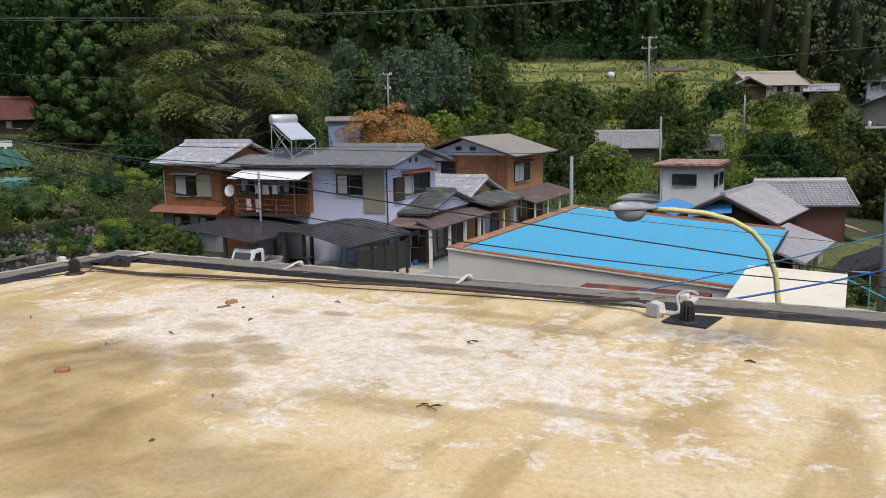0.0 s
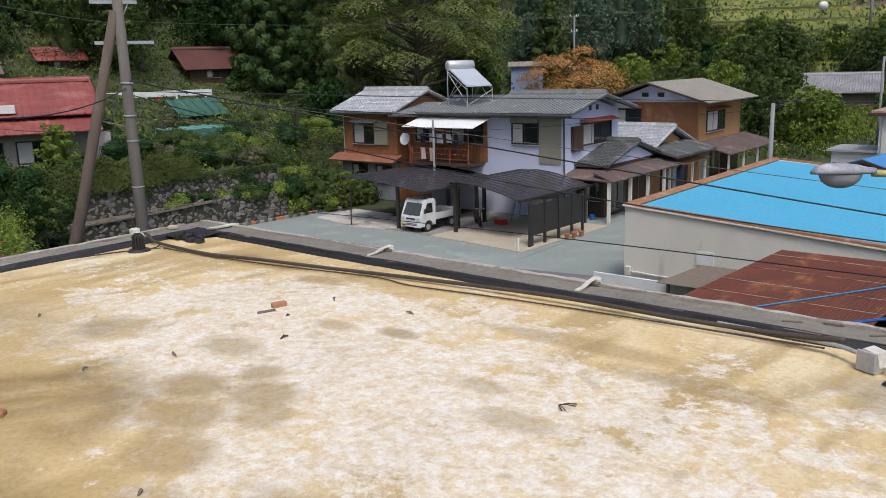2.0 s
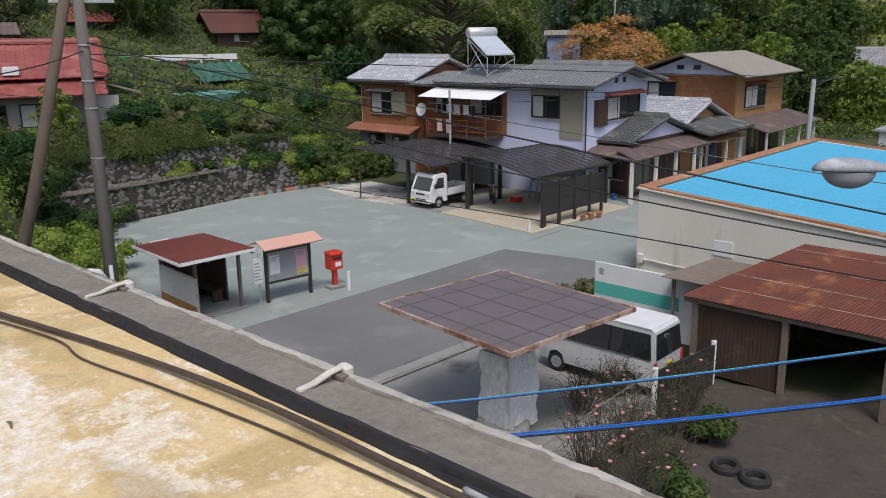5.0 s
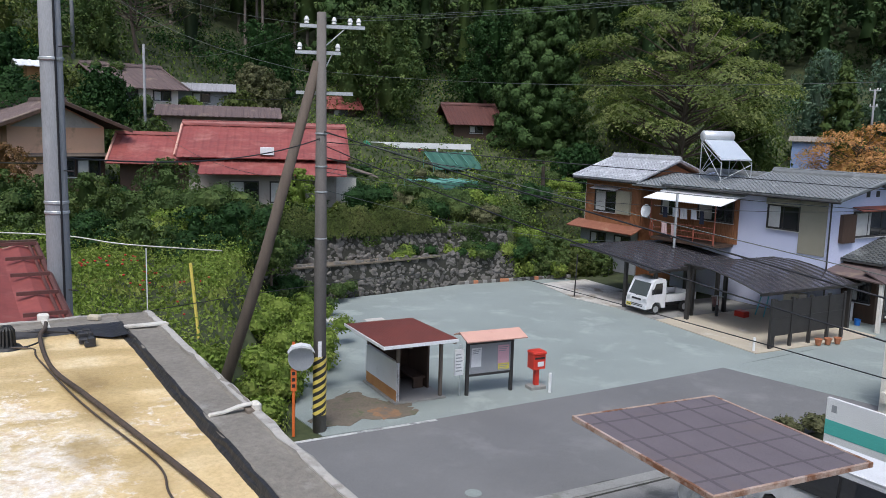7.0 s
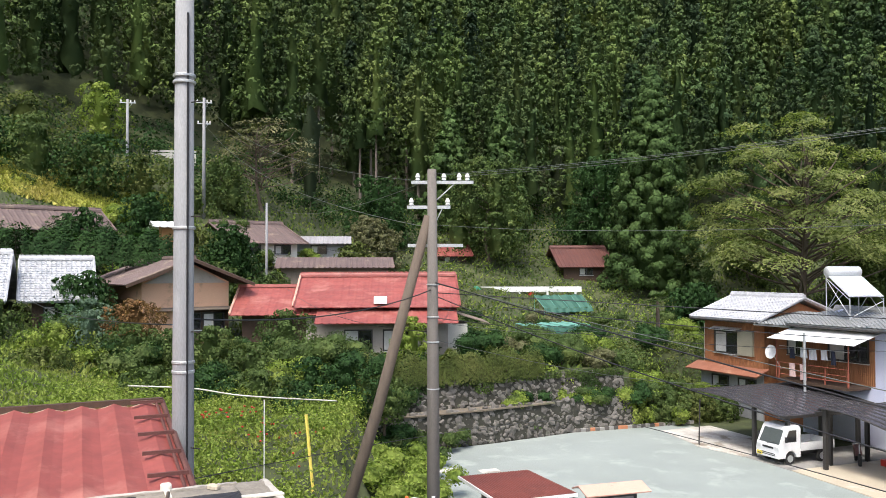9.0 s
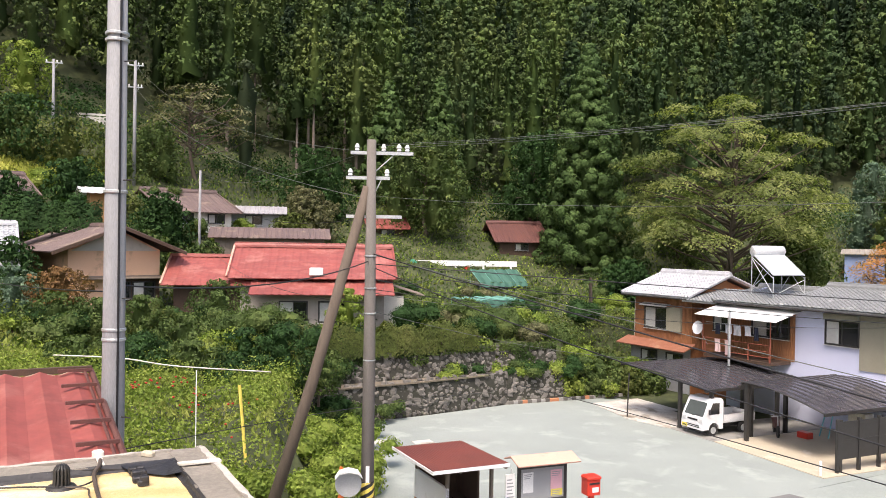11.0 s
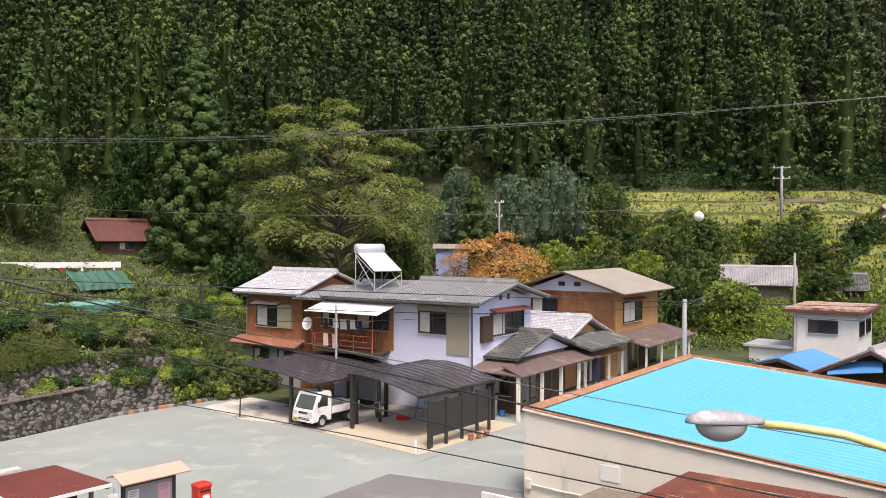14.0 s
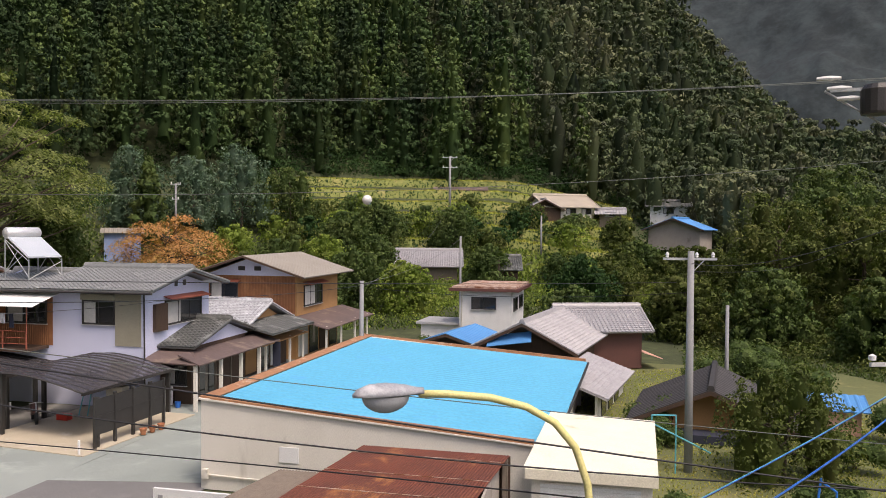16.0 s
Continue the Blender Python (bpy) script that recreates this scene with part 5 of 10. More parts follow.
gable_roof(t, "roof", -14.75, -8.95, -0.3, 3.3, 7.1, 5.85, 7.1, 5.8, M["tile_pale"], label="pale silvery pantile roof")
gutter(t, (-14.7, -0.36, 5.76), (-9.0, -0.36, 5.76))
window(t, -13.2, 0.42, 3.75, 1.9, 1.3, panes=2, shutter=1.2, curtain=0.5, hood=M["alu"])
part("eave_roof", Geo().slab((-14.9, 0.5, 3.05), (-9.0, 0.5, 3.05), (-9.0, -0.55, 2.65), (-14.9, -0.55, 2.65), 0.07), M["eave_rust"], t, "red-brown sheet pent roof")
part("lower_wall", Geo().box(-14.45, -9.35, 0.36, 0.44, 0, 2.7), M["grey_board"], t, "grey boarded lower wall")
part("side_wall", Geo().box(-14.75, -14.22, 0.9, 5.5, 0, 5.4), M["ivory"], t, "pale end wall")
window(t, -13.4, 0.36, 1.2, 1.3, 1.1, panes=2)
window(t, -11.2, 0.36, 1.2, 1.3, 1.1, panes=2)
part("link_wall", Geo().box(-9.28, -6.22, 1.4, 6.0, 0, 5.5), M["brown_wall"], t)
part("link_roof", Geo().tiles((-9.3, 3.3, 6.3), (2.7, 0, 0), (0, -3.7, -0.6)), M["tile_grey"], t)
window(t, -8.4, 1.38, 4.0, 1.4, 1.0)
# solar water heater
t = thing("solar_water_heater", "silver roof-top solar water heater with round tank on a steel frame", "solar water heater", (-4.45, 53.0, 0), 42)
part("tank", Geo().lathe([(0.0, -1.02), (0.22, -1.0), (0.31, -0.92), (0.31, 0.92), (0.22, 1.0), (0.0, 1.02)], 22), M["alu"], t, "bright metal water tank", smooth=True).matrix_basis = pose(0, 0.1, 8.72, 0, 90, 0)
part("collector", Geo().slab((-0.92, -0.15, 8.50), (0.92, -0.15, 8.50), (0.92, -1.9, 7.5), (-0.92, -1.9, 7.5), 0.07), M["collector"], t, "pale blue-grey flat collector panel")
part("collector_frame", Geo().slab((-0.97, -0.10, 8.50), (0.97, -0.10, 8.50), (0.97, -1.95, 7.45), (-0.97, -1.95, 7.45), 0.05), M["alu"], t)
for x0 in (-0.95, 0.95):
    for y0, z1 in ((0.15, 8.45), (-1.95, 7.35)):
        part("leg", Geo().cyl((x0, y0, 6.2), (x0, y0, z1), 0.03, n=6), M["steel"], t)
    part("rail", Geo().tube([(x0, 0.15, 8.38), (x0, -1.95, 7.25)], 0.025, 5), M["steel"], t)
    part("brace", Geo().tube([(x0, 0.15, 8.3), (x0, -1.95, 6.4)], 0.022, 5), M["steel"], t)
    part("brace", Geo().tube([(x0, 0.15, 6.6), (x0, -1.0, 7.8)], 0.022, 5), M["steel"], t)
part("brace", Geo().tube([(-0.95, 0.15, 6.6), (0.95, 0.15, 8.3)], 0.022, 5), M["steel"], t)
part("brace", Geo().tube([(-0.95, -1.95, 6.3), (0.95, -1.95, 7.2)], 0.022, 5), M["steel"], t)


# ---- carports beside the house ----
KX, KY, KYAW = 0.41, 38.55, -33.5


def at_k(x, y, z=0.0):
    p = pose(KX, KY, 0, 0, 0, KYAW) @ Vector((x, y, z))
    return (p.x, p.y, p.z)


def carport(x_lo, x_hi, y0, y1, z_lo, z_hi, posts, label):
    """A bowed smoky roof on dark posts; it falls from x_hi's tall edge to x_lo's."""
    t = thing("carport", label, "carport", (KX, KY, 0), KYAW, "carports")
    n, m = 12, 14
    def zz(s):
        return z_lo + (z_hi - z_lo) * math.sin(s * math.pi * 0.58) / math.sin(0.58 * math.pi)
    for j in range(m):
        a, b = y0 + (y1 - y0) * j / m, y0 + (y1 - y0) * (j + 1) / m
        g = Geo()
        vs = []
        for k in range(n + 1):
            s = k / n
            x = x_lo + (x_hi - x_lo) * s
            for yy in (a + 0.012, b - 0.012):
                vs += [(x, yy, zz(s)), (x, yy, zz(s) - 0.012)]
        fs = []
        for k in range(n):
            i = 4 * k
            fs += [(i, i + 4, i + 6, i + 2), (i + 1, i + 3, i + 7, i + 5), (i, i + 1, i + 5, i + 4), (i + 2, i + 6, i + 7, i + 3)]
        part("roof_panel", g.add(vs, fs), M["carport_sheet"], t)
    for j in range(m + 1):
        y = y0 + (y1 - y0) * j / m
        part("rafter", Geo().tube([(x_lo + (x_hi - x_lo) * k / n, y, zz(k / n) + 0.004) for k in range(n + 1)], 0.034 if j % m else 0.045, 4), M["dark_metal"], t)
    for x in (x_lo, x_hi):
        z = z_lo if x == x_lo else z_hi
        part("edge_beam", Geo().box(x - 0.05, x + 0.05, y0, y1, z - 0.12, z + 0.01), M["dark_metal"], t)
    for x, y in posts:
        s = (x - x_lo) / (x_hi - x_lo)
        part("post", Geo().box(x - 0.09, x + 0.09, y - 0.07, y + 0.07, 0, zz(min(max(s, 0), 1)) - 0.02), M["dark_metal"], t)
    part("beam", Geo().box(min(p[0] for p in posts) - 0.06, min(p[0] for p in posts) + 0.06, y0 + 0.2, y1 - 0.2, zz(0.5) - 0.25, zz(0.5) - 0.12), M["dark_metal"], t)
    return t


carport(-1.6, -6.1, 1.35, 8.2, 2.12, 2.72, [(-5.9, 1.5), (-6.5, 2.4), (-6.45, 4.6), (-1.75, 7.6), (-0.6, 1.0)], "dark bronze carport with bowed smoky roof over a concrete slab")
carport(-7.35, -13.6, 0.35, 6.9, 2.2, 2.62, [(-9.3, 0.6), (-9.35, 4.8), (-7.5, 0.9), (-7.5, 5.2)], "dark bronze carport with bowed smoky roof over a parked truck")
t = thing("screen_fence", "dark mesh privacy screen on bronze posts beside the carport", "fence", (KX, KY, 0), KYAW)
for y in (0.75, 2.0, 3.2, 4.4, 5.4):
    part("post", Geo().box(-0.55, -0.43, y - 0.06, y + 0.06, 0, 2.15), M["dark_metal"], t)
for y0, y1 in ((0.8, 1.95), (2.05, 3.15), (3.25, 4.35), (4.45, 5.35)):
    part("mesh_panel", Geo().box(-0.505, -0.47, y0, y1, 0.55, 2.05), M["dark_metal"], t)
    part("rail", Geo().box(-0.53, -0.45, y0, y1, 1.28, 1.33), M["dark_metal"], t)
t = thing("carport_slab", "beige concrete slab under the carport", "slab", (KX, KY, 0), KYAW, kind="structure")
part("slab", Geo().prism([(-6.4, 0.05), (-0.2, -0.35), (-0.1, 7.4), (-6.3, 7.4)], "z", -0.05, 0.035), M["slab"], t)
part("slab", Geo().prism([(-9.3, 0.05), (-6.45, 0.05), (-6.4, 7.4), (-9.3, 7.4)], "z", -0.05, 0.02), M["pad"], t)
part("slab", Geo().prism([(-12.2, -0.55), (-9.4, 0.0), (-9.4, 3.5), (-12.6, 3.0)], "z", -0.05, 0.03), M["slab_white"], t, "cracked white slab")
part("slab", Geo().prism([(-16.0, 0.2), (-12.3, -0.4), (-12.7, 3.6), (-16.2, 3.6)], "z", -0.05, 0.025), M["slab_white"], t, "cracked white slab")
solo("thin_post", Geo().cyl((0, 0, 0), (0.1, 0, 2.3), 0.035, n=8), M["dark_metal"], "thin dark post at the carport corner", "post", at_k(-12.34, -0.2), KYAW)
solo("marker_post", Geo().lathe([(0.05, 0), (0.05, 0.55), (0.045, 0.6), (0.0, 0.61)], 12), M["white_paint"], "short white marker post with rusty band at the slab corner", "post", at_k(-0.52, -0.15), 0)

# ---- small white truck ----
def wheel(t, x, y, r=0.27, w=0.16):
    wh = part("wheel", Geo().add([], []).cyl((x - w / 2, y, r), (x + w / 2, y, r), r, n=20), M["tyre"], t)
    part("rim", Geo().cyl((x - w / 2 - 0.012, y, r), (x + w / 2 + 0.012, y, r), r * 0.6, n=14), M["steel"], wh)
    return wh


def kei_truck(at, yaw):
    t = thing("truck", "small white flatbed truck parked under the carport", "truck", at, yaw)
    hw = 0.735
    side = [(0.0, 0.32), (0.0, 0.62), (0.06, 0.88), (0.42, 1.62), (0.52, 1.72), (1.12, 1.75), (1.20, 1.66), (1.22, 0.32), (0.98, 0.32), (0.9, 0.52), (0.75, 0.62), (0.55, 0.62), (0.4, 0.52), (0.33, 0.32)]
    part("cab", Geo().prism(side, "x", -hw, hw), M["car_white"], t)
    part("windscreen", Geo().slab((-0.62, 0.070, 0.92), (0.62, 0.070, 0.92), (0.57, 0.378, 1.555), (-0.57, 0.378, 1.555), 0.02), M["screen_glass"], t)
    for s in (-1, 1):
        x = s * (hw + 0.003)
        part("side_window", Geo().prism([(0.30, 1.02), (0.98, 1.02), (0.98, 1.55), (0.56, 1.55)], "x", min(x, x - s * 0.02), max(x, x - s * 0.02)), M["glass"], t)
        part("headlight", Geo().box(s * 0.55 - 0.13, s * 0.55 + 0.13, -0.02, 0.05, 0.66, 0.84, 0.02), M["alu"], t)
        part("mirror", Geo().box(s * 0.86 - 0.05, s * 0.86 + 0.05, 0.22, 0.30, 1.05, 1.3, 0.02), M["black_plastic"], t)
        part("bed_side", Geo().box(s * 0.72 - 0.02, s * 0.72 + 0.02, 1.27, 3.25, 0.66, 0.95), M["car_white"], t)
    part("bumper", Geo().box(-0.72, 0.72, -0.05, 0.05, 0.30, 0.50, 0.03), M["car_white"], t)
    part("grille", Geo().box(-0.32, 0.32, -0.012, 0.02, 0.70, 0.78), M["black_plastic"], t)
    for z in (0.40, 0.47):
        part("air_slot", Geo().box(-0.36, 0.5, -0.058, -0.045, z, z + 0.035), M["black_plastic"], t)
    part("wiper", Geo().tube([(-0.1, 0.05, 0.9), (0.35, 0.09, 1.02)], 0.012, 4), M["black_plastic"], t)
    part("number_plate", Geo().box(-0.62, -0.29, -0.075, -0.05, 0.34, 0.50), M["paper_yellow"], t, "yellow number plate with plain bars")
    part("plate_bar", Geo().box(-0.57, -0.34, -0.079, -0.076, 0.38, 0.43), M["black_plastic"], t)
    part("bed", Geo().box(-0.72, 0.72, 1.26, 3.28, 0.58, 0.66), M["car_white"], t)
    part("tailgate", Geo().box(-0.72, 0.72, 3.24, 3.28, 0.66, 0.95), M["car_white"], t)
    part("guard_frame", Geo().tube([(-0.66, 1.3, 0.66), (-0.66, 1.3, 1.6), (0.66, 1.3, 1.6), (0.66, 1.3, 0.66)], 0.02, 6), M["steel"], t)
    part("chassis", Geo().box(-0.45, 0.45, 0.3, 3.1, 0.34, 0.58), M["black_plastic"], t)
    for x in (-0.62, 0.62):
        for y in (0.64, 2.55):
            wheel(t, x, y)
    return t


kei_truck(at_k(-7.95, 0.15, 0.02), KYAW)


def motorbike(at, yaw):
    t = thing("motorbike", "small dark red motorbike parked behind the truck", "motorbike", at, yaw)
    for y in (0, 1.2):
        part("wheel", Geo().cyl((-0.05, y, 0.28), (0.05, y, 0.28), 0.28, n=18), M["tyre"], t)
    part("body", Geo().prism([(0.15, 0.5), (0.5, 0.75), (1.2, 0.8), (1.3, 0.65), (0.9, 0.45), (0.5, 0.35)], "x", -0.12, 0.12), M["roof_maroon"], t)
    part("handlebar", Geo().tube([(-0.3, 0.15, 0.95), (0, 0.1, 1.0), (0.3, 0.15, 0.95)], 0.02, 6), M["steel"], t)
    part("fork", Geo().tube([(0, 0.0, 0.28), (0, 0.12, 0.98)], 0.03, 6), M["steel"], t)
    return t


motorbike(at_k(-5.8, 3.4, 0.035), KYAW + 50)
solo("tool_box", Geo().box(-0.3, 0.3, -0.2, 0.2, 0, 0.28, 0.02), M["red_box"], "red plastic tool box on the slab", "box", at_k(-5.3, 4.6, 0.035), KYAW)
solo("storage_cabinet", Geo().box(-0.45, 0.45, -0.3, 0.3, 0, 1.3, 0.02), M["ivory"], "cream storage cabinet at the back of the carport", "cabinet", at_k(-3.9, 6.6, 0.035), KYAW)
solo("storage_cabinet", Geo().box(-0.6, 0.6, -0.3, 0.3, 0, 1.1, 0.02), M["wood_dark"], "dark wooden cupboard at the back of the carport", "cabinet", at_k(-2.5, 6.7, 0.035), KYAW)
solo("step_ladder", Geo().tube([(-0.25, 0, 0), (-0.18, 0.5, 1.6), (0.18, 0.5, 1.6), (0.25, 0, 0)], 0.03, 6), M["cable_cyan"], "blue-green folding ladder leaning in the carport", "ladder", at_k(-5.0, 5.5, 0.035), KYAW)
for k in range(3):
    solo("flower_pot", Geo().lathe([(0.10, 0), (0.15, 0.24), (0.17, 0.24), (0.17, 0.28), (0.13, 0.28), (0.12, 0.2), (0.0, 0.2)], 14), M["terracotta"], "terracotta flower pot on the ground beside the fence", "flower pot", at_k(-0.05 + 0.1 * k, 3.3 + 0.5 * k, 0.035), 0, "pots by the fence")

# ---- bus shelter ----
SX, SY, SYAW = -9.24, 25.26, 55.4
t = thing("bus_shelter", "small bus shelter with dull red sheet roof and rust-stained white wall", "shelter", (SX, SY, 0), SYAW)
part("base", Geo().box(-0.1, 1.75, -0.1, 2.55, 0, 0.07), M["pad"], t)
part("side_wall", Geo().box(0.0, 0.09, 0.0, 2.5, 0.07, 1.35), M["white_paint"], t, "white rendered side wall")
part("stain_band", Geo().box(-0.004, 0.0, 0.02, 2.48, 0.07, 0.42), M["rust_band"], t, "rust-stained foot of the wall")
part("back_wall", Geo().box(0.09, 1.6, 2.42, 2.5, 0.07, 1.9), M["wood_dark"], t)
part("end_wall", Geo().box(1.55, 1.62, 0.9, 2.42, 0.07, 1.9), M["wood_dark"], t)
for x, y in ((0.06, 0.05), (1.6, 0.05), (0.06, 2.45), (1.6, 2.45)):
    part("post", Geo().box(x - 0.05, x + 0.05, y - 0.05, y + 0.05, 0.05, 2.12), M["wood_old"], t)
part("bench", Geo().box(1.05, 1.5, 0.95, 2.35, 0.42, 0.48), M["wood_dark"], t, "dark wooden bench")
for y in (1.05, 2.25):
    part("bench_leg", Geo().box(1.1, 1.45, y - 0.04, y + 0.04, 0.07, 0.42), M["wood_dark"], t)
part("roof", Geo().corrugated((-0.85, 2.35, 2.17), (2.5, 0, 0), (0, -3.3, 0.06), 0.09, 0.008, 0.03), M["shelter_red"], t, "dull red sheet roof")
part("fascia", Geo().box(-0.87, 1.67, -1.0, -0.96, 2.12, 2.22), M["white_paint"], t, "white front fascia")
part("fascia", Geo().box(-0.89, -0.85, -0.95, 2.35, 2.10, 2.19), M["white_paint"], t)
for x in (0.06, 1.6):
    part("bracket", Geo().box(x - 0.04, x + 0.04, -0.9, 2.3, 2.04, 2.12), M["wood_old"], t)
# ---- notice board ----
t = thing("notice_board", "roofed village notice board with papers on a grey panel", "notice board", (-7.74, 27.21, 0), 52.6)
for x in (0.05, 1.72):
    part("post", Geo().box(x - 0.05, x + 0.05, -0.05, 0.05, 0, 1.95), M["dark_metal"], t)
part("board", Geo().box(0.1, 1.67, -0.02, 0.04, 0.72, 1.72), M["grey_board"], t)
part("rail", Geo().box(0.1, 1.67, -0.04, 0.05, 0.64, 0.72), M["dark_metal"], t)
part("rail", Geo().box(0.1, 1.67, -0.04, 0.05, 1.72, 1.8), M["dark_metal"], t)
part("roof", Geo().slab((-0.25, 0.05, 2.17), (2.0, 0.05, 2.17), (2.0, -0.55, 1.97), (-0.25, -0.55, 1.97), 0.04), M["pink_roof"], t, "faded salmon sheet roof")
part("roof", Geo().slab((2.0, 0.05, 2.17), (-0.25, 0.05, 2.17), (-0.25, 0.5, 2.0), (2.0, 0.5, 2.0), 0.04), M["pink_roof"], t)
for name, x0, x1, z0, z1, m, lab in (("poster", 0.18, 0.55, 0.95, 1.6, "paper", "white printed poster"), ("poster", 1.18, 1.6, 0.98, 1.62, "paper_pink", "pink printed poster"), ("poster", 1.2, 1.62, 0.78, 1.0, "paper_yellow", "yellow printed poster")):
    p_ob = part(name, Geo().box(x0, x1, -0.028, -0.021, z0, z1), M[m], t, lab)
    for k in range(3):
        part("text_bar", Geo().box(x0 + 0.04, x1 - 0.05 - 0.04 * k, -0.031, -0.0285, z1 - 0.08 - 0.06 * k, z1 - 0.055 - 0.06 * k), M["grey_board"], p_ob)
t = thing("timetable_sign", "narrow white timetable board on a post", "sign", (-7.95, 27.0, 0), 52.6)
part("post", Geo().cyl((0.1, 0.02, 0), (0.1, 0.02, 1.75), 0.025, n=8), M["steel"], t)
part("board", Geo().box(-0.12, 0.2, -0.03, 0.0, 0.72, 1.6), M["paper"], t)
for k in range(6):
    part("text_bar", Geo().box(-0.08, 0.16 - 0.03 * (k % 3), -0.034, -0.0305, 0.85 + 0.11 * k, 0.89 + 0.11 * k), M["grey_board"], t)
# ---- post box ----
t = thing("post_box", "red square pillar post box on a concrete foot", "post box", (-6.04, 29.26, 0), 52.6)
part("foot", Geo().box(-0.3, 0.3, -0.22, 0.22, 0, 0.12, 0.02), M["pad"], t)
part("pillar", Geo().box(-0.075, 0.075, -0.075, 0.075, 0.12, 0.72), M["red_box"], t)
part("box", Geo().box(-0.25, 0.25, -0.2, 0.22, 0.72, 1.24, 0.03), M["red_box"], t)
part("lid", Geo().box(-0.27, 0.27, -0.24, 0.24, 1.24, 1.34, 0.04), M["red_box"], t)
part("slot", Geo().box(-0.19, 0.19, -0.215, -0.2, 1.08, 1.14), M["black_plastic"], t)
part("plate", Geo().box(-0.08, 0.16, -0.212, -0.2, 0.82, 0.98), M["paper"], t, "white notice plate with bars")
solo("marker_post", Geo().lathe([(0.055, 0), (0.055, 0.62), (0.05, 0.68), (0.0, 0.7)], 12), M["white_paint"], "short white plastic marker post", "post", (-5.45, 29.05, 0), 0)
# ---- traffic mirror ----
t = thing("traffic_mirror", "orange pole with a round traffic mirror and white hood", "traffic mirror", (-10.3, 21.35, 0), 40)
part("pole", Geo().cyl((0, 0, 0), (0, 0, 2.75), 0.045, n=10), M["orange_pole"], t)
part("mirror", Geo().cyl((0.2, -0.1, 2.3), (0.2, -0.04, 2.3), 0.36, n=24), M["steel"], t, "round convex mirror face")
part("hood", Geo().prism([(-0.17, 2.5), (-0.05, 2.68), (0.2, 2.74), (0.45, 2.68), (0.57, 2.5), (0.45, 2.62), (0.2, 2.68), (-0.05, 2.62)], "y", -0.34, -0.02), M["white_paint"], t, "white sheet hood")
part("plate", Geo().box(-0.08, 0.08, -0.06, -0.045, 1.35, 2.0), M["orange_pole"], t)
for k in range(3):
    part("text_bar", Geo().box(-0.045, 0.045, -0.064, -0.0605, 1.45 + 0.18 * k, 1.55 + 0.18 * k), M["black_plastic"], t)
# ---- canopy over a wrapped pump ----
t = thing("canopy", "flat square steel canopy with rusty edges on white posts", "canopy", (1.27, 19.68, 0), 52.8)
part("top", Geo().box(-1.88, 1.88, -2.0, 2.0, 2.86, 2.90), M["canopy"], t, "dull purplish brown roof sheet")
for k in range(5):
    x = -1.5 + 0.75 * k
    part("seam", Geo().box(x - 0.035, x + 0.035, -1.98, 1.98, 2.9005, 2.904), M["canopy_seam"], t)
for k in range(4):
    y = -1.5 + 1.0 * k
    part("seam", Geo().box(-1.86, 1.86, y - 0.03, y + 0.03, 2.9005, 2.903), M["canopy_seam"], t)
for q in ((-1.93, 1.93, -2.06, -2.0), (-1.93, 1.93, 2.0, 2.06), (-1.94, -1.88, -2.0, 2.0), (1.88, 1.94, -2.0, 2.0)):
    part("edge", Geo().box(*q, 2.815, 2.912), M["rust_edge"], t, "flaking white edge with rust")
part("underside", Geo().box(-1.85, 1.85, -1.98, 1.98, 2.80, 2.84), M["wood_old"], t)
for x, y in ((-0.35, -0.55), (0.5, 0.45)):
    part("post", Geo().cyl((x, y, 0), (x, y, 2.8), 0.06, n=12), M["white_paint"], t)
t = thing("wrapped_pump", "machine wrapped in a crumpled white plastic sheet", "wrapped machine", (1.35, 19.75, 0.0), 52.8)
g = Geo()
n, m = 84, 44
vs = []
for j in range(m + 1):
    z = 0.12 + 1.75 * j / m
    for k in range(n):
        a = 2 * math.pi * k / n
        sq = 1.0 / max(abs(math.cos(a)), abs(math.sin(a)) * 1.25) ** 0.8
        r = 0.5 * sq * (1 + 0.16 * noise.noise(Vector((math.cos(a) * 1.7, math.sin(a) * 1.7, z * 1.6)))) * (1.1 - 0.15 * j / m)
        r += 0.07 * abs(noise.noise(Vector((math.cos(a) * 4.2, math.sin(a) * 4.2, z * 3.4)))) + 0.05 * abs(noise.noise(Vector((math.cos(a) * 9 + 5, math.sin(a) * 9, z * 4.5 + 2))))
        vs.append((r * math.cos(a), r * math.sin(a), z + 0.04 * noise.noise(Vector((a * 2, z, 3)))))
g.add(vs, [(j * n + k, j * n + (k + 1) % n, (j + 1) * n + (k + 1) % n, (j + 1) * n + k) for j in range(m) for k in range(n)] + [tuple(range(m * n, m * n + n))])
part("sheet", g, M["tarp"], t, "crumpled white plastic sheet")
part("plinth", Geo().lathe([(0.0, 0.0), (0.6, 0.0), (0.62, 0.06), (0.6, 0.22), (0.55, 0.27), (0.0, 0.27)], 28, (-0.28, -0.1, 0)), M["slab_white"], t, "round white concrete plinth", smooth=False)
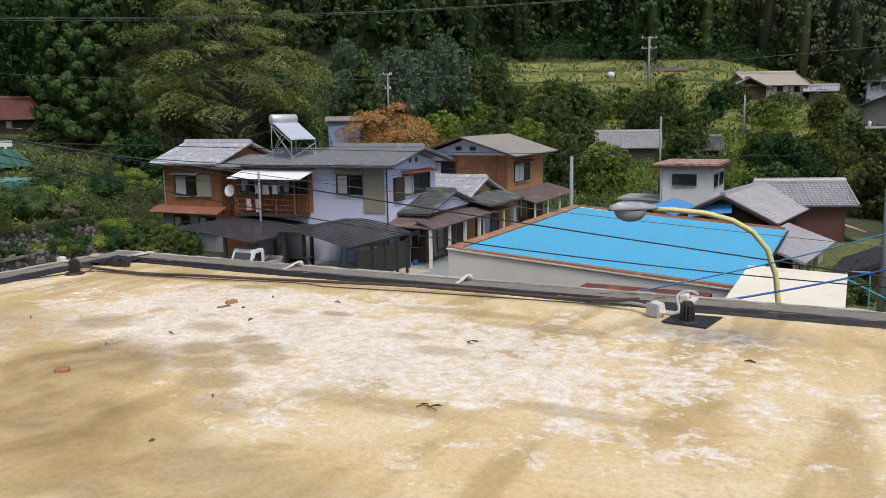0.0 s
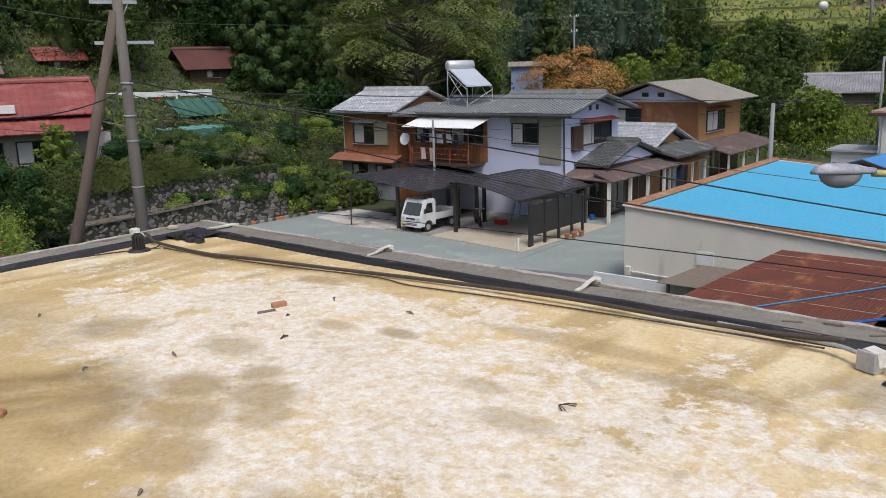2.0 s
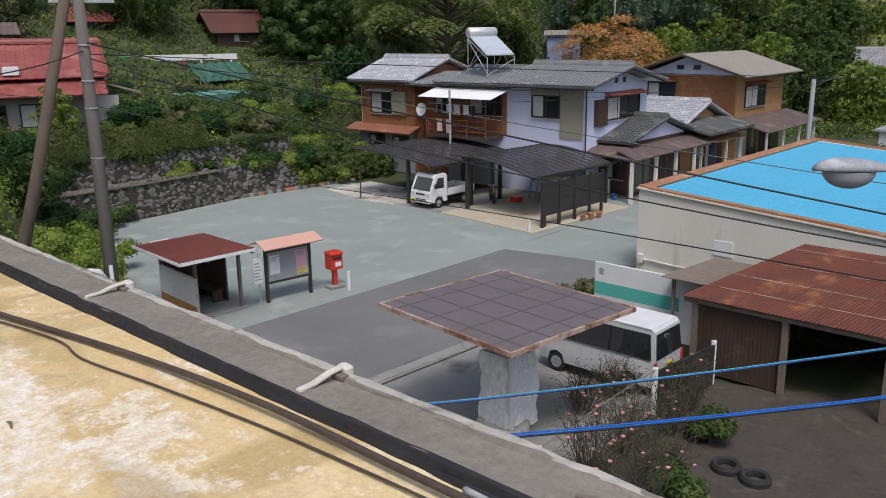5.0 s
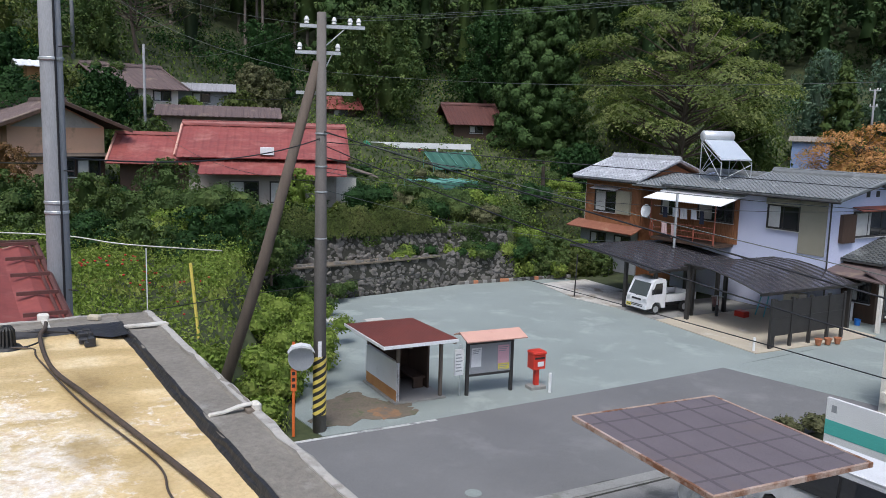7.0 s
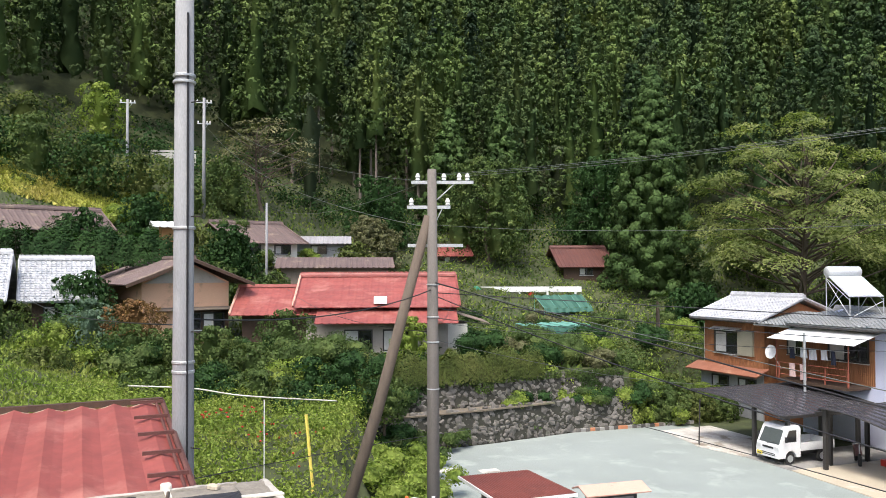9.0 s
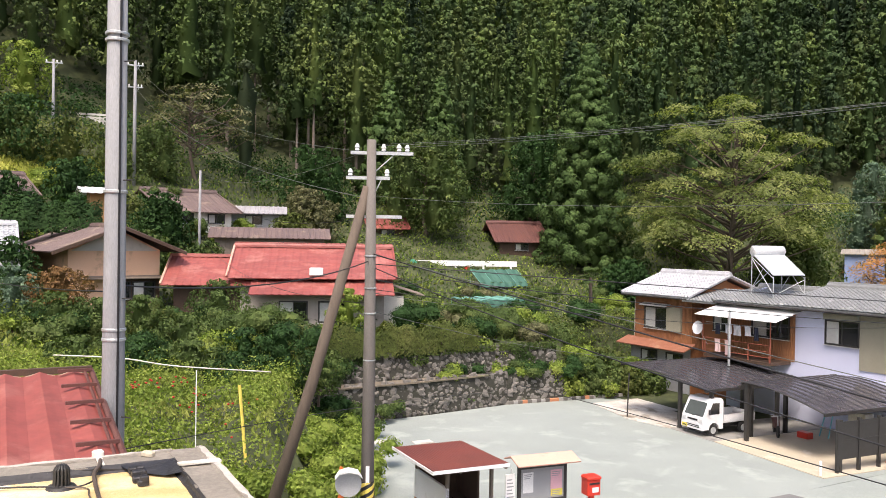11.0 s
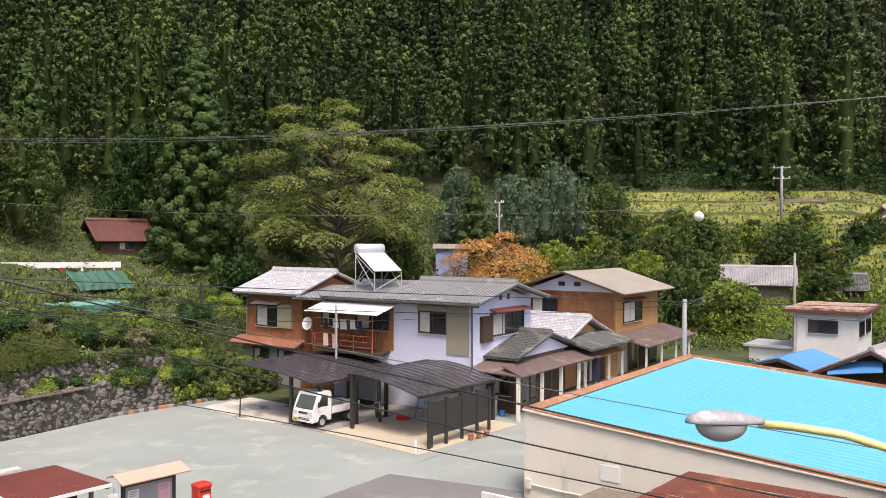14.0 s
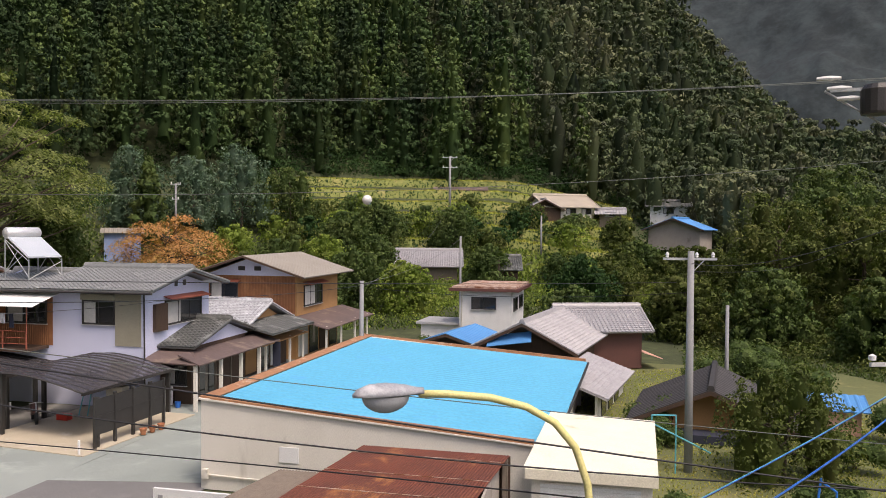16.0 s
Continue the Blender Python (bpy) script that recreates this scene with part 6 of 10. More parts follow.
# ---- white kei van ----
def van(at, yaw):
    t = thing("van", "small white van parked beside a painted wall", "van", at, yaw)
    hw = 0.735
    side = [(0.0, 0.3), (0.0, 0.75), (0.15, 0.95), (0.55, 1.5), (0.72, 1.66), (0.95, 1.74), (3.2, 1.76), (3.3, 1.68), (3.38, 0.9), (3.38, 0.3), (2.98, 0.3), (2.9, 0.52), (2.72, 0.6), (2.52, 0.52), (2.44, 0.3), (0.82, 0.3), (0.74, 0.52), (0.56, 0.6), (0.36, 0.52), (0.28, 0.3)]
    def lean(g):
        g.v = [(x * (1 - 0.13 * max(0.0, (z - 0.95) / 0.8)) * (1 - 0.10 * max(0.0, abs(y - 1.7) - 1.45) / 0.25), y, z) for x, y, z in g.v]
        return g
    part("body", lean(Geo().prism(side, "x", -hw, hw)), M["car_silver"], t, "pearl white body")
    part("roof_panel", lean(Geo().box(-hw + 0.03, hw - 0.03, 0.9, 3.2, 1.745, 1.775, 0.02)), M["car_white"], t)
    for s in (-1, 1):
        x = s * (hw + 0.003)
        lo, hi = min(x, x - s * 0.02), max(x, x - s * 0.02)
        part("window_band", lean(Geo().prism([(0.42, 0.99), (3.27, 0.99), (3.2, 1.62), (0.74, 1.6)], "x", lo - 0.001 * s, hi - 0.001 * s)), M["black_plastic"], t)
        part("side_window", lean(Geo().prism([(0.45, 1.0), (1.05, 1.0), (1.05, 1.6), (0.75, 1.57), (0.62, 1.45)], "x", lo + 0.002 * s, hi + 0.002 * s)), M["glass"], t)
        part("side_window", lean(Geo().prism([(1.12, 1.0), (2.1, 1.0), (2.1, 1.6), (1.12, 1.6)], "x", lo + 0.002 * s, hi + 0.002 * s)), M["glass"], t)
        part("side_window", lean(Geo().prism([(2.17, 1.0), (3.22, 1.0), (3.18, 1.6), (2.17, 1.6)], "x", lo + 0.002 * s, hi + 0.002 * s)), M["glass"], t)
        part("tail_light", Geo().box(s * 0.66 - 0.05, s * 0.66 + 0.05, 3.36, 3.40, 0.62, 0.95), M["red_box"], t)
        part("headlight", Geo().box(s * 0.55 - 0.14, s * 0.55 + 0.14, -0.02, 0.05, 0.62, 0.78, 0.02), M["alu"], t)
    part("rear_window", Geo().slab((-0.56, 3.332, 1.62), (0.56, 3.332, 1.62), (0.62, 3.395, 1.0), (-0.62, 3.395, 1.0), 0.02), M["glass"], t)
    part("windscreen", Geo().slab((-0.62, 0.14, 0.98), (0.62, 0.14, 0.98), (0.58, 0.60, 1.58), (-0.58, 0.60, 1.58), 0.02), M["glass"], t)
    part("bumper", Geo().box(-0.72, 0.72, 3.36, 3.44, 0.3, 0.55, 0.03), M["car_white"], t)
    part("number_plate", Geo().box(-0.16, 0.16, 3.40, 3.415, 0.68, 0.84), M["paper_yellow"], t, "yellow number plate with plain bars")
    part("plate_bar", Geo().box(-0.12, 0.12, 3.415, 3.42, 0.71, 0.77), M["black_plastic"], t)
    for x in (-0.64, 0.64):
        for y in (0.56, 2.72):
            wheel(t, x, y)
    return t


van((2.09, 23.93, 0.03), -121)
# ---- painted wall board ----
t = thing("painted_wall", "white hoarding with a teal band", "hoarding", (4.45, 33.0, 0), -31)
part("board", Geo().box(1.8, 6.2, -5.7, -5.6, 0, 1.92), M["white_paint"], t)
part("band", Geo().box(1.8, 4.6, -5.706, -5.7, 0.92, 1.32), M["teal"], t, "teal painted band")
part("post", Geo().box(6.05, 6.2, -5.6, -5.45, 0, 1.9), M["steel"], t)
part("emblem", Geo().box(1.95, 2.1, -5.706, -5.7, 1.55, 1.75), M["grey_board"], t, "small grey painted mark")
t = thing("awning_roof", "small grey corrugated awning beside the lean-to", "awning", (4.45, 33.0, 0), -31)
part("sheet", Geo().corrugated((4.9, -4.2, 2.25), (1.6, 0, 0), (-0.55, -2.2, -0.15), 0.09, 0.012, 0.02), M["wood_old"], t, "grey weathered corrugated sheet")
part("post", Geo().box(4.6, 4.68, -6.2, -6.12, 0, 2.1), M["wood_old"], t)
part("post", Geo().box(5.9, 5.98, -6.2, -6.12, 0, 2.1), M["wood_old"], t)
# ---- wire fence and tyres ----
t = thing("wire_fence", "low fence of pale posts and wire by the shrub bed", "fence")
fp = [(2.3, 16.6), (3.4, 18.7), (4.6, 20.8), (6.1, 22.8)]
for x, y in (fp[0], fp[2], fp[3]):
    part("post", Geo().box(x - 0.06, x + 0.06, y - 0.06, y + 0.06, 0, 1.2), M["white_paint"], t)
for z in (0.3, 0.6, 0.9, 1.15):
    part("strand", Geo().tube([(x, y, z) for x, y in fp[:3]], 0.012 if z < 1.1 else 0.025, 4), M["wood_old"], t)
part("sheet_panel", Geo().add([(4.6, 20.8, 0.02), (6.1, 22.8, 0.02), (6.1, 22.8, 1.12), (4.6, 20.8, 1.12), (4.65, 20.77, 0.02), (6.15, 22.77, 0.02), (6.15, 22.77, 1.12), (4.65, 20.77, 1.12)], [(0, 1, 2, 3), (7, 6, 5, 4), (3, 2, 6, 7), (0, 4, 5, 1), (1, 5, 6, 2), (0, 3, 7, 4)]), M["dark_metal"], t, "dark sheet panel")
for x, y in ((5.95, 18.5), (6.45, 18.1)):
    t = thing("tyre", "old car tyre lying on the ground", "tyre", (x, y, 0.0), 20, "tyres on the ground")
    pr = [(0.19, 0.02), (0.27, 0.0), (0.31, 0.06), (0.31, 0.14), (0.27, 0.2), (0.19, 0.18), (0.18, 0.1)]
    g = Geo()
    n = 22
    g.add([(r * math.cos(2 * math.pi * k / n), r * math.sin(2 * math.pi * k / n), h) for r, h in pr for k in range(n)],
          [(i * n + k, i * n + (k + 1) % n, ((i + 1) % 7) * n + (k + 1) % n, ((i + 1) % 7) * n + k) for i in range(7) for k in range(n)])
    part("ring", g, M["tyre"], t)

# ---- houses along the lane ----
t = thing("porch_house", "low dark tiled wing with white gable and brown pent roof", "house", (HX, HY, 0), HYAW)
wall_box(t, 3.44, 5.2, 1.5, 7.6, 0, 2.95, M["wood_dark"])
part("gable", Geo().prism([(2.0, 2.95), (8.0, 2.95), (5.2, 3.85)], "x", 5.05, 5.21), M["white_wall"], t, "white gable")
gable_roof(t, "roof", 2.5, 5.55, 1.2, 5.2, 8.6, 2.95, 3.95, 3.0, M["tile_dark"], label="dark glazed tile roof")
part("pent_roof", Geo().slab((5.2, 0.2, 2.75), (5.2, 9.2, 2.75), (6.6, 9.4, 2.35), (6.6, -0.2, 2.35), 0.07), M["roof_brown"], t, "brown sheet pent roof")
part("pent_roof", Geo().slab((3.5, 1.5, 2.8), (5.3, 1.5, 2.8), (6.4, -0.2, 2.35), (3.3, -0.2, 2.45), 0.07), M["roof_brown"], t)
for y in (0.0, 2.6, 4.9, 7.2):
    part("post", Geo().box(6.2, 6.36, y - 0.08, y + 0.08, 0, 2.36), M["ivory"], t)
for k, y in enumerate((2.2, 4.0, 5.8)):
    part("door", Geo().box(5.2, 5.26, y, y + 1.6, 0.2, 2.1), M["wood_dark"] if k else M["glass"], t)
    part("door_frame", Geo().box(5.2, 5.28, y - 0.08, y, 0.1, 2.2), M["wood_old"], t)
window(t, 3.9, 1.5, 1.0, 1.0, 1.0)
part("washing_machine", Geo().box(3.7, 4.3, 0.7, 1.3, 0, 0.95, 0.03), M["white_paint"], t, "white washing machine")
part("bucket", Geo().lathe([(0.12, 0), (0.16, 0.3), (0.0, 0.3)], 12, (4.9, 0.7, 0)), M["cable_blue"], t, "blue bucket")
t = thing("middle_house", "single-storey house with pale tiled gable roof and dark timber front", "house", (HX, HY, 0), HYAW)
wall_box(t, -1.0, 4.4, 9.0, 15.5, 0, 3.0, M["wood_dark"], ridge=(12.0, 4.1))
gable_roof(t, "roof", -1.2, 4.9, 8.2, 12.0, 15.6, 3.0, 4.3, 3.05, M["tile_pale"], label="pale silvery pantile roof")
part("gable", Geo().prism([(9.8, 3.2), (14.2, 3.2), (12.0, 4.1)], "x", 4.4, 4.5), M["tan_wall"], t, "ochre gable with timber")
g = Geo().tiles((4.4, 8.2, 3.35), (0, 6.6, 0), (2.3, 0, -0.55))
part("front_roof", g, M["tile_dark"], t, "dark pantile front roof")
part("pent_roof", Geo().slab((4.4, 8.0, 2.45), (4.4, 15.0, 2.45), (6.2, 15.0, 2.15), (6.2, 8.0, 2.15), 0.06), M["tan_wall"], t)
for y in (8.8, 10.6, 12.4, 14.6):
    part("post", Geo().box(5.9, 6.03, y - 0.06, y + 0.06, 0, 2.2), M["ivory"], t)
for k, y in enumerate((9.2, 11.0, 12.8)):
    part("door", Geo().box(4.4, 4.46, y, y + 1.5, 0.15, 2.05), (M["tan_wall"], M["glass"], M["curtain"])[k], t)
solo("banner", Geo().box(-0.25, 0.25, -0.01, 0.01, 0.4, 1.9), M["laundry_dark"], "dark blue upright banner on the shop front", "banner", tuple((pose(HX, HY, 0, 0, 0, HYAW) @ Vector((6.3, 9.6, 0.3)))), HYAW)
solo("air_conditioner", Geo().box(-0.4, 0.4, -0.15, 0.15, 0, 0.6, 0.03), M["ivory"], "white air conditioner unit on the tiled roof", "air conditioner", tuple((pose(HX, HY, 0, 0, 0, HYAW) @ Vector((3.0, 7.9, 3.2)))), HYAW)
t = thing("house", "two-storey ochre brown house with beige sheet roof", "house", (HX, HY, 0), HYAW)
wall_box(t, -2.2, 4.8, 16.3, 24.5, 0, 5.75, M["tan_wall"], "ochre brown wall", ridge=(1.3, 7.0), axis="y")
cladding(t, -2.1, 4.7, 16.3, 2.9, 5.7, M["brown_wall"])
part("gable_face", Geo().prism([(-2.1, 5.75), (4.7, 5.75), (1.3, 6.95)], "y", 16.22, 16.3), M["white_wall"], t, "pale gable")
for x in (0.5, 1.7):
    part("vent", Geo().box(x, x + 0.5, 16.18, 16.22, 6.1, 6.4), M["dark_metal"], t)
part("roof", Geo().ribbed((1.3, 15.2, 7.15), (0, 10.3, 0), (4.5, 0, -1.42), 0.4, 0.035, 0.08), M["roof_beige"], t, "beige ribbed sheet roof")
part("roof", Geo().ribbed((1.3, 15.2, 7.15), (0, 10.3, 0), (-4.5, 0, -1.42), 0.4, 0.035, 0.08), M["roof_beige"], t)
part("barge_board", Geo().prism([(-3.2, 5.62), (1.3, 7.02), (5.8, 5.62), (5.8, 5.74), (1.3, 7.15), (-3.2, 5.74)], "y", 15.15, 15.22), M["wood_dark"], t)
window(t, -1.6, 16.27, 3.7, 2.0, 1.5, panes=2, hood=M["rail_red"])
window(t, 4.8, 17.6, 3.6, 3.4, 1.4, "+x", 3, hood=M["rail_red"], curtain=0.6)
part("pent_roof", Geo().slab((4.8, 15.6, 3.0), (4.8, 25.6, 3.0), (7.4, 25.8, 2.3), (7.4, 15.4, 2.3), 0.07), M["roof_brown"], t, "brown sheet pent roof")
for k in range(4):
    part("post", Geo().box(7.0, 7.12, 16.0 + 3 * k, 16.12 + 3 * k, 0, 2.4), M["ivory"], t)
    part("door", Geo().box(4.8, 4.86, 16.6 + 2.0 * k, 18.2 + 2.0 * k, 0.15, 2.1), (M["curtain"], M["glass"], M["wood_dark"], M["glass"])[k], t)
# laundry on the balcony
for k, (x, w, h, m, lab) in enumerate(((-5.0, 0.45, 0.5, "laundry_white", "white towel"), (-4.45, 0.5, 0.55, "laundry_white", "white shirt"), (-3.7, 0.4, 0.5, "laundry_white", "white cloth"), (-5.7, 0.35, 0.6, "laundry_dark", "navy shirt"), (-3.1, 0.3, 0.7, "laundry_dark", "dark shirt"), (-5.6, 0.4, 0.7, "laundry_pink", "pink towel"), (-4.9, 0.4, 0.8, "laundry_pink", "pink towel"))):
    low = m == "laundry_pink"
    g = Geo().sheet((0, 0, 0), (w, 0, 0), (0, 0, -h), 6, 6, lambda i, j: 0.03 * math.sin(i * 1.9 + j * 0.4), 0.008)
    solo("laundry", g, M[m], lab + " hanging on the balcony", "laundry", tuple(pose(HX, HY, 0, 0, 0, HYAW) @ Vector((x, -1.52 if not low else -1.66, 4.74 if not low else 3.9))), HYAW, "laundry on the balcony")
t = thing("satellite_dish", "small white satellite dish on the balcony", "satellite dish", tuple(pose(HX, HY, 0, 0, 0, HYAW) @ Vector((-6.9, -1.5, 4.35))), HYAW)
part("dish", Geo().add([], []).lathe([(0.0, 0.0), (0.2, 0.03), (0.38, 0.1), (0.38, 0.115), (0.2, 0.045), (0.0, 0.015)], 20), M["white_paint"], t).matrix_basis = pose(0, 0, 0, 80, 0, 0)
part("arm", Geo().tube([(0, 0, 0), (0, 0.2, -0.3), (0.4, 0.25, -0.9)], 0.025, 6), M["steel"], t)


# ---- poles, lamp and wires ----
def insulator(t, x, y, z, s=1.0):
    part("insulator", Geo().lathe([(0.02, 0), (0.07 * s, 0.03), (0.05 * s, 0.08), (0.075 * s, 0.11), (0.04 * s, 0.2), (0.0, 0.22)], 10, (x, y, z)), M["porcelain"], t)


def arm(t, z, x0, x1, bells=(), y=0.13, brace=True):
    part("crossarm", Geo().box(x0, x1, y - 0.04, y + 0.04, z - 0.045, z + 0.045), M["steel"], t)
    if brace:
        part("arm_brace", Geo().tube([(0, y, z - 0.6), (x1 * 0.55, y, z - 0.02)], 0.018, 5), M["steel"], t)
    for x in bells:
        insulator(t, x, y, z + 0.045)


PX, PY = -9.95, 22.1
t = thing("utility_pole", "weathered utility pole with crossarms, insulators and striped guard", "utility pole", (PX, PY, 0), 36)
part("shaft", Geo().tube([(0, 0, -0.3), (0.0, 0, 6), (-0.02, 0, 11.75)], [0.19, 0.165, 0.125], 16), M["pole_brown"], t, smooth=True)
arm(t, 11.4, -0.6, 1.15, (-0.42, 0.32, 0.75, 0.98))
arm(t, 10.7, -0.72, 0.5, (-0.6, 0.42))
arm(t, 9.62, -0.7, 0.85, (), brace=False)
for z in (2.6, 5.6, 6.9, 7.6, 8.5):
    part("band", Geo().lathe([(0.15, 0), (0.176, 0.01), (0.176, 0.04), (0.15, 0.05)], 16, (0, 0, z)), M["steel"], t)
part("guard", Geo().lathe([(0.186, 0.5), (0.193, 0.5), (0.193, 2.25), (0.186, 2.25)], 20), M["black_plastic"], t, "black warning guard")
for k in range(-3, 8):
    g = Geo()
    vs = []
    for q in range(21):
        a = 2 * math.pi * q / 20
        for w in (0.0, 0.115):
            for r in (0.192, 0.1965):
                vs.append((r * math.cos(a), r * math.sin(a), min(2.24, max(0.51, 0.52 + 0.23 * k + 0.69 * q / 20 + w))))
    g.add(vs, [(4 * q + c, 4 * q + 4 + c, 4 * q + 4 + e, 4 * q + e) for q in range(20) for c, e in ((0, 1), (1, 3), (3, 2), (2, 0))])
    part("stripe", g, M["yellow"], t, "yellow slanting warning stripe")
part("sign_plate", Geo().box(-0.05, 0.05, -0.19, -0.18, 2.2, 2.7), M["paper"], t, "small white plate")
t = thing("pole_brace", "leaning weathered timber prop bracing the utility pole", "pole prop")
part("shaft", Geo().tube([(-12.75, 20.35, -0.6), (-11.3, 21.3, 5.0), (-10.05, 22.05, 10.45)], [0.18, 0.16, 0.13], 14), M["wood_pole"], t, smooth=True)
t = thing("utility_pole", "thick grey steel-banded utility pole beside the red shed", "utility pole", (-7.25, 11.65, 0))
part("shaft", Geo().tube([(0, 0, 0), (0, 0, 7), (0, 0, 15)], [0.20, 0.165, 0.135], 20), M["pole_conc"], t, smooth=True)
for z in (5.0, 7.35, 7.5, 9.6, 11.9, 12.0):
    part("band", Geo().lathe([(0.17, 0), (0.178, 0.01), (0.178, 0.04), (0.17, 0.05)], 20, (0, 0, z)), M["steel"], t)
for k in range(9):
    part("step_bolt", Geo().cyl((0, 0, 6.2 + 0.9 * k), (0.34 * (-1) ** k, 0.05, 6.2 + 0.9 * k), 0.011, n=5), M["dark_metal"], t)
part("riser_cable", Geo().tube([(0.17, -0.05, 0), (0.165, -0.05, 7), (0.15, -0.05, 13)], 0.018, 5), M["wire"], t)


def plain_pole(x, y, z0, z1, r=0.13, arms=(), yaw=0.0, label="grey concrete utility pole", material=None):
    t = thing("utility_pole", label, "utility pole", (x, y, 0), yaw)
    part("shaft", Geo().tube([(0, 0, z0 - 0.5), (0, 0, z1)], [r, r * 0.72], 12), material or M["pole_conc"], t, smooth=True)
    for z, w in arms:
        arm(t, z, -w, w, (-w * 0.85, 0.25, w * 0.85), brace=True)
    return t


plain_pole(22.0, 29.9, 0, 8.35, 0.17, ((8.05, 1.0),), -20, "pale grey concrete pole with a white crossarm on the grass")
plain_pole(30.4, 39.0, 0, 5.3, 0.12, (), 0, "plain grey pole among shrubs")
plain_pole(13.1, 47.2, 0, 6.25, 0.15, (), 0, "short grey concrete pole beside the lane")
plain_pole(40.2, 115.5, lift1(40.2, 115.5), 19.4, 0.2, ((19.2, 1.1), (17.8, 1.1)), -15, "tall pole with two crossarms below the terraced fields")
plain_pole(28.5, 76.0, 0, 8.4, 0.13, (), 0, "slim pole behind the white building")
plain_pole(47.5, 100.0, lift1(47.5, 100.0), 10.8, 0.14, (), 0, "slim grey pole on the slope")
plain_pole(-42.5, 46.1, lift1(-42.5, 46.1), 13.9, 0.12, (), 0, "slim grey metal pole between the houses")
plain_pole(-56.2, 51.3, lift1(-56.2, 51.3), 24.3, 0.17, ((23.9, 0.7), (22.0, 0.6)), 48, "tall pole on the upper lane")
plain_pole(-63.5, 48.5, lift1(-63.5, 48.5), 24.6, 0.15, ((24.3, 0.7),), 48, "pole beside the upper guard rail")
plain_pole(74.0, 121.0, lift1(74.0, 121.0), 21.0, 0.18, ((20.8, 1.0),), -30, "far pole with crossarm by the woods")
plain_pole(3.0, 108.0, lift1(3.0, 108.0), 14.3, 0.14, ((14.2, 0.6), (12.4, 0.4)), 0, "pole half hidden in foliage")
# street lamp
t = thing("street_lamp", "street lamp with grey bowl head on a curved pale yellow arm", "street lamp")
part("pole", Geo().tube([(9.35, 13.42, 0), (9.33, 13.45, 3), (9.30, 13.5, 5.0), (9.24, 13.54, 5.6), (9.08, 13.6, 6.1), (8.8, 13.68, 6.45), (8.4, 13.76, 6.68), (7.9, 13.83, 6.82), (7.3, 13.9, 6.89), (6.9, 13.93, 6.91)], 0.054, 12), M["lamp_yellow"], t, "pale yellow curved arm", smooth=True)
g = Geo()
n = 18
prof = [(-0.02, 0.06, 0.065), (0.1, 0.085, 0.08), (0.25, 0.15, 0.12), (0.5, 0.20, 0.15), (0.72, 0.19, 0.14), (0.88, 0.12, 0.085), (0.95, 0.02, 0.02)]
vs = []
for x, w, h in prof:
    for k in range(n):
        a = 2 * math.pi * k / n
        vs.append((6.94 - x, 13.93 + w * math.cos(a), 6.93 + (h if math.sin(a) > 0 else 0.03) * math.sin(a)))
g.add(vs, [(i * n + k, i * n + (k + 1) % n, (i + 1) * n + (k + 1) % n, (i + 1) * n + k) for i in range(len(prof) - 1) for k in range(n)] + [tuple(range(n)), tuple(range((len(prof) - 1) * n, len(prof) * n))])
part("head", g, M["lamp_grey"], t, "grey mottled lamp housing", smooth=True)
g = Geo()
vs = []
for i in range(7):
    b = i / 6 * math.pi / 2
    for k in range(n):
        a = 2 * math.pi * k / n
        vs.append((6.44 + 0.33 * math.cos(a) * math.cos(b), 13.93 + 0.18 * math.sin(a) * math.cos(b), 6.91 - 0.235 * math.sin(b)))
g.add(vs, [(i * n + k, i * n + (k + 1) % n, (i + 1) * n + (k + 1) % n, (i + 1) * n + k) for i in range(6) for k in range(n)])
part("bowl", g, M["conduit"], t, "translucent grey lamp bowl", smooth=True)


def cable(a, b, sag, r=0.012, material=None, label="black cable strung overhead between poles", n=20, twist=False):
    a, b = Vector(a), Vector(b)
    pts = []
    for k in range(n + 1):
        s = k / n
        p = a.lerp(b, s)
        p.z -= 4 * sag * s * (1 - s)
        pts.append(p)
    return solo("cable", Geo().tube(pts, r if r < 0.0052 else r * 1.05, 5), material or M["wire"], label, "cable", group="overhead cables", smooth=True)


def on_span(d, z, off=0.0):
    """A place on the span from the pole by the lot to the transformer pole: metres along, height."""
    u = Vector((0.9473, -0.3203, 0))
    w = Vector((0.3203, 0.9473, 0))
    p = Vector((PX, PY, 0)) + u * d + w * off
    return (p.x, p.y, z)


SP = 26.7
for off, z0, z1 in ((0.0, 11.62, 11.62), (0.35, 11.62, 11.66), (0.9, 11.62, 11.7)):
    cable(on_span(0, z0, off), on_span(SP, z1, off * 0.3), 0.42, 0.005, M["wire_pale"], "thin grey power line strung overhead")
cable(on_span(0, 10.2), on_span(SP, 10.35), 0.62, 0.005, M["wire_pale"], "thin overhead line carrying a white marker ball")
solo("marker_ball", Geo().lathe([(0.0, -0.08), (0.048, -0.068), (0.08, -0.024), (0.08, 0.024), (0.048, 0.068), (0.0, 0.08)], 16), M["porcelain"], "white round marker ball on the overhead line", "marker ball", on_span(17.6, 9.6), smooth=True)
cable(on_span(0, 8.6), on_span(SP, 4.85), 0.12, 0.016)
cable(on_span(0, 8.2, 0.1), on_span(SP, 4.9, 0.1), 0.65, 0.014)
cable(on_span(0, 8.55, 0.1), on_span(SP, 5.6, 0.2), 0.2, 0.008, M["wire_pale"])
cable(on_span(0, 8.3), (32.0, 46.0, 6.0), 0.15, 0.013)
cable(on_span(0, 7.6), (4.3, 49.0, 5.4), 0.5, 0.01)
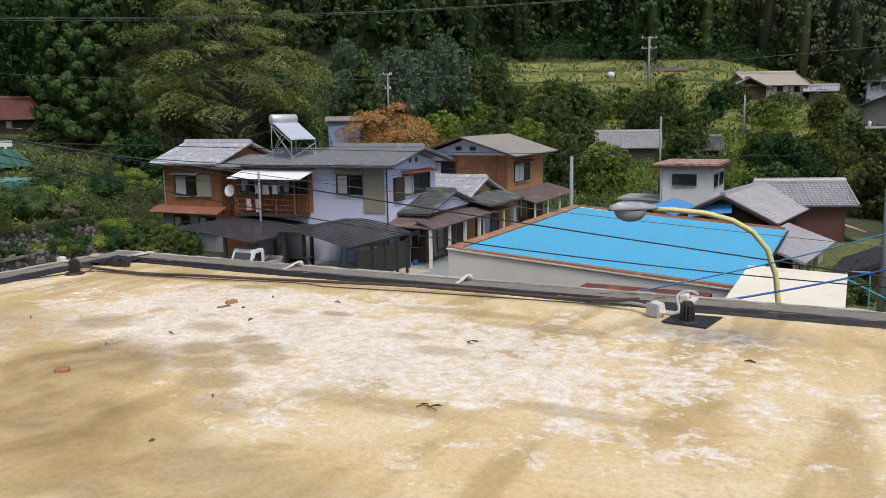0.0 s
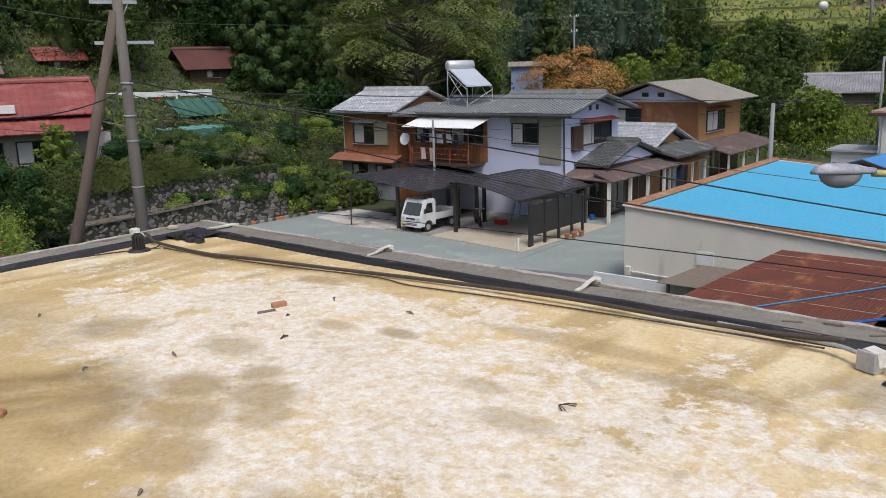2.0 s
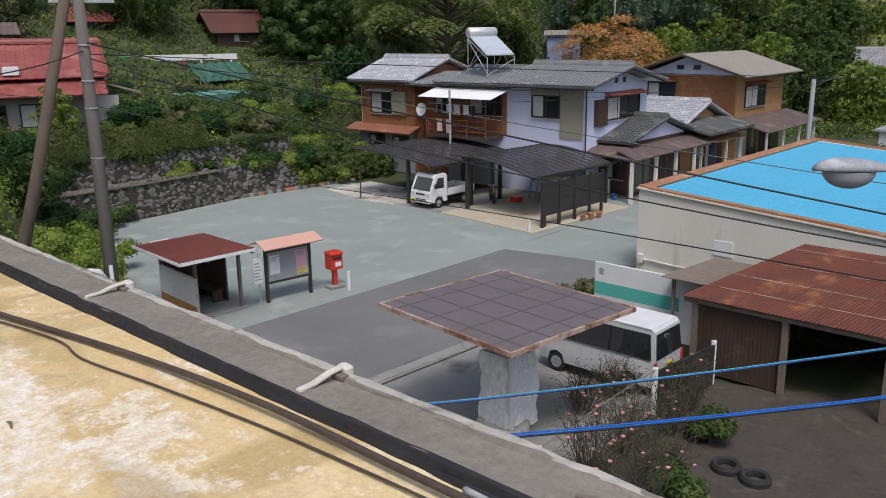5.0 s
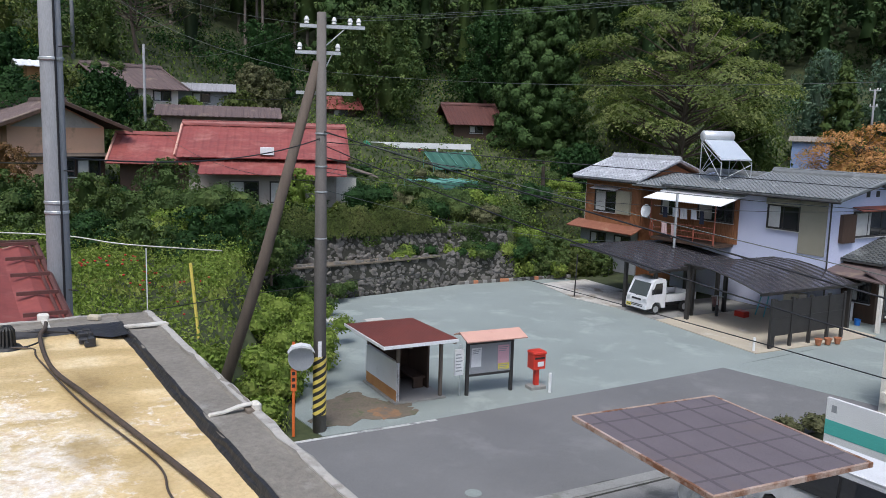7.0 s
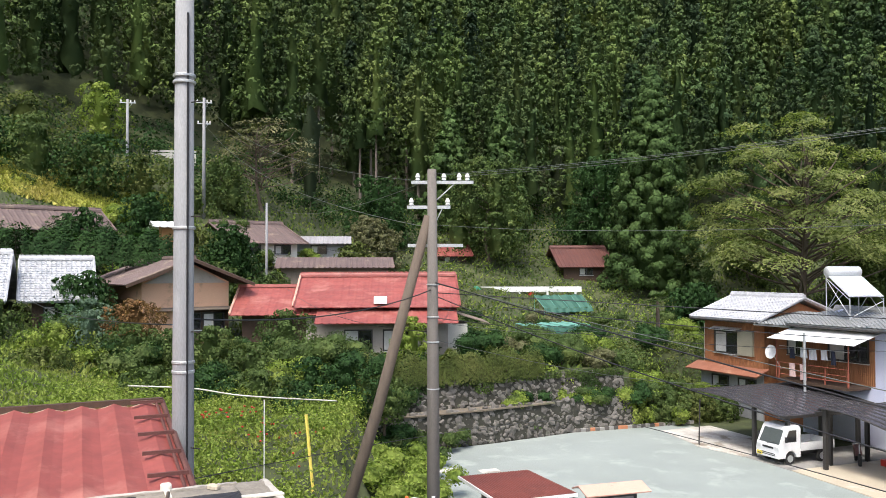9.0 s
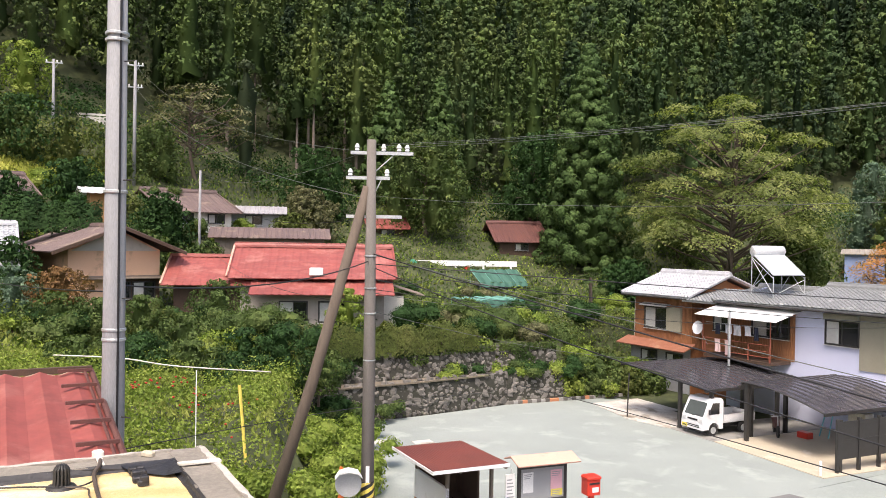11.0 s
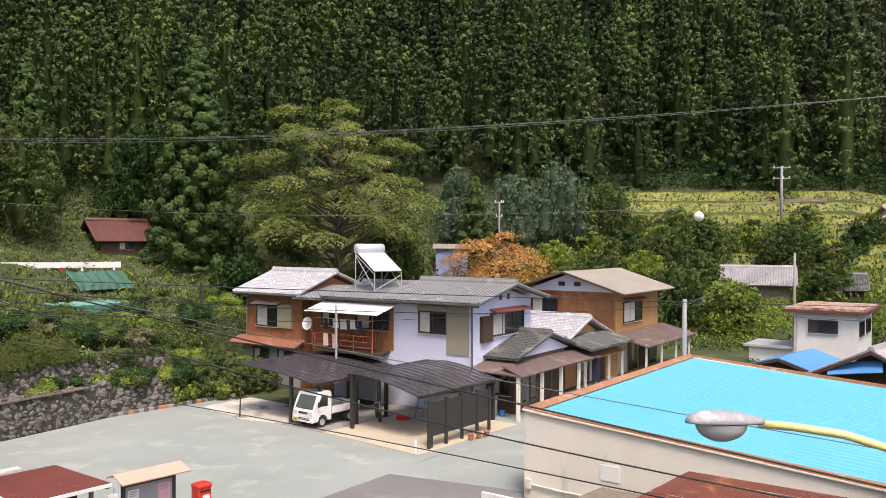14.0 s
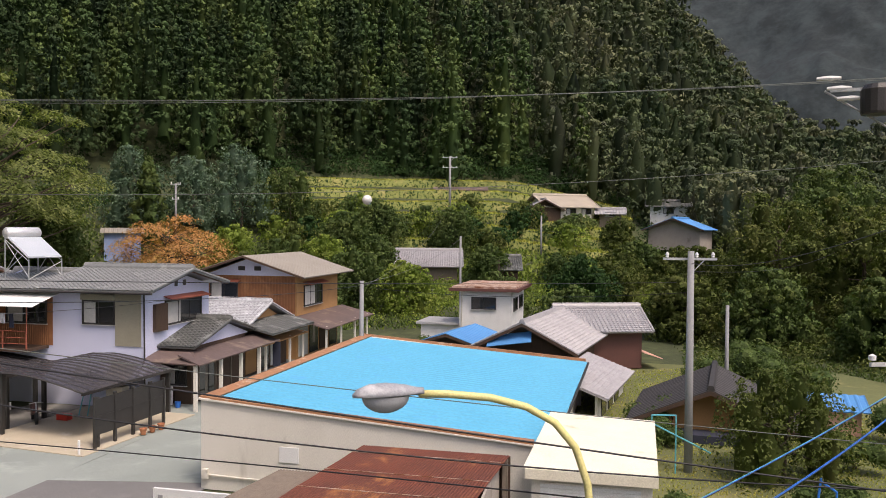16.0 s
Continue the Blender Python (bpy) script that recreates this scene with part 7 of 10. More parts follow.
cable(on_span(0, 7.9), (-8.5, 49.6, 5.6), 0.5, 0.01)
cable(on_span(0, 7.0), (-8.6, 47.6, 2.9), 0.4, 0.008, M["wire_pale"])
# the next two bow upward, their ends set to fit the camera's view
cable((-17.4, 45.6, 1.05), (15.3, 13.3, 4.3), -0.25, 0.016)
cable((-17.41, 45.21, 0.5), (-10.43, 9.11, 4.87), -0.33, 0.012)
cable((13.1, 47.2, 6.1), (28.5, 76.0, 8.2), 0.6, 0.012, M["wire_pale"])
cable((13.1, 47.2, 5.9), (40.2, 115.5, 12.5), 1.4, 0.012, M["wire_pale"])
cable((13.1, 47.2, 6.0), on_span(3, 8.0), 0.5, 0.012)
cable((PX, PY, 11.5), (-42.5, 46.1, 13.7), 0.8, 0.008, M["wire_pale"])
cable((PX, PY, 10.1), (-56.2, 51.3, 22.0), 1.4, 0.010, M["wire_pale"])
cable((PX, PY, 11.4), (-56.2, 51.3, 23.9), 1.4, 0.008, M["wire_pale"])
cable((PX, PY, 9.6), (-42.5, 46.1, 13.2), 1.2, 0.008)
cable((PX, PY, 7.6), (-24.8, 44.6, 6.9), 0.5, 0.010)
cable((PX, PY, 7.2), (-42.5, 46.1, 9.0), 1.0, 0.010)
cable((PX, PY, 7.9), (-33.0, 66.0, 7.5), 0.9, 0.012)
cable((PX, PY, 7.5), (-20.0, 62.0, 5.0), 0.6, 0.008, M["wire_pale"])
cable((PX, PY, 8.4), (-7.25, 11.65, 8.2), 0.3, 0.014)
cable((-7.25, 11.65, 8.1), (-60.0, 36.0, 8.2), 0.8, 0.012)
cable((-42.5, 46.1, 13.0), (-50.0, 56.0, 11.5), 0.3, 0.008)
cable((22.0, 29.9, 7.9), (15.3, 13.3, 9.5), 0.4, 0.01)
cable((22.0, 29.9, 7.6), (60.0, 62.0, 8.0), 0.8, 0.01)
cable((22.0, 29.9, 6.8), (14.0, 47.5, 5.8), 0.3, 0.01)
for e1, e2, sag, second, r in (((1.21, 6.5, 6.55), (16.58, 12.3, 8.56), 0.5, "cable_cyan", 0.0032), ((2.0, 6.02, 6.71), (16.38, 13.98, 6.94), 0.45, "cable_blue", 0.0048)):
    for dz, m, off in ((0.0, "cable_blue", 0.0), (r * 1.7, second, r * 1.7), (-r * 1.5, "wire", -r)):
        cable((e1[0], e1[1] + off, e1[2] + dz), (e2[0], e2[1] + off, e2[2] + dz), sag, r, M[m], "bright blue service cable strung past the roof" if m != "wire" else "black service cable strung past the roof")
# pole with a transformer and pin insulators at the lane
t = thing("utility_pole", "concrete utility pole carrying a dark transformer and white insulators", "utility pole", (15.45, 13.1, 0))
part("shaft", Geo().cyl((0, 0, 0), (0, 0, 12.6), 0.17, 0.12, 14), M["pole_conc"], t)
part("crossarm", Geo().box(-0.03, 0.03, -0.6, 1.1, 11.05, 11.11), M["steel"], t).matrix_basis = pose(0, 0, 0, 0, 0, 50)
part("crossarm", Geo().box(-0.025, 0.025, -0.6, 1.9, 11.42, 11.47), M["steel"], t).matrix_basis = pose(0, 0, 0, 0, 0, 50)
part("brace", Geo().tube([(-1.5, 1.3, 11.45), (-0.1, 0.1, 10.2)], 0.02, 6), M["steel"], t)
for k in range(3):
    q = (-1.45 + 0.12 * k, 1.22 - 0.1 * k, 11.65 - 0.17 * k)
    part("insulator", Geo().tube([(q[0] - 0.16, q[1] + 0.14, q[2]), (q[0], q[1], q[2]), (q[0] + 0.12, q[1] - 0.1, q[2])], [0.03, 0.045, 0.025], 8), M["porcelain"], t)
part("transformer", Geo().lathe([(0.0, 0.0), (0.24, 0.02), (0.25, 0.06), (0.25, 0.42), (0.2, 0.5), (0.0, 0.52)], 16, (-0.95, 0.75, 11.0)), M["dark_metal"], t, "dark transformer can")
part("bracket", Geo().box(-1.15, -0.1, 0.47, 0.53, 6.97, 7.03), M["alu"], t).matrix_basis = pose(0, 0, 0, 0, 0, -10)
part("insulator", Geo().lathe([(0.0, 0.0), (0.06, 0.02), (0.06, 0.09), (0.0, 0.12)], 10, (-0.98, 0.72, 7.05)), M["porcelain"], t)

# ---- red shed beside the roof ----
t = thing("red_shed", "shed roof of faded red ribbed sheet beside the grey pole", "shed", (RX, RY, 0), RYAW)
def wave(i, j):
    return (0.0, 0.03, 0.075, 0.03)[i % 4] + 0.004 * j
part("roof_sheet", Geo().sheet((-8.7, 0.0, 6.6), (0, -6.6, 0), (4.6, 0, -0.5), 52, 3, wave, 0.02), M["roof_red"], t, "faded red sheet with tall ribs")
part("ridge_board", Geo().box(-8.78, -8.66, -6.6, 0.05, 6.62, 6.72), M["wood_dark"], t, "dark board along the ridge")
for k in range(13):
    part("mortar_fill", Geo().prism([(-0.02 - 0.508 * k, 6.6), (-0.27 - 0.508 * k, 6.66), (-0.48 - 0.508 * k, 6.6)], "x", -8.665, -8.62), M["slab"], t)
part("verge_board", Geo().tube([(-8.72, 0.03, 6.66), (-4.1, 0.03, 6.16)], 0.045, 6), M["roof_maroon"], t, "dark red verge board")
part("verge_board", Geo().tube([(-8.72, -0.08, 6.68), (-4.1, -0.08, 6.18)], 0.025, 5), M["roof_maroon"], t)
for k in range(5):
    x = -8.5 + 0.92 * k
    part("verge_bar", Geo().box(x, x + 0.05, -0.5, 0.02, 6.69 - 0.1087 * (x + 8.7), 6.74 - 0.1087 * (x + 8.7)), M["roof_maroon"], t)
part("wall", Geo().box(-8.5, -4.5, -6.3, -0.15, 0, 6.05), M["wall_plaster"], t)

# ---- houses on the slopes ----
def cottage(at, yaw, w, d, h, rise, roof, wall, label, style="ribs", over=0.7, axis="x", windows=2, ridge=True, low=0.0, wall_label=""):
    """A small house: its front wall on local y = 0 from -w/2 to w/2, gable roof along x or y."""
    t = thing("house", label, "house", at, yaw)
    if axis == "x":
        wall_box(t, -w / 2, w / 2, 0, d, -low, h, wall, wall_label, ridge=(d / 2, h + rise * 0.9))
        gable_roof(t, "roof", -w / 2 - over, w / 2 + over, -over, d / 2, d + over, h - 0.05, h + rise, h - 0.05, roof, style, ridge)
    else:
        wall_box(t, -w / 2, w / 2, 0, d, -low, h, wall, wall_label, ridge=(0, h + rise * 0.9), axis="y")
        for s in (-1, 1):
            g = Geo()
            o, u, v = (0, -over, h + rise), (0, d + 2 * over, 0), (s * (w / 2 + over), 0, -rise - 0.1)
            g.tiles(o, u, v) if style == "tiles" else g.ribbed(o, u, v, 0.42, 0.035, 0.07)
            part("roof", g, roof, t)
        part("barge_board", Geo().prism([(-w / 2 - over, h - 0.28), (0, h + rise - 0.2), (w / 2 + over, h - 0.28), (w / 2 + over, h - 0.1), (0, h + rise - 0.02), (-w / 2 - over, h - 0.1)], "y", -over - 0.02, -over + 0.06), M["wood_dark"], t)
        if ridge:
            part("ridge", Geo().prism([(-0.18, h + rise), (-0.1, h + rise + 0.2), (0.1, h + rise + 0.2), (0.18, h + rise)], "y", -over, d + over), roof, t)
    for k in range(windows):
        x = -w / 2 + w * (k + 0.5) / windows - 0.7
        window(t, x, 0.0, max(0.7, h - 2.0), 1.4, min(1.2, h * 0.45), panes=2)
    return t


zb = 3.6
t = cottage((-28.6, 42.2, zb), 38, 8.6, 6.5, 3.1, 1.75, M["roof_red"], M["old_render"], "single-storey house with faded red sheet roof behind a hedge", "seams", windows=0, wall_label="grey rendered wall")
part("pent_roof", Geo().seamed((-3.6, 0.0, 2.98), (8.4, 0, 0), (0, -2.1, -0.8)), M["roof_red"], t, "faded red pent roof")
part("bay_wall", Geo().box(-2.6, 2.2, -1.0, 0.0, -0.6, 2.45), M["old_render"], t)
window(t, -1.9, -1.0, 0.5, 1.6, 1.2, curtain=0.5)
window(t, 0.4, -1.0, 0.5, 1.6, 1.2, curtain=0.5)
part("wing_wall", Geo().box(-8.2, -4.3, 0.3, 5.5, -0.5, 2.6), M["wood_dark"], t)
part("wing_roof", Geo().seamed((-8.8, 2.6, 4.2), (5.2, 0, 0), (0, -3.2, -1.6)), M["roof_red"], t)
part("wing_roof", Geo().seamed((-8.8, 2.6, 4.2), (5.2, 0, 0), (0, 3.2, -1.6)), M["roof_red"], t)
part("side_roof", Geo().ribbed((4.4, 1.0, 2.7), (0, 4.0, 0), (2.6, 0, -0.8), 0.4, 0.03, 0.05), M["wood_old"], t, "grey timber side roof")
part("side_wall", Geo().box(4.3, 5.6, 1.3, 4.5, -0.5, 1.9), M["ivory"], t)
for x0, x1, y, z in ((-8.85, -3.6, 2.6, 4.2),):
    part("ridge", Geo().prism([(y - 0.15, z), (y - 0.1, z + 0.2), (y + 0.1, z + 0.2), (y + 0.15, z)], "x", x0, x1), M["roof_red"], t)
part("verge", Geo().tube([(-8.8, 2.6, 4.27), (-8.8, -0.6, 2.68)], 0.07, 6), M["pink_roof"], t, "weathered pale verge trim")
part("verge", Geo().tube([(-5.03, 3.25, 4.95), (-5.03, -0.7, 3.14)], 0.07, 6), M["pink_roof"], t, "weathered pale verge trim")
part("roof_box", Geo().box(-0.2, 0.6, -0.6, -0.3, 3.25, 3.7, 0.03), M["white_paint"], t, "white box on the roof edge")
t = cottage((-37.78, 35.27, 5.13), 71.8, 5.32, 7.32, 3.06, 1.42, M["roof_brown"], M["orange_wall"], "ochre-walled house with shallow brown sheet roof", axis="y", over=1.2, windows=0, low=1.0)
part("gable_face", Geo().prism([(-2.5, 3.0), (2.5, 3.0), (0, 4.25)], "y", -0.06, 0.0), M["wall_plaster"], t, "pale grey gable")
part("pent_roof", Geo().slab((-2.5, 0, 1.55), (2.75, 0, 1.55), (2.75, -0.6, 1.4), (-2.5, -0.6, 1.4), 0.05), M["wood_old"], t)
part("lower_wall", Geo().box(-0.6, 2.6, -0.12, 0, -1, 1.38), M["wood_dark"], t)
for x in (-0.5, 1.0):
    window(t, x, -0.12, 0.2, 1.3, 0.95, curtain=0.5)
cottage((-41.59, 29.33, 5.31), 60.8, 2.65, 5.21, 1.89, 2.33, M["tile_pale"], M["wood_dark"], "low house with pale tiled roof", "tiles", windows=1, low=1)
cottage((-42.6, 24.4, 5.31), 57.0, 3.2, 5.2, 1.95, 2.6, M["tile_pale"], M["wood_dark"], "low tiled house front with pale pantiles and dark timber", "tiles", windows=1, low=1)
cottage((-48.73, 51.98, 9.54), 70.5, 5.5, 9.2, 1.62, 1.82, M["roof_brown"], M["ivory"], "brown-roofed timber house on the terrace", windows=2, low=1)
cottage((-49.0, 58.5, 9.6), 42, 4.5, 4, 1.7, 0.7, M["tile_silver"], M["grey_board"], "small weathered shed with grey sheet roof", windows=1, low=1, ridge=False)
cottage((-41.5, 52.5, 7.0), 42, 8.5, 4, 2.1, 0.8, M["roof_brown"], M["wood_old"], "long low shed with rusty tan roof", windows=0, low=1.5, ridge=False, over=0.5)
cottage((-46.45, 76.1, 8.84), 41.5, 3.2, 5.0, 1.48, 1.03, M["roof_red"], M["wood_dark"], "small dark house with bright red roof", windows=1, low=1)
cottage((-34.85, 84.9, 7.53), 40, 4.9, 7.6, 1.58, 2.09, M["roof_maroon"], M["wood_dark"], "dark timber house with maroon sheet roof", windows=1, low=1)
cottage((-51.77, 34.8, 10.24), 75.7, 6.89, 5.49, 1.51, 1.55, M["roof_brown"], M["wood_old"], "house with brown roof on the upper terrace", windows=1, low=1.5)
cottage((-46.29, 40.34, 11.02), 60, 1.0, 2.0, 1.0, 0.4, M["white_paint"], M["tan_wall"], "tiny ochre shed with white roof", windows=0, low=1, ridge=False)
cottage((-2.6, 101.5, 5.4), 3, 3.8, 4, 3.0, 0.5, M["roof_beige"], M["blue_lattice"], "small faded blue shed under trees", windows=0, low=1, ridge=False, over=0.4)
cottage((31.5, 97.0, 2.6), -18, 7.0, 6, 2.0, 1.8, M["tile_silver"], M["wood_old"], "house with silver-grey roof half hidden by trees", "tiles", windows=0, low=1)
cottage((40.16, 92.62, 2.01), -19, 2.0, 4.55, 2.3, 1.5, M["tile_dark"], M["wood_dark"], "small dark timber house with tiled gable roof", "tiles", over=0.5, windows=0, low=1)
cottage((56.54, 109.85, 10.59), -0.8, 7.17, 7.83, 1.65, 1.77, M["roof_tan"], M["ivory"], "long house with tan roof below the woods", windows=3, low=1)
cottage((52.3, 109.6, 10.6), -14, 4.6, 5, 1.2, 1.5, M["tile_silver"], M["wood_dark"], "annex with grey gable roof", axis="y", windows=0, low=1)
cottage((44.0, 122.0, 14.0), -20, 7.0, 4, 0.9, 0.6, M["roof_brown"], M["wood_dark"], "low brown shed at the field edge", windows=0, low=1, ridge=False)
cottage((61.5, 107.5, 10.3), -30, 3.0, 4, 1.0, 0.7, M["tile_silver"], M["wood_old"], "small grey-roofed shed on the slope", windows=1, low=1)
cottage((71.0, 107.6, 10.79), -31, 5.2, 5, 1.7, 0.8, M["tile_dark"], M["white_paint"], "small white house with dark roof", windows=1, low=1)
cottage((64.85, 96.78, 7.45), -50, 6.73, 6.0, 1.76, 1.44, M["blue_tin"], M["old_render"], "grey rendered house with blue metal roof", axis="y", windows=0, low=1)
# white concrete building
t = thing("white_building", "small white flat-roofed building with red-brown roof edge", "building", (23.4, 61.4, 0), -31)
wall_box(t, 0.1, 4.0, 0, 6.4, 0, 4.5, M["white_paint"], "white painted wall")
part("roof_slab", Geo().box(-0.6, 4.6, -0.5, 6.9, 4.5, 4.72), M["roof_maroon"], t, "red-brown roof edge")
part("roof_lip", Geo().box(-0.4, 4.4, -0.3, 6.7, 4.72, 4.86), M["rust_edge"], t)
window(t, 1.07, 0.0, 3.2, 1.75, 0.8, panes=2, curtain=0)
window(t, 4.0, 1.0, 3.0, 1.6, 0.9, "+x", 2, curtain=0)
window(t, 4.0, 3.8, 3.0, 1.6, 0.9, "+x", 2, curtain=0)
part("downpipe", Geo().tube([(0.3, -0.06, 4.5), (0.3, -0.06, 0)], 0.04, 6), M["pvc"], t)
part("annex", Geo().box(-3.0, 0.05, 0.5, 4.0, 0, 1.9), M["white_paint"], t, "low white annex")
part("annex_roof", Geo().box(-3.3, 0.05, 0.2, 4.2, 1.9, 2.05), M["conduit"], t)
t = cottage((19.65, 52.02, 0.09), -38.5, 2.3, 4.51, 2.1, 0.45, M["blue_tin"], M["wood_dark"], "low dark shed with blue metal gable roof", axis="y", windows=0, over=0.6, ridge=False)
t = cottage((22.46, 46.51, 0.45), -39, 4.79, 8.44, 1.92, 1.48, M["tile_silver"], M["wood_dark"], "dark timber house with silver-grey tiled gable roof", "tiles", axis="y", windows=0, over=0.8)
part("blue_sheet", Geo().slab((-2.2, -0.2, 2.5), (0.4, -0.2, 2.9), (0.6, -1.0, 2.4), (-2.0, -1.0, 2.0), 0.04), M["blue_tin"], t, "blue sheet under the gable")
part("lean_roof", Geo().tiles((3.2, 1.6, 1.6), (0, -8.2, 0), (2.7, 0, -0.95)), M["tile_silver"], t, "silver-grey lean-to roof")
part("lean_wall", Geo().box(5.2, 5.35, -6.2, 1.2, -0.45, 0.72), M["ivory"], t)
part("lean_wall", Geo().box(3.0, 3.15, -6.4, 1.3, -0.45, 1.5), M["wood_dark"], t)
for y in (-5.4, -3.6, -1.8):
    part("door", Geo().box(5.35, 5.4, y, y + 1.2, -0.4, 0.6), M["glass"], t)
t = cottage((30.05, 51.02, 0.07), -11.2, 4.84, 4.3, 2.49, 1.31, M["tile_silver"], M["roof_maroon"], "brown house with silver-grey tiled roof", "tiles", windows=0, over=0.6)
part("pent_roof", Geo().slab((2.45, -0.4, 1.1), (2.45, 3.4, 1.1), (3.7, 3.4, 0.7), (3.7, -0.4, 0.7), 0.05), M["pink_roof"], t, "faded pinkish pent roof")
t = cottage((25.94, 34.03, -0.94), -37, 5.65, 5.78, 1.68, 1.51, M["charcoal"], M["tan_wall"], "low ochre building with dark sheet roof", axis="y", windows=0, over=0.8)
part("porch", Geo().box(-1.5, 2.0, -1.2, -0.1, 0.2, 1.3), M["laundry_dark"], t, "dark boarded porch")
t = cottage((31.59, 32.95, -0.09), -35.4, 2.25, 3.1, 1.31, 0.36, M["blue_tin"], M["pink_roof"], "small orange-red shed with blue metal roof", windows=0, over=0.35, ridge=False)
# garden things up the slope
t = thing("white_beam", "long white painted beam fence along the upper lane", "fence", (-45.0, 70.6, lift1(-42, 72.0) - 1.15), 35)
part("beam", Geo().box(4.6, 15, -0.1, 0.1, 0.5, 1.05), M["white_paint"], t)
part("beam", Geo().box(0, 4.2, 0.3, 0.5, 0.2, 0.75), M["white_paint"], t)
for k in range(6):
    part("post", Geo().box(0.3 + 2.8 * k, 0.5 + 2.8 * k, -0.08, 0.08, -0.8, 0.55), M["white_paint"], t)
t = thing("guard_rail", "pale grey guard rail along the upper road", "guard rail", (-74, 50.5, 20.3), 48)
part("rail", Geo().box(2, 11, -0.05, 0.05, 0.75, 0.95), M["wall_plaster"], t)
part("road_edge", Geo().box(2, 11, -0.3, 0.2, -0.6, 0.6), M["wall_plaster"], t, "pale concrete road edge")
for k in range(6):
    part("post", Geo().cyl((0.5 + 2 * k, 0, 0), (0.5 + 2 * k, 0, 1.0), 0.06, n=8), M["wall_plaster"], t)
solo("oil_drum", Geo().lathe([(0.3, 0), (0.3, 0.85), (0.0, 0.86)], 14), M["red_box"], "red drum beside the upper fence", "drum", (-37.0, 76.5, lift1(-37.0, 76.5) - 0.2))
solo("tarp_heap", Geo().add([(0.62 * (1 - 0.16 * j) * (1 + 0.22 * noise.noise(Vector((math.cos(a) * 1.5, math.sin(a) * 1.5, j)))) * math.cos(a), 0.5 * (1 - 0.16 * j) * math.sin(a), 0.72 * math.sin(j * 0.31) + 0.1 * noise.noise(Vector((a, j, 2)))) for j in range(6) for a in [k * 0.4488 for k in range(14)]], [(j * 14 + k, j * 14 + (k + 1) % 14, (j + 1) * 14 + (k + 1) % 14, (j + 1) * 14 + k) for j in range(5) for k in range(14)] + [tuple(range(70, 84))]), M["tarp_green"], "green tarpaulin heap beside the fence", "tarpaulin", (-41.0, 72.6, lift1(-41.0, 72.6) - 0.5))
for x, y, w, dd, z, up, yaw, m, lab in ((-24.4, 58.7, 5.0, 2.6, 1.35, 0.1, 62, "teal_net", "pale teal net stretched over a garden frame"), (-30.5, 71.9, 5.4, 1.6, 0.75, 1.15, 64, "green_net", "dark green net sloping over a vegetable frame")):
    t = thing("net_frame", lab, "garden net", (x, y, lift1(x, y)), yaw, "garden nets")
    part("top_net", Geo().sheet((-w / 2, 0, z), (w, 0, 0), (0, dd, up), 24, 6, lambda i, j: 0.06 * math.sin(i * 1.3) - 0.05 * math.sin(j * 0.5)), M[m], t)
    part("side_net", Geo().sheet((-w / 2, -0.02, z), (w, 0, 0), (0, -0.25, -z * 0.5), 24, 4, lambda i, j: 0.05 * math.sin(i * 1.7)), M["green_net"], t)
    for k in range(5):
        part("hoop", Geo().tube([(-w / 2 + w * k / 4, 0, 0), (-w / 2 + w * k / 4, 0, z + 0.03), (-w / 2 + w * k / 4, dd, z + up + 0.02), (-w / 2 + w * k / 4, dd, 0)], 0.025, 5), M["teal_net"], t)
for (x, y, z0, h, m, lab, lean) in ((-16.3, 21.7, 2.6, 2.2, "white_paint", "thin white stake on the bank", 0.0), (-14.6, 22.2, 2.0, 2.4, "yellow", "yellow painted stake leaning on the bank", -0.35)):
    solo("stake", Geo().tube([(0, 0, -0.3), (lean, 0, h)], 0.018 if m == "white_paint" else 0.05, 6), M[m], lab, "stake", (x, y, z0))
hose("pipe", "pale water pipe lying across the bank", [(-24, 22.0, 4.6), (-22.3, 23.6, 4.45), (-20.5, 24.6, 4.2), (-18.5, 27.5, 3.8)], 0.024, M["pvc"], "pipe")
t = thing("climbing_frame", "thin bright blue metal frame on the grass", "metal frame", (21.2, 22.6, 0), -20)
for a, b in (((0, 0, 0), (0.25, 0, 2.0)), ((0.7, 0, 0), (0.7, 0, 1.6)), ((0.25, 0, 1.9), (0.7, 0, 1.6)), ((-0.2, 0.5, 1.1), (0.9, 0.3, 1.3))):
    part("bar", Geo().tube([a, b], 0.035, 6), M["cable_blue"], t)
t = thing("climbing_frame", "thin pale blue metal frame beside a pole", "metal frame", (20.6, 30.2, 0), -20)
for a, b in (((0, 0, 0), (0, 0, 2.2)), ((0, 0, 2.2), (0.9, 0, 2.2)), ((0, 0, 1.9), (2.2, 0, 0.8)), ((0.9, 0, 2.2), (0.9, 0, 0))):
    part("bar", Geo().tube([a, b], 0.03, 6), M["cable_cyan"], t)


# ---- stone retaining wall ----
WALL = [(-22.6, 32.6), (-21.16, 35.26), (-18.92, 39.46), (-16.63, 44.58), (-14.4, 47.6)]


def stone_variant(seed):
    r = random.Random(seed)
    bm = bmesh.new()
    bmesh.ops.create_icosphere(bm, subdivisions=1, radius=0.5)
    for v in bm.verts:
        v.co *= 0.7 + 0.5 * r.random()
        v.co.x = max(-0.5, min(0.5, v.co.x * 1.25))
        v.co.z = max(-0.46, min(0.46, v.co.z * 1.25))
    me = bpy.data.meshes.new("stone")
    bm.to_mesh(me)
    bm.free()
    me.materials.append(M["stone"])
    return me


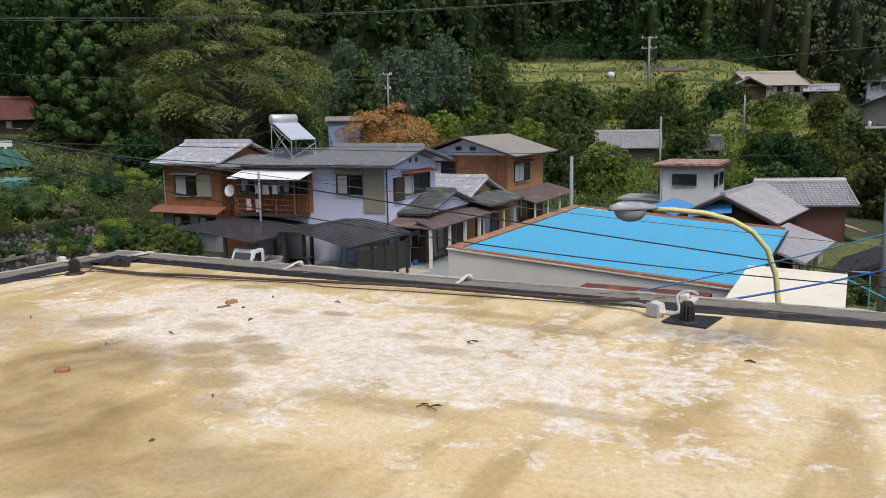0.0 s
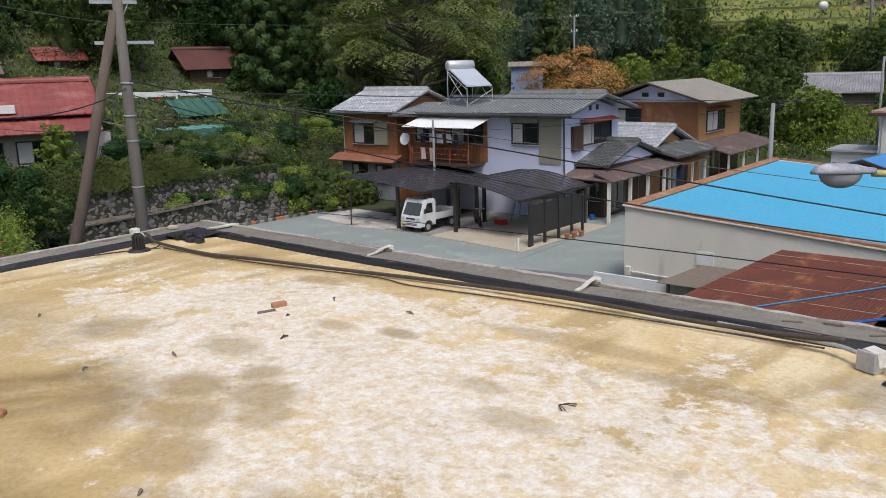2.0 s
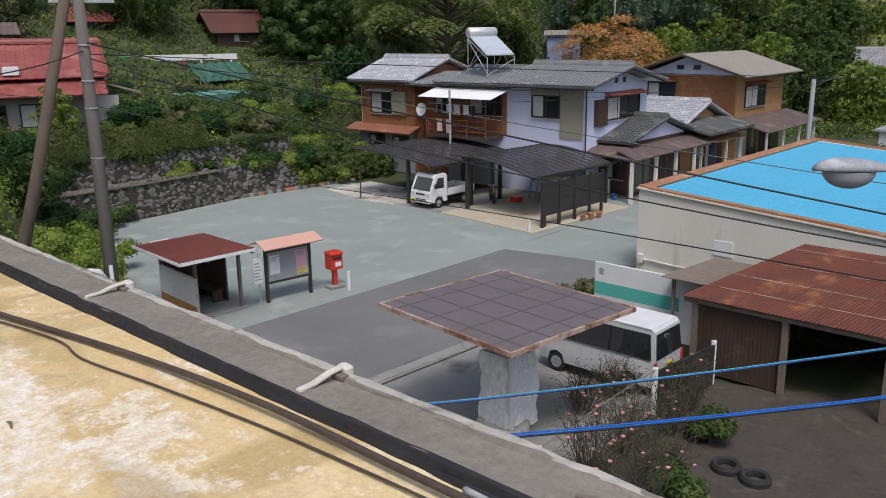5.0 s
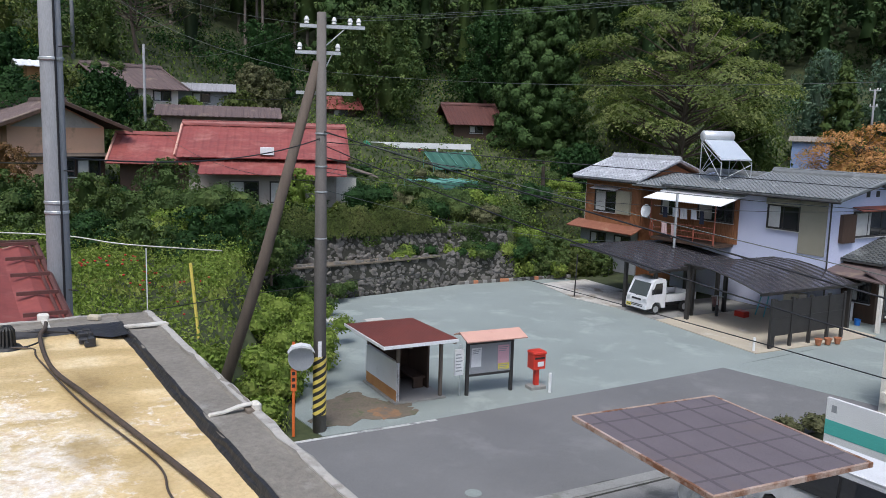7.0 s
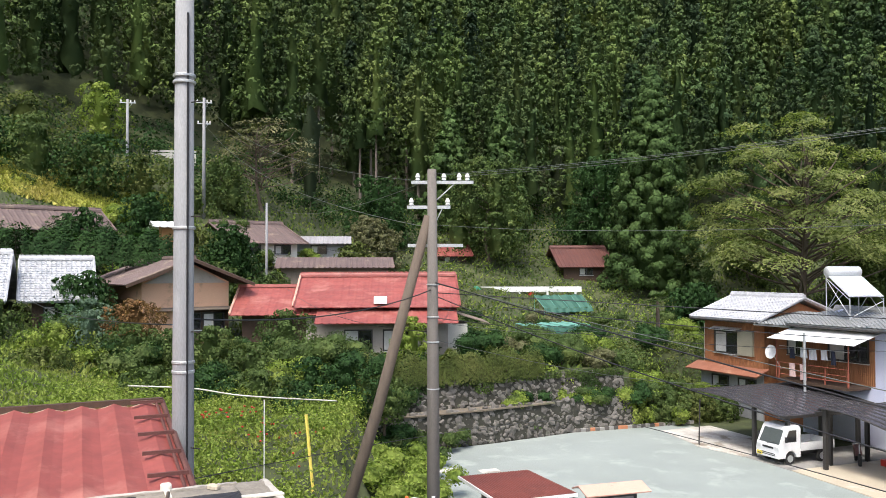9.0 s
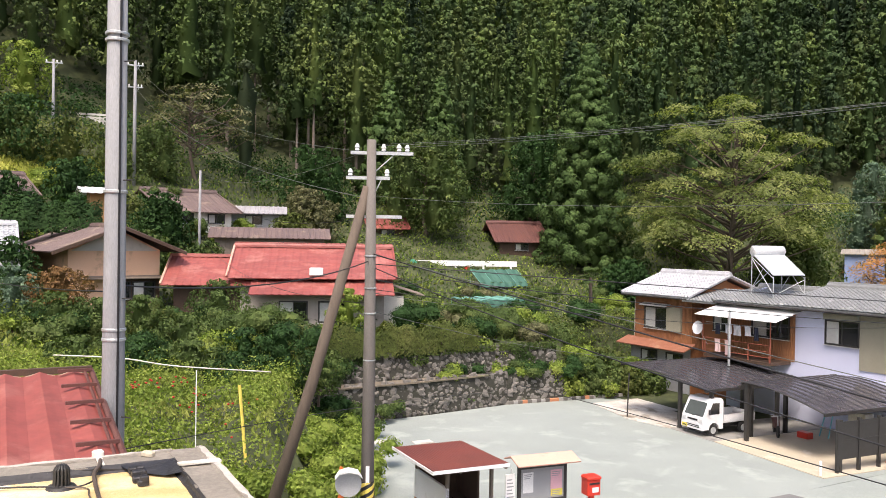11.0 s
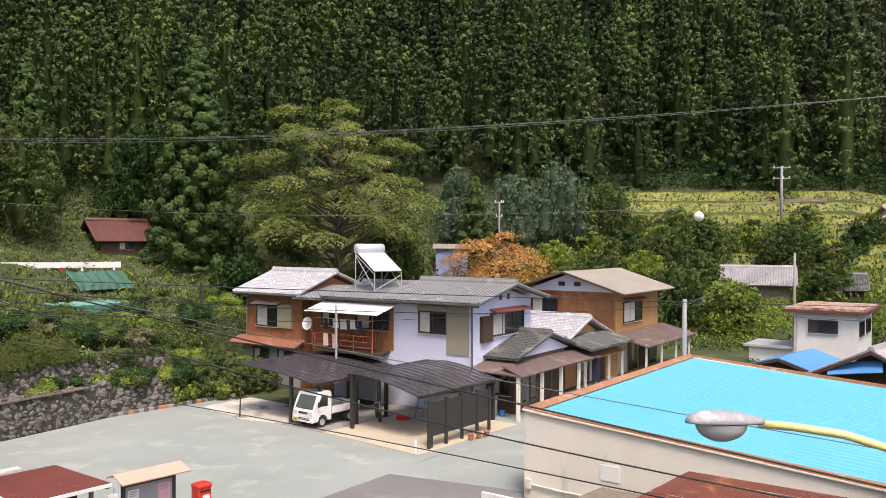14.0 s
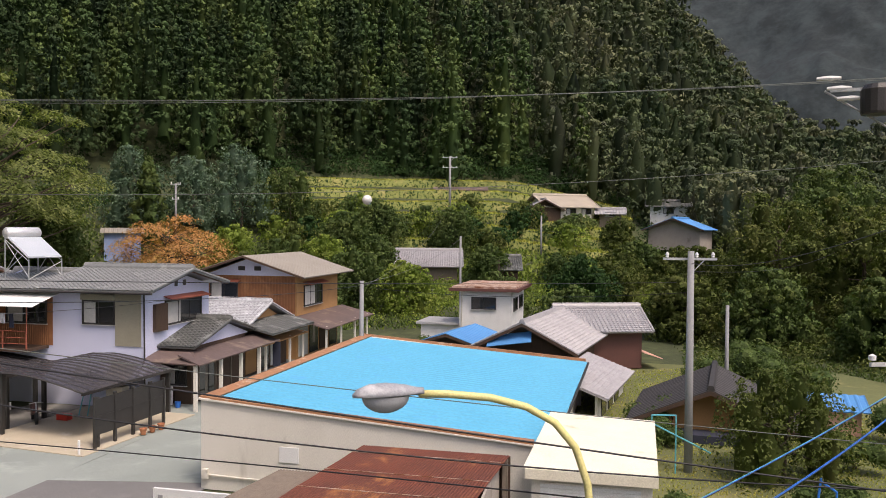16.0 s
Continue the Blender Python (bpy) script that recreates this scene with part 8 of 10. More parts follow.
wall = thing("stone_wall", "mossy dry stone retaining wall in two steps", "stone wall", kind="structure")
variants = [stone_variant(k) for k in range(7)]
rng_w = random.Random(12)
count = 0
rest = Geo()
backing = Geo()
for (ax, ay), (bx, by) in zip(WALL, WALL[1:]):
    a, b = Vector((ax, ay, 0)), Vector((bx, by, 0))
    L = (b - a).length
    u = (b - a) / L
    nrm = Vector((-u.y, u.x, 0))
    if nrm.x > 0 and nrm.y < 0:
        nrm = -nrm
    yaw = math.atan2(u.y, u.x)
    for base, top, off in ((0.0, 1.7, 0.0), (1.7, 3.05, 1.0)):
        o = nrm * off
        backing.add([a + o + Vector((0, 0, base - 0.1)), b + o + Vector((0, 0, base - 0.1)), b + o + nrm * 0.18 + Vector((0, 0, top)), a + o + nrm * 0.18 + Vector((0, 0, top)),
                     a + o + nrm * 0.95 + Vector((0, 0, top)), b + o + nrm * 0.95 + Vector((0, 0, top))], [(0, 1, 2, 3), (3, 2, 5, 4)])
        spots = [(i * 0.27 + 0.12 * (j % 2), base + 0.08 + j * 0.2) for j in range(int((top - base) / 0.2) + 1) for i in range(int(L / 0.27) + 1)]
        for x0, z0 in spots:
            w = rng_w.choice((0.22, 0.28, 0.34, 0.42)) * rng_w.uniform(0.85, 1.15)
            x, z = x0 + rng_w.uniform(-0.13, 0.13), z0 + rng_w.uniform(-0.09, 0.09)
            p = a + u * x + o + nrm * (0.18 * (z - base) / (top - base) + rng_w.uniform(0.02, 0.12))
            m = Matrix.LocRotScale((p.x, p.y, z), Euler((rng_w.uniform(-0.4, 0.4), rng_w.uniform(-0.7, 0.7), yaw + rng_w.uniform(-0.4, 0.4))), (w, 0.24, w * rng_w.uniform(0.65, 1.25)))
            me = variants[rng_w.randrange(7)]
            if count < 300 and 38 < p.y < 45 and rng_w.random() < 0.5:
                ob = new("stone", me)
                ob.matrix_basis = m
                ob.parent = wall
                count += 1
            else:
                rest.add([m @ v.co for v in me.vertices], [tuple(f.vertices) for f in me.polygons])
part("stones", rest, M["stone"], wall)["kind"] = "stuff"
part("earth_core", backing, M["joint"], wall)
part("ledge_path", Geo().prism([(-22.9, 33.0), (-21.25, 35.2), (-19.0, 39.35), (-17.2, 43.4), (-17.95, 43.7), (-19.9, 39.85), (-22.1, 35.7), (-23.6, 33.4)], "z", 1.66, 1.735), M["dirt"], wall, "trodden reddish earth path on the ledge")
ivy_rng = np.random.default_rng(6)
ivy = []
for (ax, ay), (bx, by) in zip(WALL, WALL[1:]):
    s = ivy_rng.random(5200)
    z = 3.25 * ivy_rng.random(5200) ** 0.7
    x, y = ax + (bx - ax) * s, ay + (by - ay) * s
    k = np.array([noise.noise(Vector((a * 0.45, b * 0.45, c * 0.8))) + 0.22 * (c - 1.7) + (0.45 if c > 2.85 else 0.0) + 0.05 * (b - 44.5) > 0.42 for a, b, c in zip(x, y, z)])
    L = math.hypot(bx - ax, by - ay)
    nx, ny = -(by - ay) / L, (bx - ax) / L
    off = np.where(z > 1.7, 1.0, 0.0) + 0.1 * (z % 1.7) - 0.12 * ivy_rng.random(5200)
    ivy.append(np.stack([x + nx * off, y + ny * off, z], 1)[k])
tagged(new("wall_ivy", leaf_mesh("wall_ivy", np.concatenate(ivy), 0.16, M["leaf_mid"], 0.4, ivy_rng)), "green creepers and weeds hanging over the stone wall", "creeper", kind="stuff")
t = thing("kerb_row", "row of flat edging stones and red blocks along the slab", "edging", kind="structure")
for k in range(26):
    s = k / 25
    p = Vector((-16.5, 44.75, 0)).lerp(Vector((-12.2, 50.6, 0)), s)
    part("block", Geo().box(-0.16, 0.16, -0.1, 0.1, 0, 0.18, 0.02), M["terracotta"] if k in (3, 9, 10, 17, 22) else (M["stone"], M["kerb"])[k % 2], t).matrix_basis = pose(p.x, p.y, 0, 0, 0, 53 + 8 * math.sin(k))

# ---- plants ----
RN = np.random.default_rng(21)


def blob_leaves(rng, n, rad, centre=(0, 0, 0), shell=0.55):
    """Points in the outer part of an ellipsoid."""
    d = rng.normal(size=(n, 3))
    d /= np.linalg.norm(d, axis=1, keepdims=True)
    r = (shell + (1 - shell) * rng.random(n)) ** 0.7
    return d * r[:, None] * np.asarray(rad) + np.asarray(centre), d


def limb_curve(p0, p1, bend, rng, n=5):
    p0, p1 = np.asarray(p0, float), np.asarray(p1, float)
    mid = rng.normal(size=3) * bend
    return [tuple(p0 + (p1 - p0) * s + mid * 4 * s * (1 - s)) for s in np.linspace(0, 1, n)]


def broadleaf(name, at, h, spread, material, label, seed, lobes=14, leaf=0.5, dense=420, trunk_r=0.28, base=0.28, flat=0.55, bark=None, group=""):
    """A tree: tapered trunk, limbs to each bough, boughs of leafy sprays with gaps between."""
    rng = np.random.default_rng(seed)
    t = thing("tree", label, "tree", at, 0, group)
    g = Geo()
    top = np.array([rng.normal() * 0.04 * h, rng.normal() * 0.04 * h, h * 0.72])
    g.tube(limb_curve((0, 0, -0.6), top, 0.03 * h, rng, 6), list(np.linspace(trunk_r, trunk_r * 0.3, 6)), 8)
    part("trunk", g, bark or M["bark"], t)
    cores, tris, branches = [], [], Geo()
    lobes = min(lobes, 15)
    for k in range(lobes):
        a = 2.4 * k + rng.random() * 0.8
        f = (k + 0.5) / lobes
        zz = h * (base + (0.86 - base) * f + 0.04 * rng.normal())
        rr = spread * math.sqrt(max(0.03, 1 - ((f - 0.32) / 0.72) ** 2)) * (0.35 + 0.4 * rng.random())
        c = np.array([math.cos(a) * rr, math.sin(a) * rr, zz])
        s = spread * (0.36 + 0.16 * rng.random()) * (1.1 - 0.35 * f)
        core, tri = cone_crown(rng, s * (1.15 + flat * 0.5), s, 0.0, 1, 5, 8, max(9, dense // 34), leaf, 0.18, True, 0.36)
        o = c - np.array([0, 0, s * 0.7])
        cores.append(core + o), tris.append(shift(tri, o))
        branches.tube(limb_curve(top * (0.3 + 0.6 * f), c, 0.05 * spread, rng, 4), list(np.linspace(trunk_r * 0.34, 0.03, 4)), 5)
    part("branchwork", branches, bark or M["bark"], t)
    ob = new("crown", leafy_mesh("crown", cores, np.concatenate(tris), material))
    ob.parent = t
    return t


def leafy_mesh(name, cores, tri, material, tones=None, counts=None):
    """A crown: smooth uneven bodies (rings of points) and loose pointed sprays over them, in one mesh."""
    vs, quads, n, soft = [], [], 0, []
    for c in cores:
        out = c - c.mean(1, keepdims=True)
        out = out / (np.linalg.norm(out, axis=2, keepdims=True) + 1e-6)
        out[..., 2] = -0.3
        soft.append(out.reshape(-1, 3))
        k, m = c.shape[:2]
        idx = np.arange(k * m).reshape(k, m) + n
        quads.append(np.stack([idx[:-1], np.roll(idx[:-1], -1, 1), np.roll(idx[1:], -1, 1), idx[1:]], -1).reshape(-1, 4))
        vs.append(c.reshape(-1, 3))
        n += k * m
    q = np.concatenate(quads)
    nt, nq = len(tri) // 3, len(q)
    vs.append(tri[:, :3])
    soft.append(tri[:, 3:])
    me = bpy.data.meshes.new(name)
    v = np.concatenate(vs)
    me.vertices.add(len(v))
    me.vertices.foreach_set("co", np.asarray(v, np.float32).ravel())
    me.loops.add(4 * nq + 3 * nt)
    me.loops.foreach_set("vertex_index", np.concatenate([q.ravel(), n + np.arange(3 * nt)]).astype(np.int32))
    me.polygons.add(nq + nt)
    me.polygons.foreach_set("loop_start", np.concatenate([np.arange(nq) * 4, 4 * nq + np.arange(nt) * 3]).astype(np.int32))
    me.polygons.foreach_set("use_smooth", np.ones(nq + nt, bool))
    me.materials.append(material)
    me.update(calc_edges=True)
    me.attributes.new("custom_normal", "FLOAT_VECTOR", "POINT").data.foreach_set("vector", np.concatenate(soft).astype(np.float32).ravel())
    if tones is not None:
        f = np.concatenate([np.repeat(tones, [len(k) for k in quads]), np.repeat(tones, counts)])
        me.attributes.new("tone", "FLOAT", "FACE").data.foreach_set("value", f.astype(np.float32))
    return me


def spray_tris(rng, p, nr, size, slim=0.5, droop=0.8):
    """Pointed sprays at p that lie across the normals nr and hang down a little."""
    soft = nr + rng.normal(size=p.shape) * 0.16 * np.linalg.norm(nr, axis=1, keepdims=True)
    soft /= np.linalg.norm(soft, axis=1, keepdims=True) + 1e-9
    nr = nr + rng.normal(size=p.shape) * 0.35
    nr /= np.linalg.norm(nr, axis=1, keepdims=True) + 1e-9
    d = rng.normal(size=p.shape) * 0.75 + np.array([0, 0, -droop])
    d -= nr * (d * nr).sum(1, keepdims=True)
    d /= np.linalg.norm(d, axis=1, keepdims=True) + 1e-9
    s = np.broadcast_to(np.asarray(size, float), (len(p),))[:, None]
    w = np.cross(d, nr) * s * slim * 0.5
    tri = np.stack([p - d * s * 0.4 + w, p - d * s * 0.4 - w, p + d * s * 0.6 + nr * s * 0.12], 1)
    face = np.cross(tri[:, 1] - tri[:, 0], tri[:, 2] - tri[:, 0])
    back = (face * soft).sum(1) < 0
    tri[back] = tri[back][:, ::-1]
    return np.concatenate([tri, np.repeat(soft[:, None], 3, 1)], 2).reshape(-1, 6)


def shift(tri, o):
    """Sprays moved by o, their shading normals kept."""
    return tri + np.concatenate([o, np.zeros(3)])


def cone_crown(rng, h, rad, low, power, rings, seg, per, leaf, rough=0.2, ball=False, tuft=0.3):
    """A crown of separate billows: an uneven inner body and round tufts of sprays that stand out from it."""
    f = np.linspace(0, 1, rings)[:, None]
    u = np.arange(seg)[None, :] * 2 * math.pi / seg + rng.random() * 6.28 + (np.arange(rings)[:, None] % 2) * math.pi / seg + 0.22 * rng.normal(size=(rings, seg))
    if ball:
        r = rad * np.sqrt(np.clip(1 - (2 * f - 0.9) ** 2 / 1.24, 0.01, 1))
    else:
        r = rad * np.clip(1 - f, 0, 1) ** power
    gap = h * (1 - low) / rings
    r = r * np.clip(1 + rough * rng.normal(size=(rings, seg)), 0.5, 1.45) * np.where(rng.random((rings, seg)) < 0.18, 0.6, 1.0) + 0.05
    z = h * (low + (1 - low) * f) + 0.4 * gap * rng.normal(size=(rings, seg)) * (f < 0.98)
    core = np.stack([np.cos(u) * r, np.sin(u) * r, z], -1)
    nrm = np.stack([np.cos(u) * np.ones_like(r), np.sin(u) * np.ones_like(r), 0.55 + 0 * r], -1)
    if ball:
        nrm[..., 2] = 0.3 + 1.6 * (f - 0.45)
    c, nr = core.reshape(-1, 3), nrm.reshape(-1, 3)
    big = (rad * tuft * (0.45 + 0.55 * np.sqrt(np.clip(r / rad, 0, 1))) * (0.75 + 0.5 * rng.random(r.shape))).reshape(-1)
    c, nr, big = np.repeat(c, per, 0), np.repeat(nr, per, 0), np.repeat(big, per)[:, None]
    d = rng.normal(size=c.shape) * 0.8 + nr * 0.6
    d /= np.linalg.norm(d, axis=1, keepdims=True) + 1e-9
    p = c + d * big * np.array([1.0, 1.0, 0.85]) * (0.75 + 0.35 * rng.random((len(c), 1)))
    tri = spray_tris(rng, p, d, leaf * (0.65 + 0.7 * rng.random(len(c))), 0.78)
    return core * np.array([0.38, 0.38, 0.95]), tri


def conifer(at, h, rad, material, label, seed, n=3200, size=0.55, trunk=0.25, low=0.1):
    rng = np.random.default_rng(seed)
    t = thing("tree", label, "conifer", at)
    part("trunk", Geo().tube([(0, 0, -0.6), (0, 0, h * 0.5), (0.05, 0, h * 0.98)], [trunk, trunk * 0.6, 0.03], 8), M["bark"], t)
    rings, seg = max(10, int(h / 0.75)), max(7, int(rad * 3.6))
    core, tri = cone_crown(rng, h, rad, low, 0.9, rings, seg, max(6, n // (rings * seg)), size, 0.16, False, 0.17)
    ob = new("crown", leafy_mesh("crown", [core], tri, material))
    ob.parent = t
    return t


def pad_tree(at, h, spread, material, label, seed, pads=70, leaf=0.22, per=480, trunk_r=0.4, base=0.2, thick=0.3, size=(0.13, 0.22), core=False, group=""):
    """A spreading tree whose boughs carry level pads of small leaves, with shade between the storeys."""
    rng = np.random.default_rng(seed)
    t = thing("tree", label, "tree", at, 0, group)
    top = np.array([0.03 * h * rng.normal(), 0.03 * h * rng.normal(), h * 0.8])
    part("trunk", Geo().tube(limb_curve((0, 0, -0.6), top, 0.03 * h, rng, 6), list(np.linspace(trunk_r, trunk_r * 0.25, 6)), 8), M["bark"], t)
    limbs, cs, ns, bodies = Geo(), [], [], []
    for k in range(pads):
        f = (k + 0.5) / pads
        el = math.asin(min(1, max(-0.25, -0.25 + 1.25 * f)))
        a = 2.39996 * k + rng.normal() * 0.25
        q = 0.72 + 0.3 * rng.random() if k % 4 else 0.35 + 0.3 * rng.random()
        mid = h * (base + (1 - base) * 0.38)
        c = np.array([math.cos(a) * math.cos(el) * spread * q, math.sin(a) * math.cos(el) * spread * q,
                      mid + math.sin(el) * q * (h - mid if el > 0 else mid - h * base * 0.5)])
        r = spread * rng.uniform(*size) * (1.15 - 0.3 * f)
        n = int(per * (r / (spread * size[1])) ** 2)
        ang, rr = rng.random(n) * 6.283, r * np.sqrt(rng.random(n))
        dx, dy = np.cos(ang) * rr, np.sin(ang) * rr
        ed = 1 + 0.3 * np.sin(ang * 3 + k) + 0.18 * np.sin(ang * 7 + 2 * k)
        tilt = 0.22
        dz = thick * r * (1 - (rr / r) ** 2) * (0.55 + 0.6 * rng.random(n)) - tilt * (dx * math.cos(a) + dy * math.sin(a)) * math.cos(el) - 0.1 * r * rng.random(n) ** 3 * 4
        cs.append(c + np.stack([dx * ed, dy * ed, dz], 1))
        ns.append(np.stack([dx / r * 0.8 + 0.35 * math.cos(a), dy / r * 0.8 + 0.35 * math.sin(a), np.full(n, 1.0)], 1))
        if core:
            u = np.arange(9)[None, :] * 6.283 / 9
            ff = np.linspace(0, 1, 4)[:, None]
            k2 = r * 0.8 * np.cos(ff * 1.5) * (1 + 0.15 * rng.normal(size=(4, 9)))
            bodies.append(c + np.stack([np.cos(u) * k2, np.sin(u) * k2, (ff - 0.35) * thick * r * 1.6 * np.ones((1, 9))], -1))
        limbs.tube(limb_curve(top * (0.25 + 0.65 * f), c - np.array([0, 0, 0.1]), 0.05 * spread, rng, 5), list(np.linspace(trunk_r * 0.3, 0.025, 5)), 5)
    part("branchwork", limbs, M["bark"], t)
    p = np.concatenate(cs)
    tri = spray_tris(rng, p, np.concatenate(ns), leaf * (0.6 + 0.8 * rng.random(len(p))), 0.6, 0.25)
    ob = new("crown", leafy_mesh("crown", bodies, tri, material) if core else faces("crown", tri, None, material))
    ob.parent = t
    return t


def g_at(x, y, dz=0.0):
    return (x, y, lift1(x, y) + dz)


# the big trees behind the houses
pad_tree(g_at(-13.8, 86.0, -0.5), 22.6, 10.0, M["leaf_airy"], "large light green spreading tree behind the houses", 3, 84, 0.25, 900, 0.45, 0.08, 0.34, (0.13, 0.26))
conifer(g_at(-28.6, 88.0, -0.5), 24.0, 4.7, M["cedar_near"], "tall dark green conifer beside the broad tree", 5, 62000, 0.3, 0.3, 0.03)
broadleaf("tree", g_at(-44.0, 80.0), 12.0, 5.0, M["leaf_mid"], "rounded green tree above the dark house", 6, 24, 0.26, 800, 0.25, 0.1, 0.6)
broadleaf("tree", g_at(-37.0, 92.0), 12.5, 4.4, M["leaf_dark"], "dark rounded tree behind the maroon roof", 7, 22, 0.26, 700, 0.25, 0.1, 0.6)
pad_tree(g_at(-59.0, 61.0), 10.5, 6.0, M["leaf_dry"], "sparse greyish tree on the upper slope", 8, 46, 0.22, 150, 0.22, 0.15, 0.3, (0.14, 0.24))
pad_tree(g_at(2.6, 93.0, -0.3), 8.6, 5.4, M["leaf_orange"], "rounded tree in orange autumn leaf", 9, 62, 0.22, 330, 0.2, 0.15, 0.4, (0.2, 0.32))
broadleaf("tree", g_at(-9.0, 96.0), 9.5, 4.4, M["leaf_mid"], "green tree beside the blue shed", 10, 16, 0.32, 480, 0.22, 0.15, 0.6)
for k, (x, y, h, s, m) in enumerate(((-2.0, 110.0, 11.0, 4.5, "leaf_blue"), (5.0, 112.0, 10.5, 4.2, "leaf_blue"), (11.0, 113.0, 11.5, 5.0, "leaf_blue"), (17.0, 112.0, 9.0, 4.2, "leaf_mid"), (9.0, 98.0, 7.0, 3.6, "leaf_light"), (13.5, 92.0, 7.0, 3.8, "leaf_mid"),
                                     (18.5, 90.0, 7.5, 4.2, "leaf_light"), (24.0, 91.0, 7.0, 3.6, "leaf_mid"), (22.5, 102.0, 7.0, 3.8, "leaf_mid"), (28.0, 107.0, 6.0, 3.4, "leaf_mid"), (36.5, 103.0, 6.5, 3.4, "leaf_mid"), (15.5, 82.0, 6.2, 3.4, "leaf_mid"),
                                     (20.5, 84.0, 6.6, 3.6, "leaf_mid"), (25.0, 82.0, 6.0, 3.2, "leaf_light"), (10.0, 86.0, 6.0, 3.0, "leaf_olive"), (38.0, 94.0, 5.0, 2.8, "leaf_mid"), (47.0, 93.0, 3.2, 2.4, "leaf_mid"),
                                     (58.5, 100.0, 4.2, 2.4, "leaf_olive"), (52.0, 88.0, 4.6, 3.4, "leaf_olive"), (46.0, 80.0, 5.6, 3.6, "leaf_olive"), (40.0, 74.0, 6.2, 3.6, "leaf_dark"), (71.0, 84.0, 11.0, 4.5, "leaf_dark"), (60.5, 88.5, 4.8, 3.2, "leaf_olive"), (57.0, 91.5, 4.6, 3.0, "leaf_mid"), (64.5, 87.0, 5.0, 3.2, "leaf_mid"), (-4.0, 74.0, 5.0, 2.6, "leaf_mid"),
                                     (31.0, 73.0, 5.0, 2.8, "leaf_mid"), (35.0, 66.0, 4.6, 2.6, "leaf_mid"), (-21.0, 98.0, 8.0, 4.0, "leaf_mid"), (-20.0, 76.0, 4.5, 2.4, "leaf_dark"), (-49.0, 66.0, 5.5, 2.8, "leaf_dry"), (-53.0, 72.0, 8.0, 3.8, "leaf_dark"))):
    broadleaf("tree", g_at(x, y, -0.3), h, s, M[m], {"leaf_blue": "bluish green evergreen tree on the slope", "leaf_light": "light green bushy tree on the slope", "leaf_mid": "green bushy tree on the slope", "leaf_dark": "dark evergreen tree on the slope", "leaf_dry": "dull olive tree on the slope", "leaf_olive": "olive green tree on the slope"}[m], 30 + k, 13, 0.24, 560, 0.16, 0.12, 0.6, group="trees on the slope")
for k, (x, y, h, s, m) in enumerate(((52.0, 62.0, 13.0, 5.2, "leaf_dry"), (57.0, 57.0, 12.5, 5.0, "leaf_mid"), (62.0, 66.0, 15.0, 5.8, "leaf_dark"), (50.5, 69.0, 7.2, 4.2, "leaf_mid"), (70.0, 75.0, 17.0, 6.5, "leaf_dark"), (64.0, 52.0, 11.5, 5.0, "leaf_mid"),
                                     (46.0, 55.0, 6.5, 3.4, "leaf_dark"), (50.0, 48.0, 6.0, 3.4, "leaf_dark"), (57.0, 45.0, 8.0, 4.2, "leaf_mid"), (66.0, 42.0, 9.0, 5.0, "leaf_dark"), (43.0, 62.0, 6.0, 3.0, "leaf_mid"), (78.0, 68.0, 16.0, 6.5, "leaf_mid"), (74.0, 56.0, 13.0, 6.0, "leaf_dark"))):
    broadleaf("tree", g_at(x, y, -0.3), h, s, M[{"leaf_dark": "leaf_mid", "leaf_mid": "leaf_olive", "leaf_dry": "leaf_olive"}[m]], "tall green riverside tree at the valley side" if m == "leaf_dark" else "tall leafy tree at the valley side", 70 + k, 15, 0.24, 900, 0.28, 0.06, 0.6, group="trees at the valley side")
broadleaf("tree", (24.9, 28.2, 0), 4.1, 2.5, M["leaf_olive"], "small olive green garden tree on the grass", 90, 14, 0.12, 520, 0.09, 0.12, 0.7)
for k, (x, y, h, sp, m) in enumerate(((-44.5, 43.0, 3.6, 2.2, "leaf_mid"), (-47.5, 47.0, 4.2, 2.4, "leaf_dark"), (-40.5, 44.5, 3.4, 2.0, "leaf_mid"), (-53.0, 43.5, 4.5, 2.6, "leaf_dark"), (-58.0, 55.0, 5.0, 2.8, "leaf_mid"), (-46.5, 60.5, 3.8, 2.2, "leaf_olive"), (-39.5, 59.5, 3.6, 2.2, "leaf_mid"),
                                          (-34.5, 55.5, 3.4, 2.2, "leaf_olive"), (-51.5, 36.5, 4.0, 2.4, "leaf_dark"), (-62.0, 44.0, 4.5, 2.6, "leaf_mid"), (-41.5, 30.5, 3.6, 2.2, "leaf_dark"))):
    broadleaf("tree", g_at(x, y, -0.3), h, sp, M[m], "small dark bushy tree between the upper houses" if m == "leaf_dark" else "small green bushy tree between the upper houses", 120 + k, 14, 0.22, 340, 0.1, 0.1, 0.6, group="garden trees")
conifer(g_at(0.0, 106.0), 10.5, 2.4, M["leaf_mid"], "slim bright green conifer on the slope", 91, 1500, 0.7, 0.15, 0.02)
conifer(g_at(-52.0, 84.0), 14.0, 3.4, M["cedar_near"], "dark conifer above the houses", 92, 3000, 0.7, 0.2, 0.05)
conifer(g_at(-48.5, 90.0), 15.0, 3.4, M["cedar_near"], "dark conifer above the houses", 93, 3000, 0.7, 0.2, 0.05)


